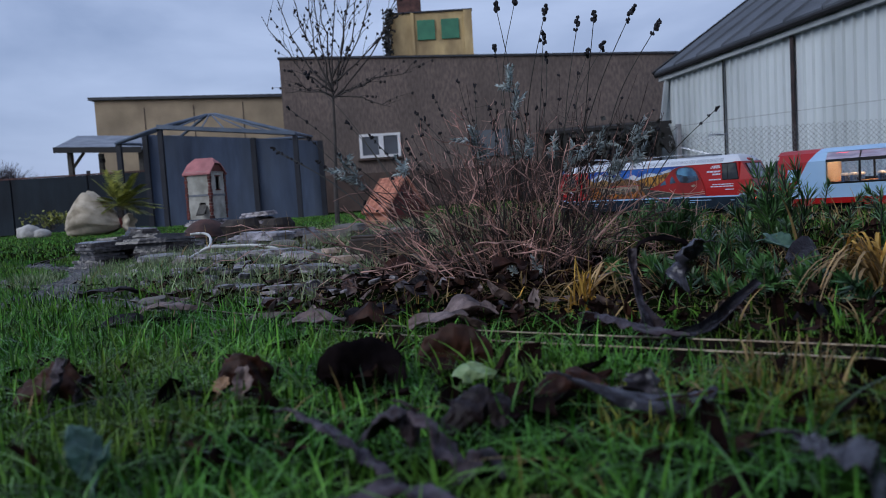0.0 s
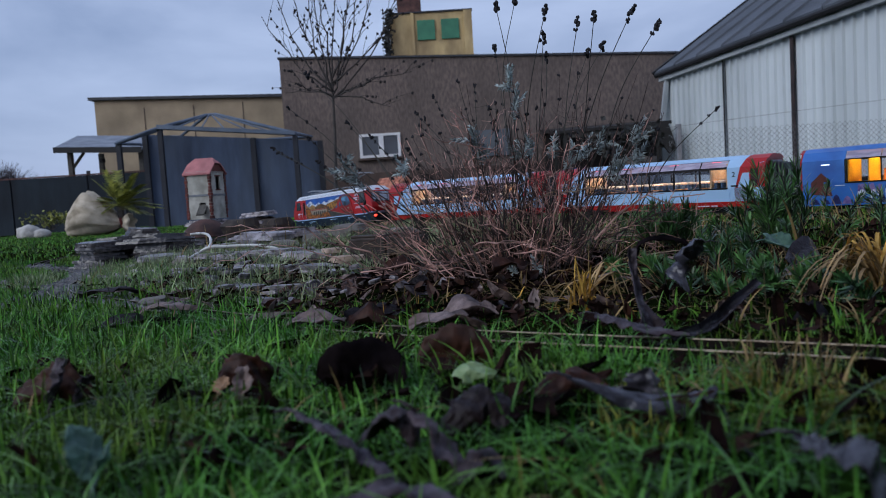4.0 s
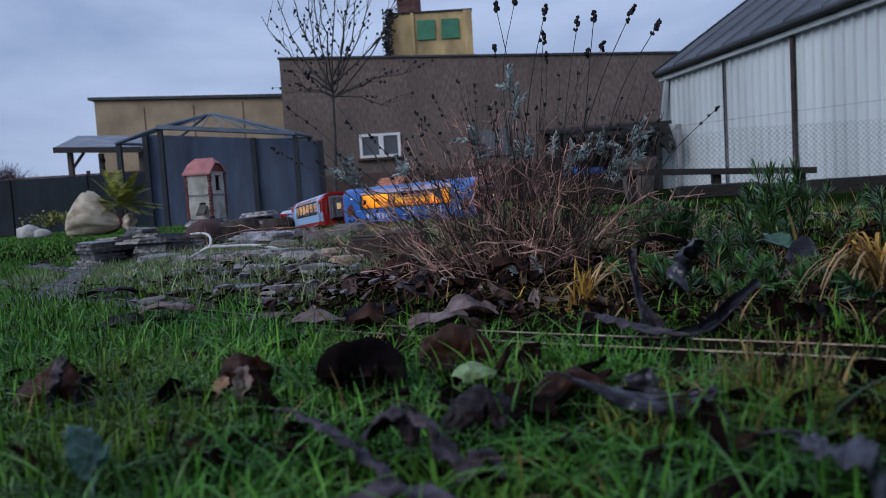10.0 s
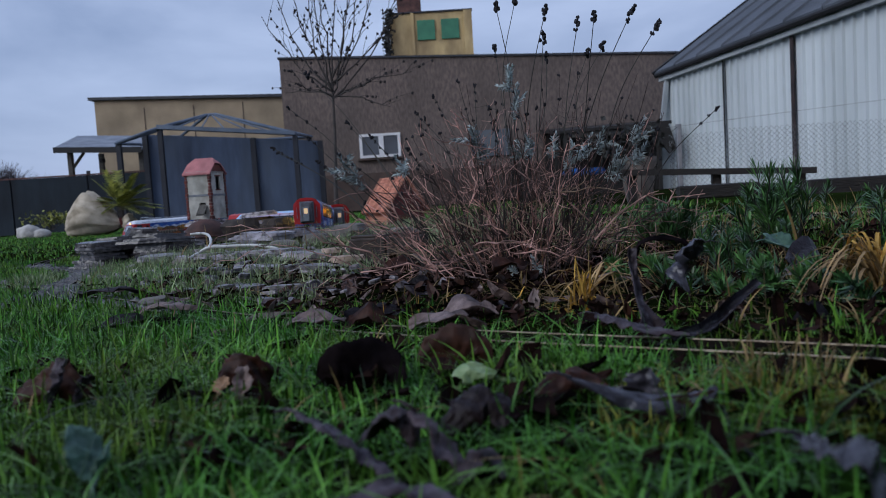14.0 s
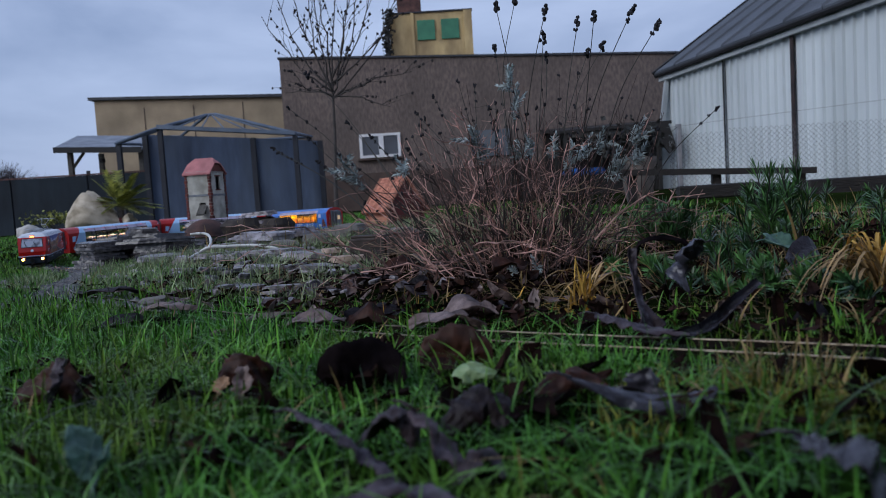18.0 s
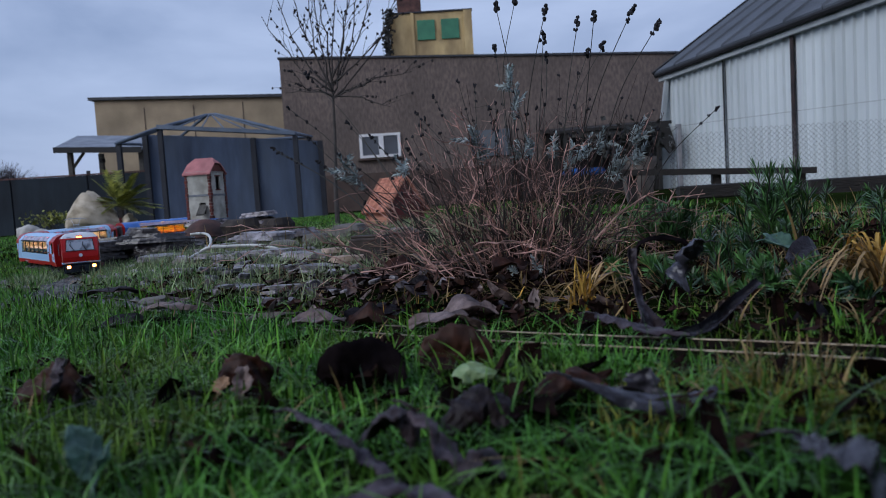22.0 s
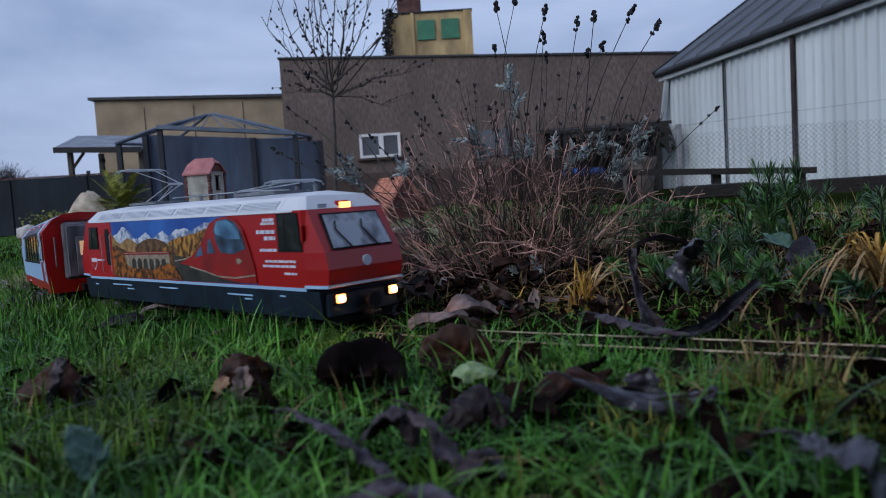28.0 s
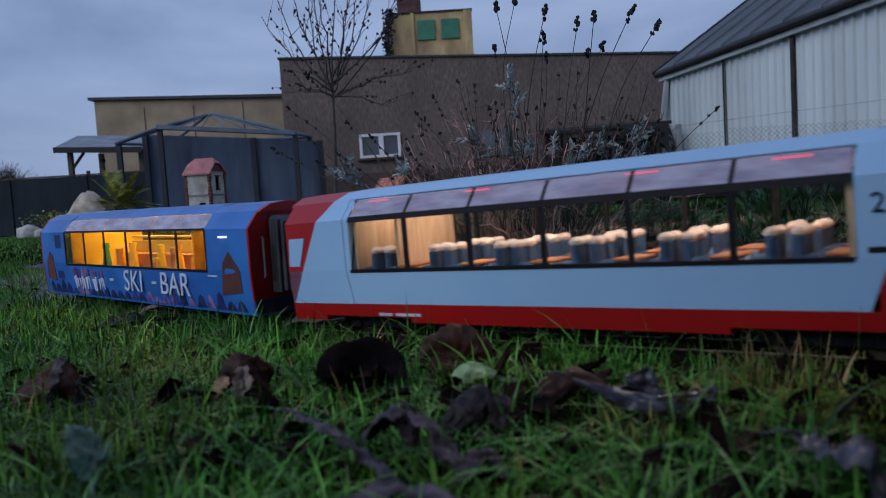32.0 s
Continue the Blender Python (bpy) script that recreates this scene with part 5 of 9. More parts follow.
    part("bottle_shelf", Shape().box((0.0, 0, 0.096), (0.20, 0.012, 0.020), bev=0.001).box((0.0, 0, 0.112), (0.20, 0.012, 0.003)), M_YCURTAIN, car)
    coach_ends(car, L, L)
    bogie(car, -0.23)
    bogie(car, 0.23)
    return car


def locomotive():
    car = thing("locomotive", "red electric model locomotive with landscape mural and lit headlamps", "locomotive")
    prof = [(-y, z) for z, y in LOCO_SIDE[1:-1]] + [(0, 0.166)] + [(y, z) for z, y in reversed(LOCO_SIDE[1:-1])]

    def fx(z):
        return float(np.interp(z, [0.049, 0.072, 0.092, 0.1435, 0.160, 0.166], [0.341, 0.345, 0.340, 0.311, 0.297, 0.275]))

    # lofted body: rings from end to end, the last ones leaning back as the windscreens do
    lo = [(-y, z) for z, y in ((0.049, 0.064), (0.072, 0.065), (0.092, 0.065), (0.1435, 0.065))]
    ring = lo + [(y, z) for y, z in [(-p[0], p[1]) for p in reversed(lo)]]
    body = Shape()
    rings = []
    for sx, k in ((-1, 1), (-1, 0), (1, 0), (1, 1)):
        rings.append([((sx * (fx(z) if k else 0.305)), y * (0.93 if k else 1.0), z) for y, z in ring])
    n = len(ring)
    vs = [p for r in rings for p in r]
    fs = []
    for r in range(3):
        for i in range(n - 1):
            fs.append((r * n + i, r * n + n + i, r * n + n + i + 1, r * n + i + 1))
        fs.append((r * n + n - 1, r * n + n + n - 1, r * n + n, r * n))
    for r, rev in ((0, False), (3, True)):
        for i in range(n // 2 - 1):
            q = (r * n + i, r * n + i + 1, r * n + n - 2 - i, r * n + n - 1 - i)
            fs.append(q[::-1] if rev else q)
    body.add(vs, fs)
    part("body", body, M_RED, car, "glossy red body shell")
    rv = []
    for sx, k in ((-1, 1), (-1, 0), (1, 0), (1, 1)):
        x3 = 0.311 if k else 0.300
        rv.append([(sx * x3, -0.065 * (0.93 if k else 1), 0.1436), (sx * (x3 - 0.016), -0.050 * (0.93 if k else 1), 0.160), (sx * (x3 - 0.03), 0, 0.166), (sx * (x3 - 0.016), 0.050 * (0.93 if k else 1), 0.160), (sx * x3, 0.065 * (0.93 if k else 1), 0.1436)])
    vs = [p for r in rv for p in r]
    fs = [(r * 5 + i, r * 5 + 5 + i, r * 5 + 6 + i, r * 5 + 1 + i) for r in range(3) for i in range(4)] + [(0, 1, 2, 3, 4), (19, 18, 17, 16, 15)] + [(r * 5 + 4, r * 5 + 9, r * 5 + 5, r * 5) for r in range(3)]
    part("roof", Shape().add(vs, fs), M_TROOF, car, "silver roof")
    part("underframe", Shape().prism([(-0.060, 0.012), (0.060, 0.012), (0.064, 0.0455), (-0.064, 0.0455)], -0.328, 0.328, "x"), M_FRAMEBLUE, car, "dark blue-grey underframe")
    part("stripe", Shape().prism([(-0.0646, 0.0455), (0.0646, 0.0455), (0.0650, 0.0495), (-0.0650, 0.0495)], -0.305, 0.305, "x"), M_TWHITE, car, "white stripe")
    for sgn in (1, -1):
        part("roof_band", plate(Shape(), rect(-0.262, 0.262, 0.1450, 0.1575), LOCO_SIDE, sgn, 0.0006), M_TROOF, car, "pale roof side band")
        for k in range(6):
            x0 = -0.258 + k * 0.0862
            g = part("roof_grille", plate(Shape(), rect(x0, x0 + 0.0805, 0.1464, 0.1556), LOCO_SIDE, sgn, 0.0010), M_LOUVRE, car, "grey-blue louvred roof grille")
            for j in range(5):
                z = 0.1474 + 0.0018 * j
                part("slat", plate(Shape(), rect(x0 + 0.001, x0 + 0.0795, z - 0.0005, z + 0.0005), LOCO_SIDE, sgn, 0.0018), M_TROOF, g)
        part("gutter", plate(Shape(), rect(-0.290, 0.290, 0.1415, 0.1440), LOCO_SIDE, sgn, 0.0016), M_TROOF, car)
        # mural: layers of flat print
        A, B, Z0, Z1 = -0.207, 0.205, 0.0505, 0.1412

        def mural(name, uv, mat, lift, label=""):
            poly = turned([(A + u * (B - A), Z0 + w * (Z1 - Z0)) for u, w in uv], sgn)
            cut = part(name, plate(Shape(), poly, LOCO_SIDE, sgn, lift), mat, car, label)
            return cut

        def ragged(top, amp, seed, floor_w):
            """An uneven upper outline through the given points, closed along a level below."""
            rr = random.Random(seed)
            out = [(top[0][0], floor_w)]
            for (u0, w0), (u1, w1) in zip(top, top[1:]):
                k = max(2, int((u1 - u0) / 0.012))
                out += [(u0 + (u1 - u0) * i / k, w0 + (w1 - w0) * i / k + (rr.uniform(-amp, amp) if i else 0)) for i in range(k)]
            return out + [top[-1], (top[-1][0], floor_w)]

        mural("printed_sky", [(0, 0), (1, 0), (0.86, 1), (0, 1)], M_PSKY, 0.0005, "deep blue printed sky")
        mural("printed_mountain_range", ragged([(0, 0.72), (0.06, 0.80), (0.10, 0.91), (0.15, 0.84), (0.20, 0.68), (0.25, 0.72), (0.29, 0.80), (0.33, 0.69), (0.38, 0.74), (0.42, 0.82), (0.46, 0.72), (0.52, 0.83), (0.58, 0.85), (0.63, 0.80), (0.70, 0.90), (0.80, 0.95), (0.88, 0.96)], 0.015, 1, 0.3), M_PSNOW, 0.0008, "printed snowy mountains under white cloud")
        mural("printed_hillside", ragged([(0, 0.78), (0.04, 0.66), (0.07, 0.60), (0.10, 0.64), (0.14, 0.71), (0.18, 0.66), (0.23, 0.58), (0.30, 0.54)], 0.006, 2, 0.3), M_PTAN, 0.0011, "printed khaki hills")
        mural("printed_hillside", ragged([(0.20, 0.56), (0.25, 0.63), (0.30, 0.69), (0.36, 0.69), (0.42, 0.64), (0.48, 0.56), (0.52, 0.50)], 0.008, 3, 0.3), M_PBROWN, 0.0012, "printed brown hill")
        mural("printed_hillside", ragged([(0.42, 0.52), (0.46, 0.62), (0.50, 0.68), (0.56, 0.70), (0.62, 0.75), (0.70, 0.80), (0.77, 0.84)], 0.018, 4, 0.1), M_PGOLD, 0.0013, "printed golden woods")
        mural("printed_bank", ragged([(0.40, 0.40), (0.48, 0.42), (0.56, 0.38), (0.64, 0.40), (0.72, 0.30), (0.80, 0.20)], 0.012, 5, 0.01), M_PDARK, 0.0015, "printed dark green bank")
        mural("printed_woodland", ragged([(0, 0.54), (0.05, 0.58), (0.09, 0.52), (0.12, 0.46), (0.20, 0.44), (0.46, 0.46), (0.49, 0.40)], 0.02, 6, 0.01), M_PBROWN, 0.0016, "printed brown woods")
        mural("printed_viaduct", [(0.11, 0.40), (0.46, 0.425), (0.46, 0.12), (0.14, 0.14), (0.12, 0.26)], M_PSTONE, 0.0018, "printed stone viaduct")
        mural("printed_coach", [(0.09, 0.452), (0.47, 0.475), (0.47, 0.43), (0.09, 0.405)], M_PRED, 0.0019)
        mural("printed_window_band", [(0.10, 0.44), (0.46, 0.464), (0.46, 0.452), (0.10, 0.428)], M_PSTONE, 0.0021)
        for k in range(6):
            u = 0.165 + k * 0.047
            mural("printed_arch", [(u, 0.13), (u + 0.033, 0.13), (u + 0.033, 0.30), (u + 0.026, 0.34), (u + 0.017, 0.355), (u + 0.008, 0.34), (u, 0.30)], M_PDARK, 0.0020)
        mural("printed_woodland", ragged([(0, 0.50), (0.04, 0.54), (0.08, 0.44), (0.11, 0.26), (0.16, 0.18), (0.24, 0.20), (0.32, 0.14), (0.38, 0.22), (0.44, 0.28), (0.50, 0.22), (0.53, 0.04)], 0.03, 7, 0.008), M_PRUST, 0.0022, "printed autumn trees")
        mural("printed_track", [(0.50, 0.33), (0.58, 0.37), (0.64, 0.43), (0.69, 0.54), (0.70, 0.54), (0.66, 0.41), (0.58, 0.345), (0.50, 0.305)], M_PSTONE, 0.0020)
        mural("printed_train", [(0.53, 0.28), (0.62, 0.40), (0.68, 0.56), (0.72, 0.76), (0.75, 0.90), (0.80, 0.975), (0.86, 0.995), (0.91, 0.94), (0.945, 0.80), (0.97, 0.56), (0.995, 0.26), (1.0, 0.02), (0.90, 0.02), (0.80, 0.07), (0.70, 0.17), (0.60, 0.25)], M_PRED, 0.0022, "printed red train")
        mural("printed_shadow", [(0.56, 0.008), (0.58, 0.20), (0.70, 0.16), (0.80, 0.06), (0.90, 0.015)], M_PDARK, 0.0024)
        mural("printed_line", [(0.60, 0.25), (0.70, 0.18), (0.78, 0.11), (0.88, 0.10), (0.995, 0.15), (0.995, 0.125), (0.88, 0.075), (0.78, 0.088), (0.70, 0.155), (0.60, 0.225)], M_PSTONE, 0.0026)
        mural("printed_window", [(0.785, 0.62), (0.775, 0.80), (0.795, 0.93), (0.86, 0.965), (0.905, 0.90), (0.935, 0.76), (0.955, 0.52), (0.88, 0.44), (0.81, 0.46)], M_PGLASS, 0.0025, "printed windscreen")
        mural("printed_reflection", [(0.787, 0.74), (0.785, 0.82), (0.800, 0.915), (0.858, 0.94), (0.895, 0.88), (0.925, 0.74), (0.935, 0.66), (0.86, 0.66)], M_PSHINE, 0.0028, "pale blue printed reflection")
        mural("printed_window", [(0.725, 0.44), (0.735, 0.64), (0.75, 0.68), (0.775, 0.46)], M_PGLASS, 0.0025)
        mural("printed_window", [(0.64, 0.38), (0.66, 0.47), (0.69, 0.56), (0.695, 0.42)], M_PGLASS, 0.0025)
        mural("printed_badge", [(0.895, 0.36), (0.915, 0.38), (0.93, 0.34), (0.915, 0.29), (0.90, 0.30)], M_PSTONE, 0.0026)
        # cab windows, doors, lettering bars
        for x0, x1, xt, z0, z1 in ((0.258, 0.303, 0.297, 0.0955, 0.1385), (-0.298, -0.262, -0.262, 0.098, 0.132)):
            w = part("cab_window", plate(Shape(), turned([(x0 - 0.002, z0 - 0.002), (x1 + 0.002, z0 - 0.002), (xt + 0.002, z1 + 0.002), (x0 - 0.002 + (0.006 if xt < 0 else 0), z1 + 0.002)], sgn), LOCO_SIDE, sgn, 0.0008), M_TBLACK, car)
            part("window_pane", plate(Shape(), turned([(x0, z0), (x1, z0), (xt, z1), (x0 + (0.006 if xt < 0 else 0), z1)], sgn), LOCO_SIDE, sgn, 0.0014), M_CABPANE, w, "dark reflecting cab window")
            part("window_bar", plate(Shape(), turned(rect(x0 + 0.014, x0 + 0.0155, z0, z1), sgn), LOCO_SIDE, sgn, 0.0019), M_TBLACK, w)
        part("mirror", Shape().box((0.3065, sgn * 0.0665, 0.116), (0.004, 0.003, 0.020), bev=0.001), M_RED, car, "red folded wing mirror")
        d = part("cab_door", plate(Shape(), turned(rect(-0.238, -0.210, 0.052, 0.1405), sgn), LOCO_SIDE, sgn, 0.0007), M_RED, car)
        part("door_window", plate(Shape(), turned([(-0.229, 0.070), (-0.219, 0.070), (-0.216, 0.077), (-0.216, 0.124), (-0.219, 0.130), (-0.229, 0.130), (-0.232, 0.124), (-0.232, 0.077)], sgn), LOCO_SIDE, sgn, 0.0014), M_TBLACK, d)
        rr = random.Random(31)
        for x0, x1, z, hz in ((0.226, 0.250, 0.1335, 0.0020), (0.222, 0.252, 0.1290, 0.0016), (0.211, 0.251, 0.1185, 0.0024), (0.227, 0.252, 0.1105, 0.0024), (0.216, 0.253, 0.0955, 0.0018), (0.226, 0.290, 0.0815, 0.0015), (0.220, 0.289, 0.0755, 0.0015), (0.264, 0.290, 0.0665, 0.0014)):
            x = x0
            while x < x1:
                e = min(x1, x + rr.uniform(0.006, 0.014))
                part("print_bar", plate(Shape(), turned([(x, z - hz), (e - 0.0012, z - hz), (e - 0.0006, z + hz), (x + 0.0006, z + hz)], sgn), LOCO_SIDE, sgn, 0.0008), M_PALETEXT, car, "white printed lettering")
                x = e + 0.0006
        part("crest", plate(Shape(), turned([(-0.293, 0.070), (-0.283, 0.060), (-0.273, 0.070), (-0.273, 0.081), (-0.293, 0.081)], sgn), LOCO_SIDE, sgn, 0.001), M_PALETEXT, car, "white printed crest")
        part("crest_field", plate(Shape(), turned([(-0.2915, 0.0705), (-0.2830, 0.0625), (-0.2745, 0.0705), (-0.2745, 0.0745), (-0.2915, 0.0745)], sgn), LOCO_SIDE, sgn, 0.0015), M_RED, car, "red field of the printed crest")
        part("print_bar", plate(Shape(), turned(rect(-0.270, -0.243, 0.0765, 0.0795), sgn), LOCO_SIDE, sgn, 0.0015), M_PALETEXT, car)
        for x0, x1, z in ((-0.29, -0.27, 0.036), (-0.22, -0.10, 0.038), (-0.17, -0.13, 0.032), (-0.06, 0.04, 0.038), (0.13, 0.24, 0.036), (0.17, 0.20, 0.031), (0.25, 0.27, 0.038)):
            part("print_bar", plate(Shape(), rect(x0, x0 + (x1 - x0) * 0.55, z - 0.0009, z + 0.0009), LOCO_SIDE, sgn, 0.0007), M_TWHITE, car, "small white printed marks")
        for x in (-0.242 * -sgn, -0.2085 * -sgn):
            part("grab_rail", Shape().tube([(x, sgn * 0.066, 0.056), (x, sgn * 0.069, 0.058), (x, sgn * 0.069, 0.120), (x, sgn * 0.066, 0.122)], 0.0009), M_STEELY, car)
    for sx in (1, -1):
        def fp(y, z, out=0.0015):
            return (sx * (fx(z) + out), y, z)
        w = part("windscreen_frame", Shape().add([fp(-0.049, 0.0945, 0.002), fp(0.049, 0.0945, 0.002), fp(0.046, 0.138, 0.002), fp(-0.046, 0.138, 0.002)] + [fp(-0.050, 0.0945, -0.002), fp(0.050, 0.0945, -0.002), fp(0.046, 0.138, -0.002), fp(-0.046, 0.138, -0.002)],
                 [q if sx > 0 else q[::-1] for q in ((0, 1, 2, 3), (0, 4, 5, 1), (1, 5, 6, 2), (2, 6, 7, 3), (3, 7, 4, 0))]), M_TBLACK, car)
        part("windscreen", Shape().add([fp(-0.047, 0.0965, 0.003), fp(0.047, 0.0965, 0.003), fp(0.0435, 0.136, 0.003), fp(-0.0435, 0.136, 0.003)], [(0, 1, 2, 3) if sx > 0 else (3, 2, 1, 0)]), M_SCREENGLASS, w, "windscreen with pale and dark reflections in its colour")
        for y in (-0.020, 0.022):
            part("wiper", Shape().tube([fp(y, 0.096, 0.005), fp(y - 0.014, 0.118, 0.005), fp(y - 0.010, 0.128, 0.005)], 0.0011, 5), M_TBLACK, w)
        hot = M_HEADLAMP if sx > 0 else M_TAILLAMP
        for y in (-0.043, 0.043):
            h = part("headlamp", Shape().box((sx * 0.3345, y, 0.036), (0.014, 0.021, 0.015), bev=0.003), M_TBLACK, car)
            part("lamp_glass", Shape().box((sx * (0.3420 if sx > 0 else 0.3440), y * (1 if sx > 0 else 1.12), 0.036), (0.003 if sx > 0 else 0.009, 0.0135 if sx > 0 else 0.011, 0.0105 if sx > 0 else 0.009), bev=0.001), hot, h, "glowing headlamp" if sx > 0 else "red tail lamp")
            if sx > 0:
                part("bulb", Shape().disc((0.3440, y, 0.036), 0.0040, 0.0012, "x", 10), M_LAMPCORE, car, "bright lamp bulb")
        h = part("headlamp", Shape().box((sx * (fx(0.146) - 0.010), 0, 0.1465), (0.022, 0.024, 0.012), bev=0.003), M_RED, car)
        if sx > 0:
            part("lamp_glass", Shape().box((sx * (fx(0.146) + 0.0015), 0, 0.1465), (0.002, 0.018, 0.008), bev=0.001), hot, h, "glowing top lamp")
        part("crest", Shape().disc((sx * 0.3440, 0, 0.078), 0.0068, 0.003, "x", 14), M_PALETEXT, car, "round pale crest")
        part("print_bar", Shape().box((sx * (fx(0.147) + 0.001), -0.036, 0.1475), (0.002, 0.014, 0.004)), M_PALETEXT, car)
        part("stripe", Shape().add([(sx * (fx(z) + o), y, z) for o in (0.0012, -0.002) for y, z in ((-0.060, 0.050), (0.060, 0.050), (0.060, 0.0535), (-0.060, 0.0535))], [q if sx > 0 else q[::-1] for q in ((0, 1, 2, 3), (7, 6, 5, 4), (0, 4, 5, 1), (3, 2, 6, 7))]), M_TWHITE, car, "white stripe round the nose")
        for sy in (1, -1):
            ends = [(sx * 0.304, sy * 0.0652), (sx * 0.3425, sy * 0.0607)]
            part("stripe", Shape().add([(x, y + sy * o, z) for o in (0.0008, -0.003) for z in (0.0495, 0.0530) for x, y in ends], [(0, 1, 3, 2), (4, 6, 7, 5), (0, 4, 5, 1), (2, 3, 7, 6), (0, 2, 6, 4), (1, 5, 7, 3)]), M_TWHITE, car, "white stripe on the cab side")
        part("buffer_beam", Shape().box((sx * 0.332, 0, 0.028), (0.012, 0.112, 0.030), bev=0.003), M_FRAMEBLUE, car)
        part("buffer", Shape().disc((sx * 0.352, 0, 0.030), 0.010, 0.006, "x", 14).disc((sx * 0.341, 0, 0.030), 0.005, 0.02, "x", 10), M_TBLACK, car)
        part("snow_plough", Shape().prism([(-0.05, 0.004), (0.05, 0.004), (0.055, 0.018), (-0.055, 0.018)], sx * 0.316, sx * 0.330, "x"), M_TBLACK, car)
        part("coupler", Shape().box((sx * 0.339, 0, 0.014), (0.04, 0.014, 0.007), bev=0.002), M_TBLACK, car)
    # pantographs: the rear one half raised, the front one folded
    for x, way, up in ((-0.165, 1, 0.052), (0.16, -1, 0.008)):
        base = part("pantograph", Shape().box((x, 0.028, 0.1685), (0.09, 0.003, 0.004)).box((x, -0.028, 0.1685), (0.09, 0.003, 0.004)).box((x - 0.04, 0, 0.1685), (0.003, 0.06, 0.004)).box((x + 0.04, 0, 0.1685), (0.003, 0.06, 0.004)), M_TGREY, car, "silver pantograph")
        foot, knee, top = x - way * 0.025, x + way * 0.062, x - way * 0.050
        for y in (-0.020, 0.020):
            part("lower_arm", Shape().tube([(foot, y * 0.5, 0.171), (knee, y * 0.5, 0.171 + up * 0.5)], 0.0010, 6), M_STEELY, base)
            part("upper_arm", Shape().tube([(knee, y * 0.45, 0.171 + up * 0.5), (top + way * 0.012, y * 0.95, 0.172 + up)], 0.0008, 6), M_STEELY, base)
        part("control_rod", Shape().tube([(foot + way * 0.02, 0, 0.170), (knee - way * 0.012, 0, 0.168 + up * 0.5)], 0.0007, 5), M_STEELY, base)
        part("cross_tube", Shape().tube([(knee, -0.012, 0.171 + up * 0.5), (knee, 0.012, 0.171 + up * 0.5)], 0.0018, 6), M_STEELY, base)
        for dx in (-0.008, 0.008):
            part("collector_strip", Shape().box((top + dx, 0, 0.1745 + up), (0.005, 0.060, 0.0035), bev=0.001).tube([(top + dx, -0.030, 0.1745 + up), (top + dx, -0.040, 0.1725 + up), (top + dx, -0.044, 0.168 + up)], 0.0013).tube([(top + dx, 0.030, 0.1745 + up), (top + dx, 0.040, 0.1725 + up), (top + dx, 0.044, 0.168 + up)], 0.0013), M_STEELY, base)
        for y in (-0.022, 0.022):
            part("collector_bow", Shape().tube([(top - 0.009, y, 0.173 + up), (top + 0.009, y, 0.173 + up)], 0.0012, 5), M_STEELY, base)
    for x in (-0.05, 0.0, 0.05, 0.20, 0.24):
        part("insulator", Shape().disc((x, 0.012, 0.171), 0.003, 0.009, "z", 10), M_TGREY, car)
    part("roof_cable", Shape().tube([(-0.14, 0.012, 0.175), (-0.05, 0.012, 0.175), (0.08, 0.012, 0.175)], 0.0009), M_STEELY, car)
    for x in (-0.2, 0.2):
        bogie(car, x)
    return car


# the pink mottling puts reddish reflections into the pane colour
M_SKYGLASS = material("milky_skylight", srgb(188, 180, 200), srgb(150, 142, 164), scale=30, rough=0.12, stain=srgb(190, 120, 136), sscale=14, samt=0.35, stretch=(1, 1, 4), spec=0.6)
M_CABPANE = material("cab_pane", (0.018, 0.022, 0.024), (0.060, 0.066, 0.060), scale=22, rough=0.10, noise_lo=0.48, noise_hi=0.66, spec=0.7)
# pale and dark reflections are mottled into the windscreen's base colour
M_SCREENGLASS = material("windscreen_glass", (0.34, 0.38, 0.46), (0.10, 0.11, 0.14), scale=30, rough=0.1, noise_lo=0.45, noise_hi=0.6, spec=0.9)
M_ENDLED = glow("marker_led", (0.85, 0.92, 1.0), 1.6)
M_DOORGLASS = material("door_glass", (0.022, 0.008, 0.008), (0.05, 0.012, 0.012), scale=40, rough=0.15, spec=0.6)
M_GANGWAY = material("gangway_plate", srgb(118, 120, 132), srgb(70, 72, 82), scale=30, rough=0.5, stain=srgb(58, 50, 50), sscale=24, samt=0.6, bump=0.004, bscale=60, stretch=(1, 1, 0.3))
M_ENDGLOW = glow("lit_door_pane", (1.0, 0.66, 0.36), 0.3)
LOCO = locomotive()
COACH_A = panorama_coach()
COACH_B = copy_thing(COACH_A, Matrix())
BAR = bar_coach()


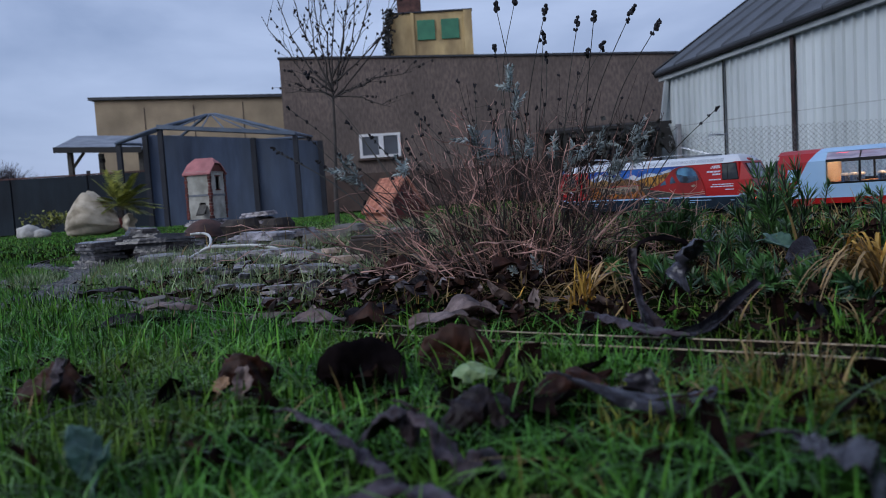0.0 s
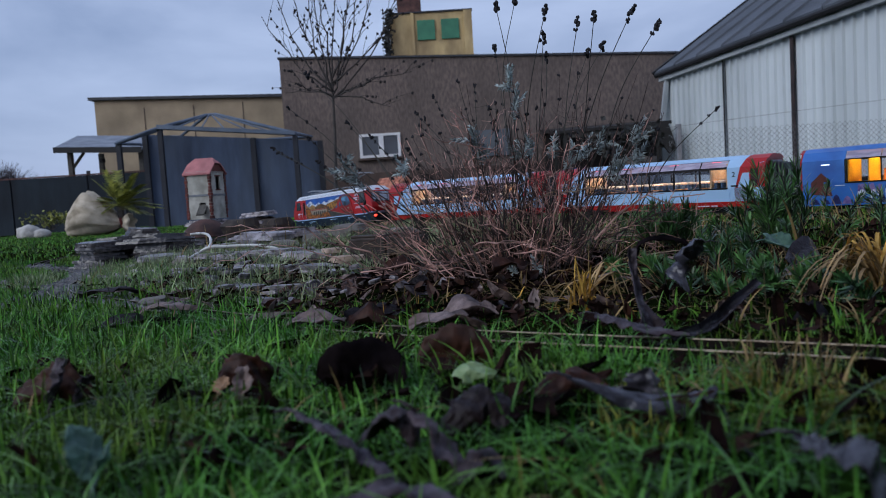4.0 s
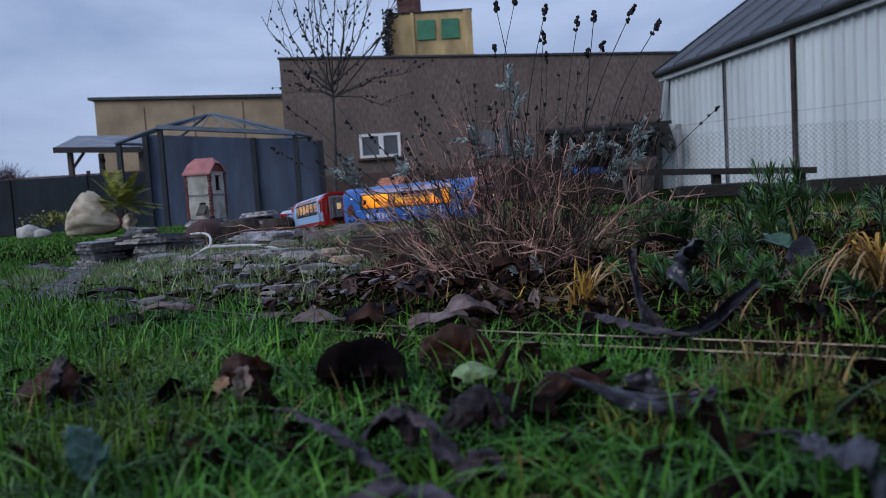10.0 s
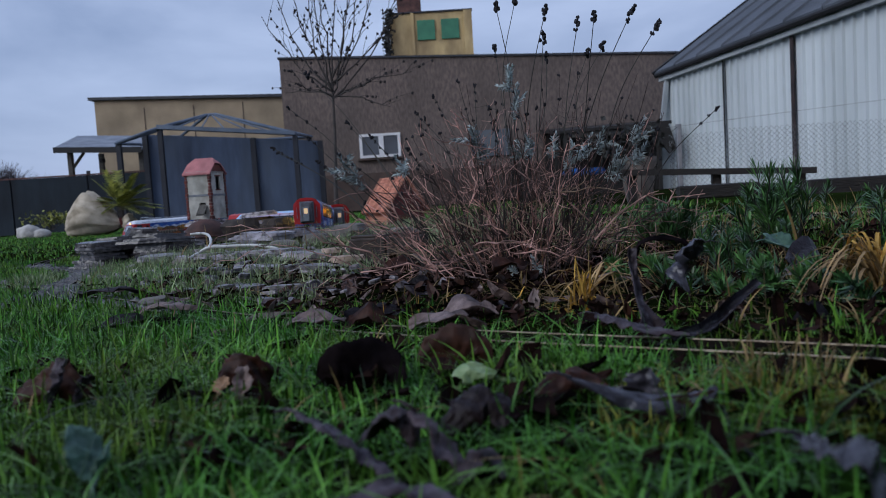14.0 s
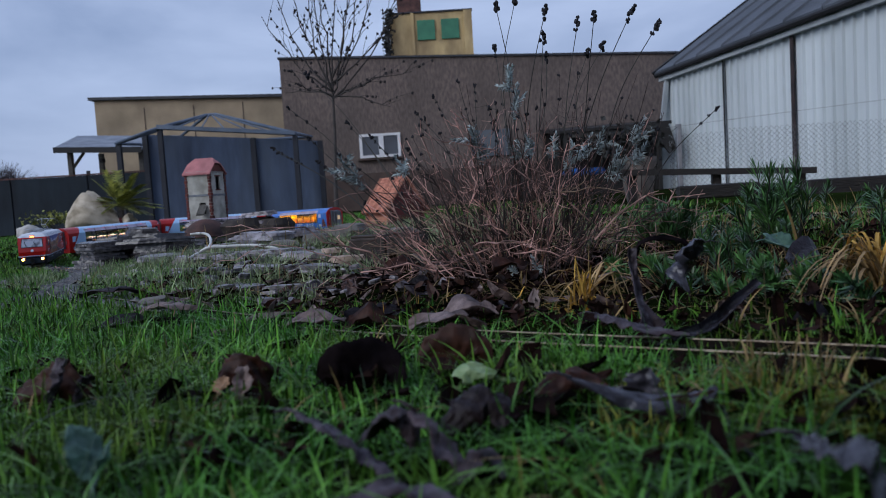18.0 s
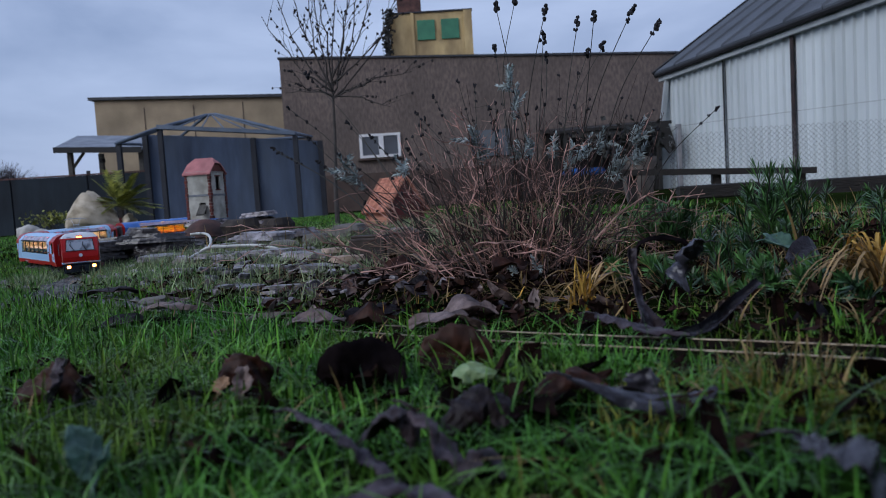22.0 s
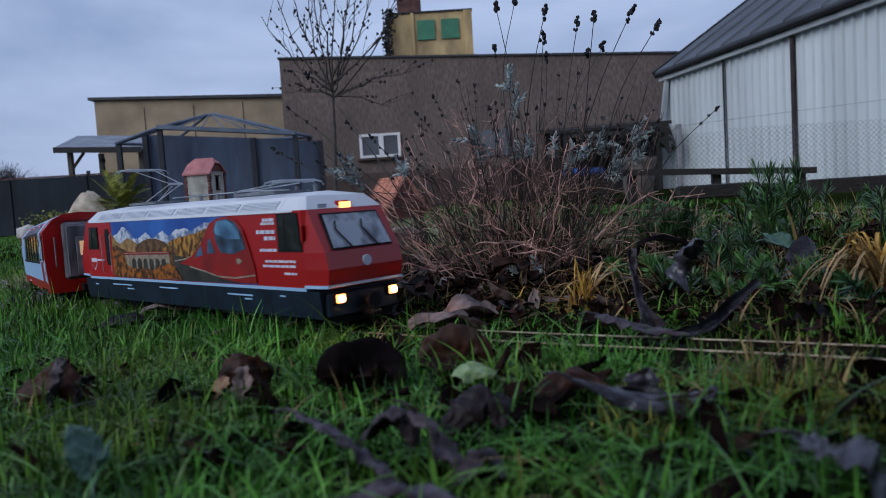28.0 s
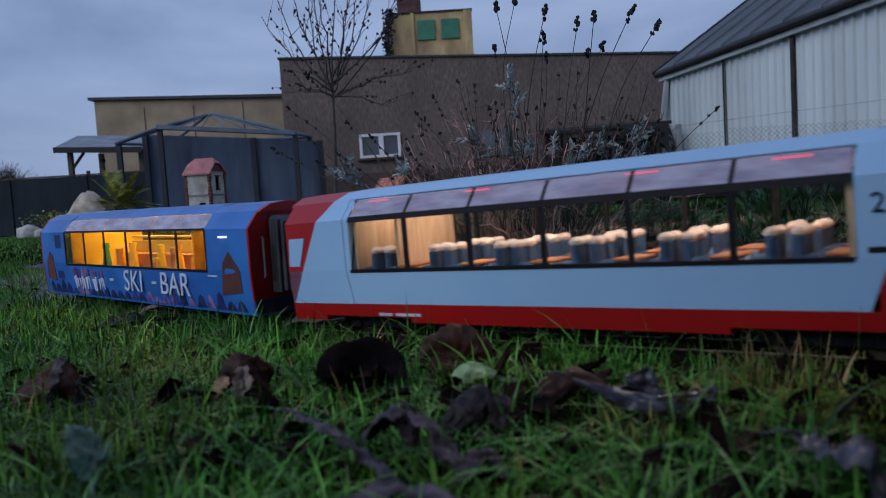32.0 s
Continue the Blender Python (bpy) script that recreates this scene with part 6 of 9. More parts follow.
# ---- far things on the lawn ----
def far_trees():
    rnd = random.Random(21)
    for x, y, h in ((-15.6, 26.0, 2.3), (-14.9, 27.0, 1.9), (-17.2, 26.5, 2.6), (-13.9, 27.5, 1.5)):
        t = thing("bare_shrub", "bare winter shrub behind the fence", "shrub", "bare shrubs")
        t.location = (x, y, -0.1)
        part("trunk", Shape().tube([(0, 0, 0), (0.05, 0, h * 0.3)], 0.06, 5, 0.04), M_FARWOOD, t)
        sh = Shape()
        for _ in range(150):
            a = rnd.uniform(0, math.tau)
            r = rnd.uniform(0.2, 1.1)
            z = h * rnd.uniform(0.5, 1.0)
            p = Vector((0, 0, h * rnd.uniform(0.1, 0.35)))
            q = Vector((math.cos(a) * r, math.sin(a) * r, z))
            sh.tube([p, p.lerp(q, 0.5) + Vector((rnd.gauss(0, 0.08), 0, rnd.gauss(0, 0.08))), q], 0.020, 3, 0.007)
            for _ in range(4):
                d = q - Vector((rnd.gauss(0, 0.2), rnd.gauss(0, 0.2), rnd.uniform(-0.1, 0.3)))
                sh.tube([p.lerp(q, 0.7), 2 * q - d], 0.008, 3, 0.003)
        part("crown", sh, M_FARWOOD, t)


def skirt():
    """A short flared and pleated cuff along x."""
    N, vs, fs = 28, [], []
    for i, (x, r) in enumerate(((0.39, 0.06), (0.44, 0.11), (0.52, 0.15), (0.525, 0.13), (0.44, 0.085), (0.40, 0.03))):
        for k in range(N):
            a = math.tau * k / N
            q = r * (1 + 0.16 * math.sin(7 * a))
            vs.append((x + 0.02 * math.sin(5 * a), q * math.cos(a), max(0.15 + q * math.sin(a), -0.01)))
    for i in range(5):
        for k in range(N):
            j = (k + 1) % N
            fs.append((i * N + k, i * N + j, i * N + N + j, i * N + N + k))
    return vs, fs


def wrapped_palm():
    t = thing("wrapped_palm", "palm wrapped in beige winter fleece tied with cord", "potted plant")
    bx, by = -5.16, 11.0
    t.location = (bx, by, gz(bx, by))
    # a sack lying on its side, gathered into folds at its tied mouth
    vs, fs = [], []
    N = 36
    rows = [(0.40, 0.05, 0.05, 0.17), (0.36, 0.06, 0.06, 0.17), (0.30, 0.11, 0.13, 0.18), (0.20, 0.19, 0.22, 0.22), (0.08, 0.26, 0.29, 0.28), (-0.04, 0.30, 0.32, 0.31), (-0.14, 0.32, 0.32, 0.30), (-0.24, 0.28, 0.30, 0.26), (-0.34, 0.22, 0.24, 0.20), (-0.42, 0.12, 0.15, 0.13), (-0.45, 0.03, 0.03, 0.10)]
    for i, (x, rz, ry, cz) in enumerate(rows):
        for k in range(N):
            a = math.tau * k / N
            f = 1 + 0.07 * math.sin(9 * a + 0.4 * i) + 0.05 * math.sin(17 * a - 0.3 * i) + 0.06 * noise.noise((math.cos(a) * 2, math.sin(a) * 2, i * 0.5))
            peak = 0.05 * max(0, math.sin(a)) ** 4 * math.exp(-((x + 0.10) / 0.12) ** 2)
            vs.append((x, ry * f * math.cos(a), max(cz + rz * f * math.sin(a) + peak, -0.01)))
    for i in range(len(rows) - 1):
        for k in range(N):
            j = (k + 1) % N
            fs.append((i * N + k, i * N + N + k, i * N + N + j, i * N + j))
    fs += [tuple(range(N)), tuple(range(len(rows) * N - 1, (len(rows) - 1) * N - 1, -1))]
    part("fleece", Shape().add(vs, fs), M_FLEECE, t, "beige gathered fleece", smooth=True)
    part("fleece_skirt", Shape().add(*skirt()), M_FLEECE, t, "loose gathered mouth of the fleece", smooth=True)
    part("cord", Shape().tube([(0.38 + 0.01 * math.sin(k), 0.075 * math.cos(k * math.tau / 14), 0.17 + 0.075 * math.sin(k * math.tau / 14)) for k in range(15)], 0.020, 6), M_CORD, t, "red-brown tie cord")
    part("stem", Shape().tube([(0.36, 0, 0.1), (0.36, 0, 0.42)], 0.06, 8, 0.05), M_BARK, t)
    rnd = random.Random(4)
    for k in range(46):
        a = rnd.uniform(0, math.tau)
        el = rnd.uniform(-0.15, 1.25)
        L = rnd.uniform(0.36, 0.62)
        base = Vector((0.36, 0, 0.42))
        d = Vector((math.cos(a) * math.cos(el), 0.6 * math.sin(a) * math.cos(el), math.sin(el)))
        tip = base + d * L + Vector((0, 0, -0.12 * math.cos(el)))
        mid = base + d * L * 0.55
        sh = Shape()
        sh.tube([base, mid, tip], 0.008, 3, 0.002)
        side = d.cross(Vector((0, 0, 1))).normalized()
        for j in range(9):
            u = 0.35 + 0.65 * j / 8
            p = base.lerp(tip, u) + Vector((0, 0, 0.03 * math.sin(u * 3)))
            for s in (1, -1):
                q = p + side * s * 0.13 * (1.15 - u * 0.5) + d * 0.10 + Vector((0, 0, -0.03))
                sh.add([p, p + d * 0.045, q], [(0, 1, 2)])
        part("frond", sh, M_PALM, t)


def yellow_shrub():
    t = thing("yellow_shrub", "low yellow-leaved shrub before the dark fence", "shrub")
    t.location = (-7.175, 13.500, 0.079)
    rnd = random.Random(8)
    sh = Shape()
    for _ in range(260):
        leaf_card(sh, (rnd.gauss(0, 0.20), rnd.gauss(0, 0.15), abs(rnd.gauss(0.12, 0.07))), 0.06, rnd)
    part("leaves", sh, M_PALM, t)
    st = Shape()
    for _ in range(14):
        st.tube([(0, 0, -0.08), (rnd.gauss(0, 0.2), rnd.gauss(0, 0.1), rnd.uniform(0.08, 0.24))], 0.006, 4, 0.003)
    part("stems", st, M_BARK, t)


def rock(sh, c, s, seed, flat=0.0, m=None):
    """One lumpy stone: a rough ball, pushed about by noise and cut flat beneath."""
    rnd = random.Random(seed)
    R, N = 7, 11
    o = rnd.uniform(0, 50)
    vs, fs = [], []
    for i in range(R + 1):
        th = math.pi * i / R
        for k in range(N):
            a = math.tau * k / N
            d = Vector((math.sin(th) * math.cos(a), math.sin(th) * math.sin(a), math.cos(th)))
            f = 1 + 0.34 * noise.noise(d * 1.4 + Vector((o, 0, 0))) + 0.14 * noise.noise(d * 3.6 + Vector((0, o, 0)))
            p = Vector((d.x * s[0] * f, d.y * s[1] * f, max(d.z * s[2] * f, -s[2] * 0.8)))
            if flat:
                p.z = min(p.z, s[2] * flat)
            vs.append(Vector(c) + p if m is None else m @ p)
    for i in range(R):
        for k in range(N):
            j = (k + 1) % N
            fs.append((i * N + k, i * N + N + k, i * N + N + j, i * N + j))
    return sh.add(vs, fs)


def slab_mesh(seed, L, W, T, mat, layers=3):
    """A split slate slab: stacked uneven layers with broken edges."""
    rnd = random.Random(seed)
    n = rnd.choice((5, 6, 7, 8))
    sh = Shape()
    turn = rnd.uniform(0, 0.9)
    base = [rnd.uniform(0.62, 1.22) for _ in range(n)]
    z = 0.0
    for l in range(layers):
        h = T / layers * rnd.uniform(0.8, 1.2)
        rr = [b * rnd.uniform(0.90, 1.06) * (1 - 0.07 * l) for b in base]
        sx, sy = rnd.uniform(-0.04, 0.04) * L, rnd.uniform(-0.05, 0.05) * W
        bot = [(sx + L / 2 * rr[k] * math.cos(math.tau * k / n + turn), sy + W / 2 * rr[k] * math.sin(math.tau * k / n + turn), z) for k in range(n)]
        top = [(x * 0.97, y * 0.97, z + h * rnd.uniform(0.85, 1.0)) for x, y, _ in bot]
        sh.add(bot + top, [tuple(range(n - 1, -1, -1)), tuple(range(n, 2 * n))] + [(k, (k + 1) % n, n + (k + 1) % n, n + k) for k in range(n)])
        z += h * 0.93
    return sh.mesh("slate", mat)


def model_house():
    h = thing("model_tower_house", "small grey model tower house with faded red roof", "model house")
    x0, y0 = -1.445, 4.55
    h.matrix_world = Matrix.Translation((x0, y0, 0.112)) @ pose(0, 0, 0, 0, 0, 75)
    W, D, H = 0.160, 0.160, 0.29
    # walls with openings: built of bands round the windows
    w = Shape()
    t = 0.010

    def wall(face, holes):
        """One wall as a grid of blocks, leaving holes (u0, u1, z0, z1)."""
        us = sorted({-W / 2, W / 2, *[v for q in holes for v in q[:2]]})
        zs = sorted({0.0, H, *[v for q in holes for v in q[2:]]})
        for i in range(len(us) - 1):
            for j in range(len(zs) - 1):
                cu, cz = (us[i] + us[i + 1]) / 2, (zs[j] + zs[j + 1]) / 2
                if any(q[0] < cu < q[1] and q[2] < cz < q[3] for q in holes):
                    continue
                if face == "front":
                    w.box((cu, -D / 2, cz), (us[i + 1] - us[i], t, zs[j + 1] - zs[j]))
                elif face == "back":
                    w.box((cu, D / 2, cz), (us[i + 1] - us[i], t, zs[j + 1] - zs[j]))
                elif face == "left":
                    w.box((-W / 2, cu, cz), (t, us[i + 1] - us[i], zs[j + 1] - zs[j]))
                else:
                    w.box((W / 2, cu, cz), (t, us[i + 1] - us[i], zs[j + 1] - zs[j]))

    wall("left", [(-0.045, 0.0, 0.03, 0.10)])
    wall("front", [(-0.022, 0.022, 0.18, 0.26)])
    wall("back", [])
    wall("right", [])
    part("wall", w, M_PLASTER, h, "grey weathered plaster wall")
    part("interior", Shape().box((0, 0, 0.15), (W - 0.03, D - 0.03, 0.29)), M_BLACK, h)
    rnd = random.Random(2)
    for cx, cy in ((-W / 2, -D / 2), (W / 2, -D / 2), (-W / 2, D / 2)):
        z = 0.0
        while z < H - 0.018:
            part("quoin", Shape().box((cx, cy, z + 0.010), (0.019 + rnd.uniform(-0.005, 0.005), 0.019 + rnd.uniform(-0.005, 0.005), 0.018), bev=0.002), M_QUOIN, h)
            z += 0.020
    part("string_course", Shape().box((0, -D / 2 - 0.004, 0.145), (W + 0.012, 0.008, 0.012)).box((-W / 2 - 0.004, 0, 0.145), (0.008, D + 0.012, 0.012)), M_TGREY, h)
    part("window_frame", Shape().box((0, -D / 2 - 0.003, 0.262), (0.056, 0.012, 0.008)).box((0, -D / 2 - 0.003, 0.176), (0.056, 0.012, 0.008)), M_QUOIN, h)
    part("door_hood", Shape().add([(-W / 2 - 0.05, -0.055, 0.03), (-W / 2, -0.055, 0.09), (-W / 2, 0.0, 0.09), (-W / 2 - 0.05, 0.0, 0.03), (-W / 2 - 0.05, -0.055, 0.022), (-W / 2, -0.055, 0.08), (-W / 2, 0.0, 0.08), (-W / 2 - 0.05, 0.0, 0.022)],
         [(0, 1, 2, 3), (7, 6, 5, 4), (0, 4, 5, 1), (3, 2, 6, 7)]), M_SLEEPER, h)
    e = 0.016
    rf = Shape()
    E0, E1, zr, zh = -D / 2 - e, D / 2 + e, H + 0.085, H + 0.048
    for sg in (-1, 1):
        poly = [(sg * (W / 2 + e), E0, H - 0.012), (sg * (W / 2 + e), E1, H - 0.012), (sg * 0.036, E1, zh), (0, E1 - 0.035, zr), (0, E0 + 0.035, zr), (sg * 0.036, E0, zh)]
        low = [(x, y, z - 0.009) for x, y, z in poly]
        rf.add(poly + low, [tuple(range(6)), tuple(range(11, 5, -1))] + [(q, 6 + q, 6 + (q + 1) % 6, (q + 1) % 6) for q in range(6)])
    for ye, yr in ((E0, E0 + 0.035), (E1, E1 - 0.035)):
        rf.add([(-0.036, ye, zh), (0.036, ye, zh), (0, yr, zr)], [(0, 1, 2)])
    part("roof", rf, M_MROOF, h, "faded pinkish red half-hipped roof")
    for y in (-D / 2, D / 2):
        part("gable", Shape().prism([(-W / 2, H - 0.012), (W / 2, H - 0.012), (0.03, zh - 0.008), (-0.03, zh - 0.008)], y - 0.005, y + 0.005, "y"), M_QUOIN, h, "red-brown boarded gable")
    # the stack it stands on
    for k, (dx, dy, z, L, Wd) in enumerate(((0.0, 0.0, -0.03, 0.36, 0.32), (0.02, -0.01, 0.01, 0.34, 0.30), (-0.02, 0.0, 0.048, 0.32, 0.29), (0.01, -0.02, 0.086, 0.30, 0.28))):
        s = new("slate_slab", slab_mesh(60 + k, L, Wd, 0.04, M_SLATE))
        s.matrix_world = Matrix.Translation((x0 + dx, y0 + dy, z - 0.012)) @ pose(0, 0, 0, 0, 0, 30 + 25 * k)
        tagged(s, "dark wet slate slab under the model house", "slate slab", "slate slabs")


def terracotta_bowl():
    sh = Shape()
    vs, fs = [], []
    R, N = 8, 24
    for i in range(R + 1):
        th = math.pi / 2 * i / R
        for k in range(N):
            a = math.tau * k / N
            vs.append((0.125 * math.cos(th) * math.cos(a) if i < R else 0, 0.125 * math.cos(th) * math.sin(a) if i < R else 0, 0.105 * math.sin(th)))
    for i in range(R):
        for k in range(N):
            j = (k + 1) % N
            fs.append((i * N + k, i * N + j, i * N + N + j, i * N + N + k))
    t = thing("upturned_bowl", "red-brown weathered bowl turned upside down on slate", "bowl")
    part("shell", sh.add(vs, fs), M_TERRA, t, smooth=True)
    part("rim", Shape().tube([(0.127 * math.cos(k * math.tau / 24), 0.127 * math.sin(k * math.tau / 24), 0.006) for k in range(25)], 0.007, 6), M_TERRA, t)
    t.location = (-1.352, 4.200, 0.010)


def hutch():
    t = thing("red_hutch", "small red board hutch with ribbed orange roof", "hutch")
    t.matrix_world = Matrix.Translation((-0.36, 5.75, gz(-0.36, 5.75))) @ pose(0, 0, 0, 0, 0, 38) @ Matrix.Diagonal((1.1, 1.1, 1.1, 1))
    part("gable", Shape().prism([(-0.15, 0), (0.15, 0), (0.15, 0.12), (0.0, 0.32), (-0.15, 0.12)], -0.15, 0.15, "y"), M_REDBOARD, t, "red stained board walls")
    sh = [Shape(), Shape()]
    for s in (0, 1):
        sg = -1 if s == 0 else 1
        for k in range(9):
            y = -0.165 + k * 0.034
            a, b = Vector((sg * 0.008, 0, 0.335)), Vector((sg * 0.19, 0, 0.095))
            part("roof_rib", Shape().tube([a + Vector((0, y + 0.02, 0)), b + Vector((0, y + 0.02, 0))], 0.017, 6), M_SLATS, t, "orange ribbed roof strip")
    part("slat_front", Shape().box((-0.155, 0, 0.06), (0.01, 0.28, 0.10)), M_SLATS, t)


def bare_tree():
    t = thing("young_bare_tree", "young bare tree with a few dark dry leaves", "tree")
    rnd = random.Random(12)
    Yt = 7.0
    base = Vector((-0.991, 7.000, -0.044))
    fork = Vector((-0.951, 7.000, 1.176))
    part("trunk", Shape().tube([base, base.lerp(fork, 0.3) + Vector((-0.008, 0, 0)), base.lerp(fork, 0.7) + Vector((0.006, 0, 0)), fork + Vector((0.004, 0, 0.16))], 0.024, 8, 0.009), M_BARK, t)
    ends = [(-1.526, 6.800, 1.898), (-1.478, 7.100, 2.337), (-1.315, 6.900, 2.370), (-1.222, 7.300, 2.542), (-0.985, 6.800, 2.369), (-0.864, 7.100, 2.509), (-0.710, 6.900, 2.435), (-0.609, 7.200, 2.473), (-0.448, 7.000, 2.348), (-0.332, 6.900, 1.850), (-0.223, 7.000, 2.231), (-1.050, 6.700, 2.292), (-0.646, 6.700, 2.267)]
    low = [(-1.174, 6.800, 1.214), (-1.377, 6.900, 1.214), (-0.350, 7.100, 1.367), (-0.160, 7.100, 1.366), (-0.419, 7.000, 1.037), (-0.610, 6.900, 1.235)]
    limbs = []
    for k, e in enumerate(ends):
        e = Vector(e)
        d = e - fork
        start = fork + Vector((0, 0, rnd.uniform(-0.07, 0.16)))
        knee = start + Vector((d.x * 0.55, d.y * 0.55, d.z * rnd.uniform(0.16, 0.26)))
        way = [(1 - u) ** 2 * start + 2 * u * (1 - u) * knee + u * u * e for u in (i / 8 for i in range(9))]
        pts = [way[0]] + [w + Vector((rnd.gauss(0, 0.012), rnd.gauss(0, 0.012), rnd.gauss(0, 0.010))) for w in way[1:]]
        b = part("limb", Shape().tube(pts, 0.0105, 6, 0.0030), M_BARK, t)
        limbs.append((b, pts))
    for e in low:
        e = Vector(e)
        start = fork + Vector((0, 0, rnd.uniform(-0.03, 0.02)))
        pts = crooked(rnd, start, e, 6, 0.03, 0.06)
        b = part("limb", Shape().tube(pts, 0.0075, 5, 0.003), M_BARK, t)
        limbs.append((b, pts[::2]))
    for b, pts in limbs:
        tw, lf = Shape(), Shape()
        n = len(pts)
        for _ in range(11 if n > 4 else 5):
            i = rnd.randrange(1, n - 1)
            p = pts[i].lerp(pts[i + 1], rnd.random())
            d = (pts[i + 1] - pts[i]).normalized()
            q = p + (d + Vector((rnd.gauss(0, 0.55), rnd.gauss(0, 0.5), rnd.uniform(-0.1, 0.6)))).normalized() * rnd.uniform(0.10, 0.34)
            m = p.lerp(q, 0.5) + Vector((rnd.gauss(0, 0.012), rnd.gauss(0, 0.012), 0.012))
            tw.tube([p, m, q], 0.0036, 4, 0.0014)
            for _ in range(rnd.choice((0, 1, 1, 2, 3))):
                c = m.lerp(q, rnd.random())
                rock(lf, c + Vector((0, 0, -0.006)), (0.011 * rnd.uniform(0.6, 1.3), 0.011, 0.014), rnd.randrange(999))
        tagged(part("twig_spray", tw, M_BARK, b), kind="stuff")
        tagged(part("dry_foliage", lf, M_BUD, b, "dark shrivelled leaves"), kind="stuff")


def lawn_bits():
    for c, s in (((-6.771, 12.000, 0.056), (0.20, 0.18, 0.14)), ((-6.572, 12.000, 0.007), (0.17, 0.14, 0.09))):
        sh = Shape()
        rock(sh, (0, 0, 0), s, 31)
        o = solid("white_boulder", sh, M_CHALK, "pale white boulder on the lawn", "boulder", "white boulders", smooth=True)
        o.location = (c[0], c[1], gz(c[0], c[1]) + s[2] * 0.5)


far_trees()
wrapped_palm()
yellow_shrub()
model_house()
terracotta_bowl()
hutch()
bare_tree()
lawn_bits()


# ---- stones, slates, edging between the two stretches of track ----
M_TANSTONE = material("buff_stone", srgb(184, 158, 142), srgb(140, 120, 104), scale=22, rough=0.75, stain=srgb(84, 76, 56), sscale=14, samt=0.6, bump=0.02, bscale=40)
# base lightened to include the sky's reflection on the wet slab
M_PALESTONE = material("pale_wet_slate", srgb(186, 182, 192), srgb(138, 134, 142), scale=26, rough=0.38, stain=srgb(76, 68, 62), sscale=12, samt=0.6, bump=0.02, bscale=46)


def put(ob, x, y, z, rx=0, ry=0, rz=0):
    ob.matrix_world = pose(x, y, z, rx, ry, rz)
    return ob


SLABS = [((-1.640, 3.500, 0.048), 0.30, 0.20, 0.05, 12, 3), ((-1.610, 3.640, 0.060), 0.30, 0.20, 0.03, -8, 3), ((-1.490, 3.640, 0.098), 0.24, 0.16, 0.055, 8, 4), ((-1.290, 3.400, 0.050), 0.34, 0.20, 0.024, 20, 2), ((-1.390, 3.560, 0.070), 0.30, 0.18, 0.03, 34, 3),
         ((-0.955, 3.900, 0.141), 0.25, 0.16, 0.024, 3, 3), ((-0.959, 3.900, 0.099), 0.24, 0.17, 0.05, 10, 3), ((-0.725, 3.000, 0.036), 0.30, 0.18, 0.035, -6, 3), ((-0.590, 2.900, 0.022), 0.24, 0.15, 0.03, 9, 2), ((-0.918, 3.100, 0.019), 0.24, 0.14, 0.025, 16, 2),
         ((-1.225, 3.500, 0.027), 0.20, 0.15, 0.03, -12, 2), ((-0.521, 2.200, -0.019), 0.30, 0.17, 0.022, 7, 3), ((-0.351, 2.000, -0.027), 0.24, 0.14, 0.020, -9, 2), ((-0.706, 2.300, -0.031), 0.24, 0.13, 0.018, 12, 2), ((-0.227, 2.000, -0.027), 0.20, 0.13, 0.020, 25, 2), ((-1.087, 2.900, -0.004), 0.24, 0.13, 0.02, -14, 2), ((-0.603, 2.750, 0.068), 0.30, 0.20, 0.03, 4, 3), ((-0.606, 2.200, -0.014), 0.22, 0.12, 0.02, -10, 3), ((-0.611, 1.800, -0.018), 0.18, 0.09, 0.016, 14, 3), ((-0.420, 1.700, -0.025), 0.20, 0.10, 0.018, -6, 3), ((-0.254, 1.650, -0.030), 0.16, 0.09, 0.016, 10, 3), ((-0.283, 1.350, -0.024), 0.15, 0.08, 0.016, -12, 3), ((-0.402, 1.400, -0.018), 0.15, 0.07, 0.014, 6, 3)]
for k, (c, L, W, T, rz, lay) in enumerate(SLABS):
    o = new("slate_slab", slab_mesh(100 + k, L, W, T, M_SLATEDARK if k < 5 else M_SLATE, lay))
    put(o, c[0], c[1], max(gz(c[0], c[1]) + 0.004, c[2] - T), random.Random(k).uniform(-4, 4), random.Random(k + 50).uniform(-4, 4), rz)
    tagged(o, "flat wet grey slate slab on the garden mound", "slate slab", "slate slabs")
    under = c[2] - T - gz(c[0], c[1])
    j = 0
    z = c[2] - T
    if k in (5, 6):
        lump = Shape()
        hh = max(under, 0.03) / 2
        rock(lump, (0, 0, 0), (L * 0.42, W * 0.42, hh * 1.25), 90 + k, 0.8)
        lo = solid("field_stone", lump, M_STONEDARK, "dark earthy stone carrying a flat slab", "stone", "field stones")
        lo.location = (c[0] + 0.02, c[1], gz(c[0], c[1]) + hh * 0.9)
        continue
    while z > gz(c[0], c[1]) + 0.015 and j < 5:
        j += 1
        z -= 0.038
        u = new("slate_slab", slab_mesh(200 + 9 * k + j, L * random.Random(k + j).uniform(0.8, 1.0), W * 0.95, 0.042, M_SLATEDARK if k < 5 else M_SLATE, 3))
        put(u, c[0] + random.Random(7 * k + j).uniform(-0.02, 0.02), c[1] + 0.015, z, 0, 0, rz + random.Random(k * j).uniform(-25, 25))
        tagged(u, "stacked wet slate slab under another slab", "slate slab", "slate slabs")

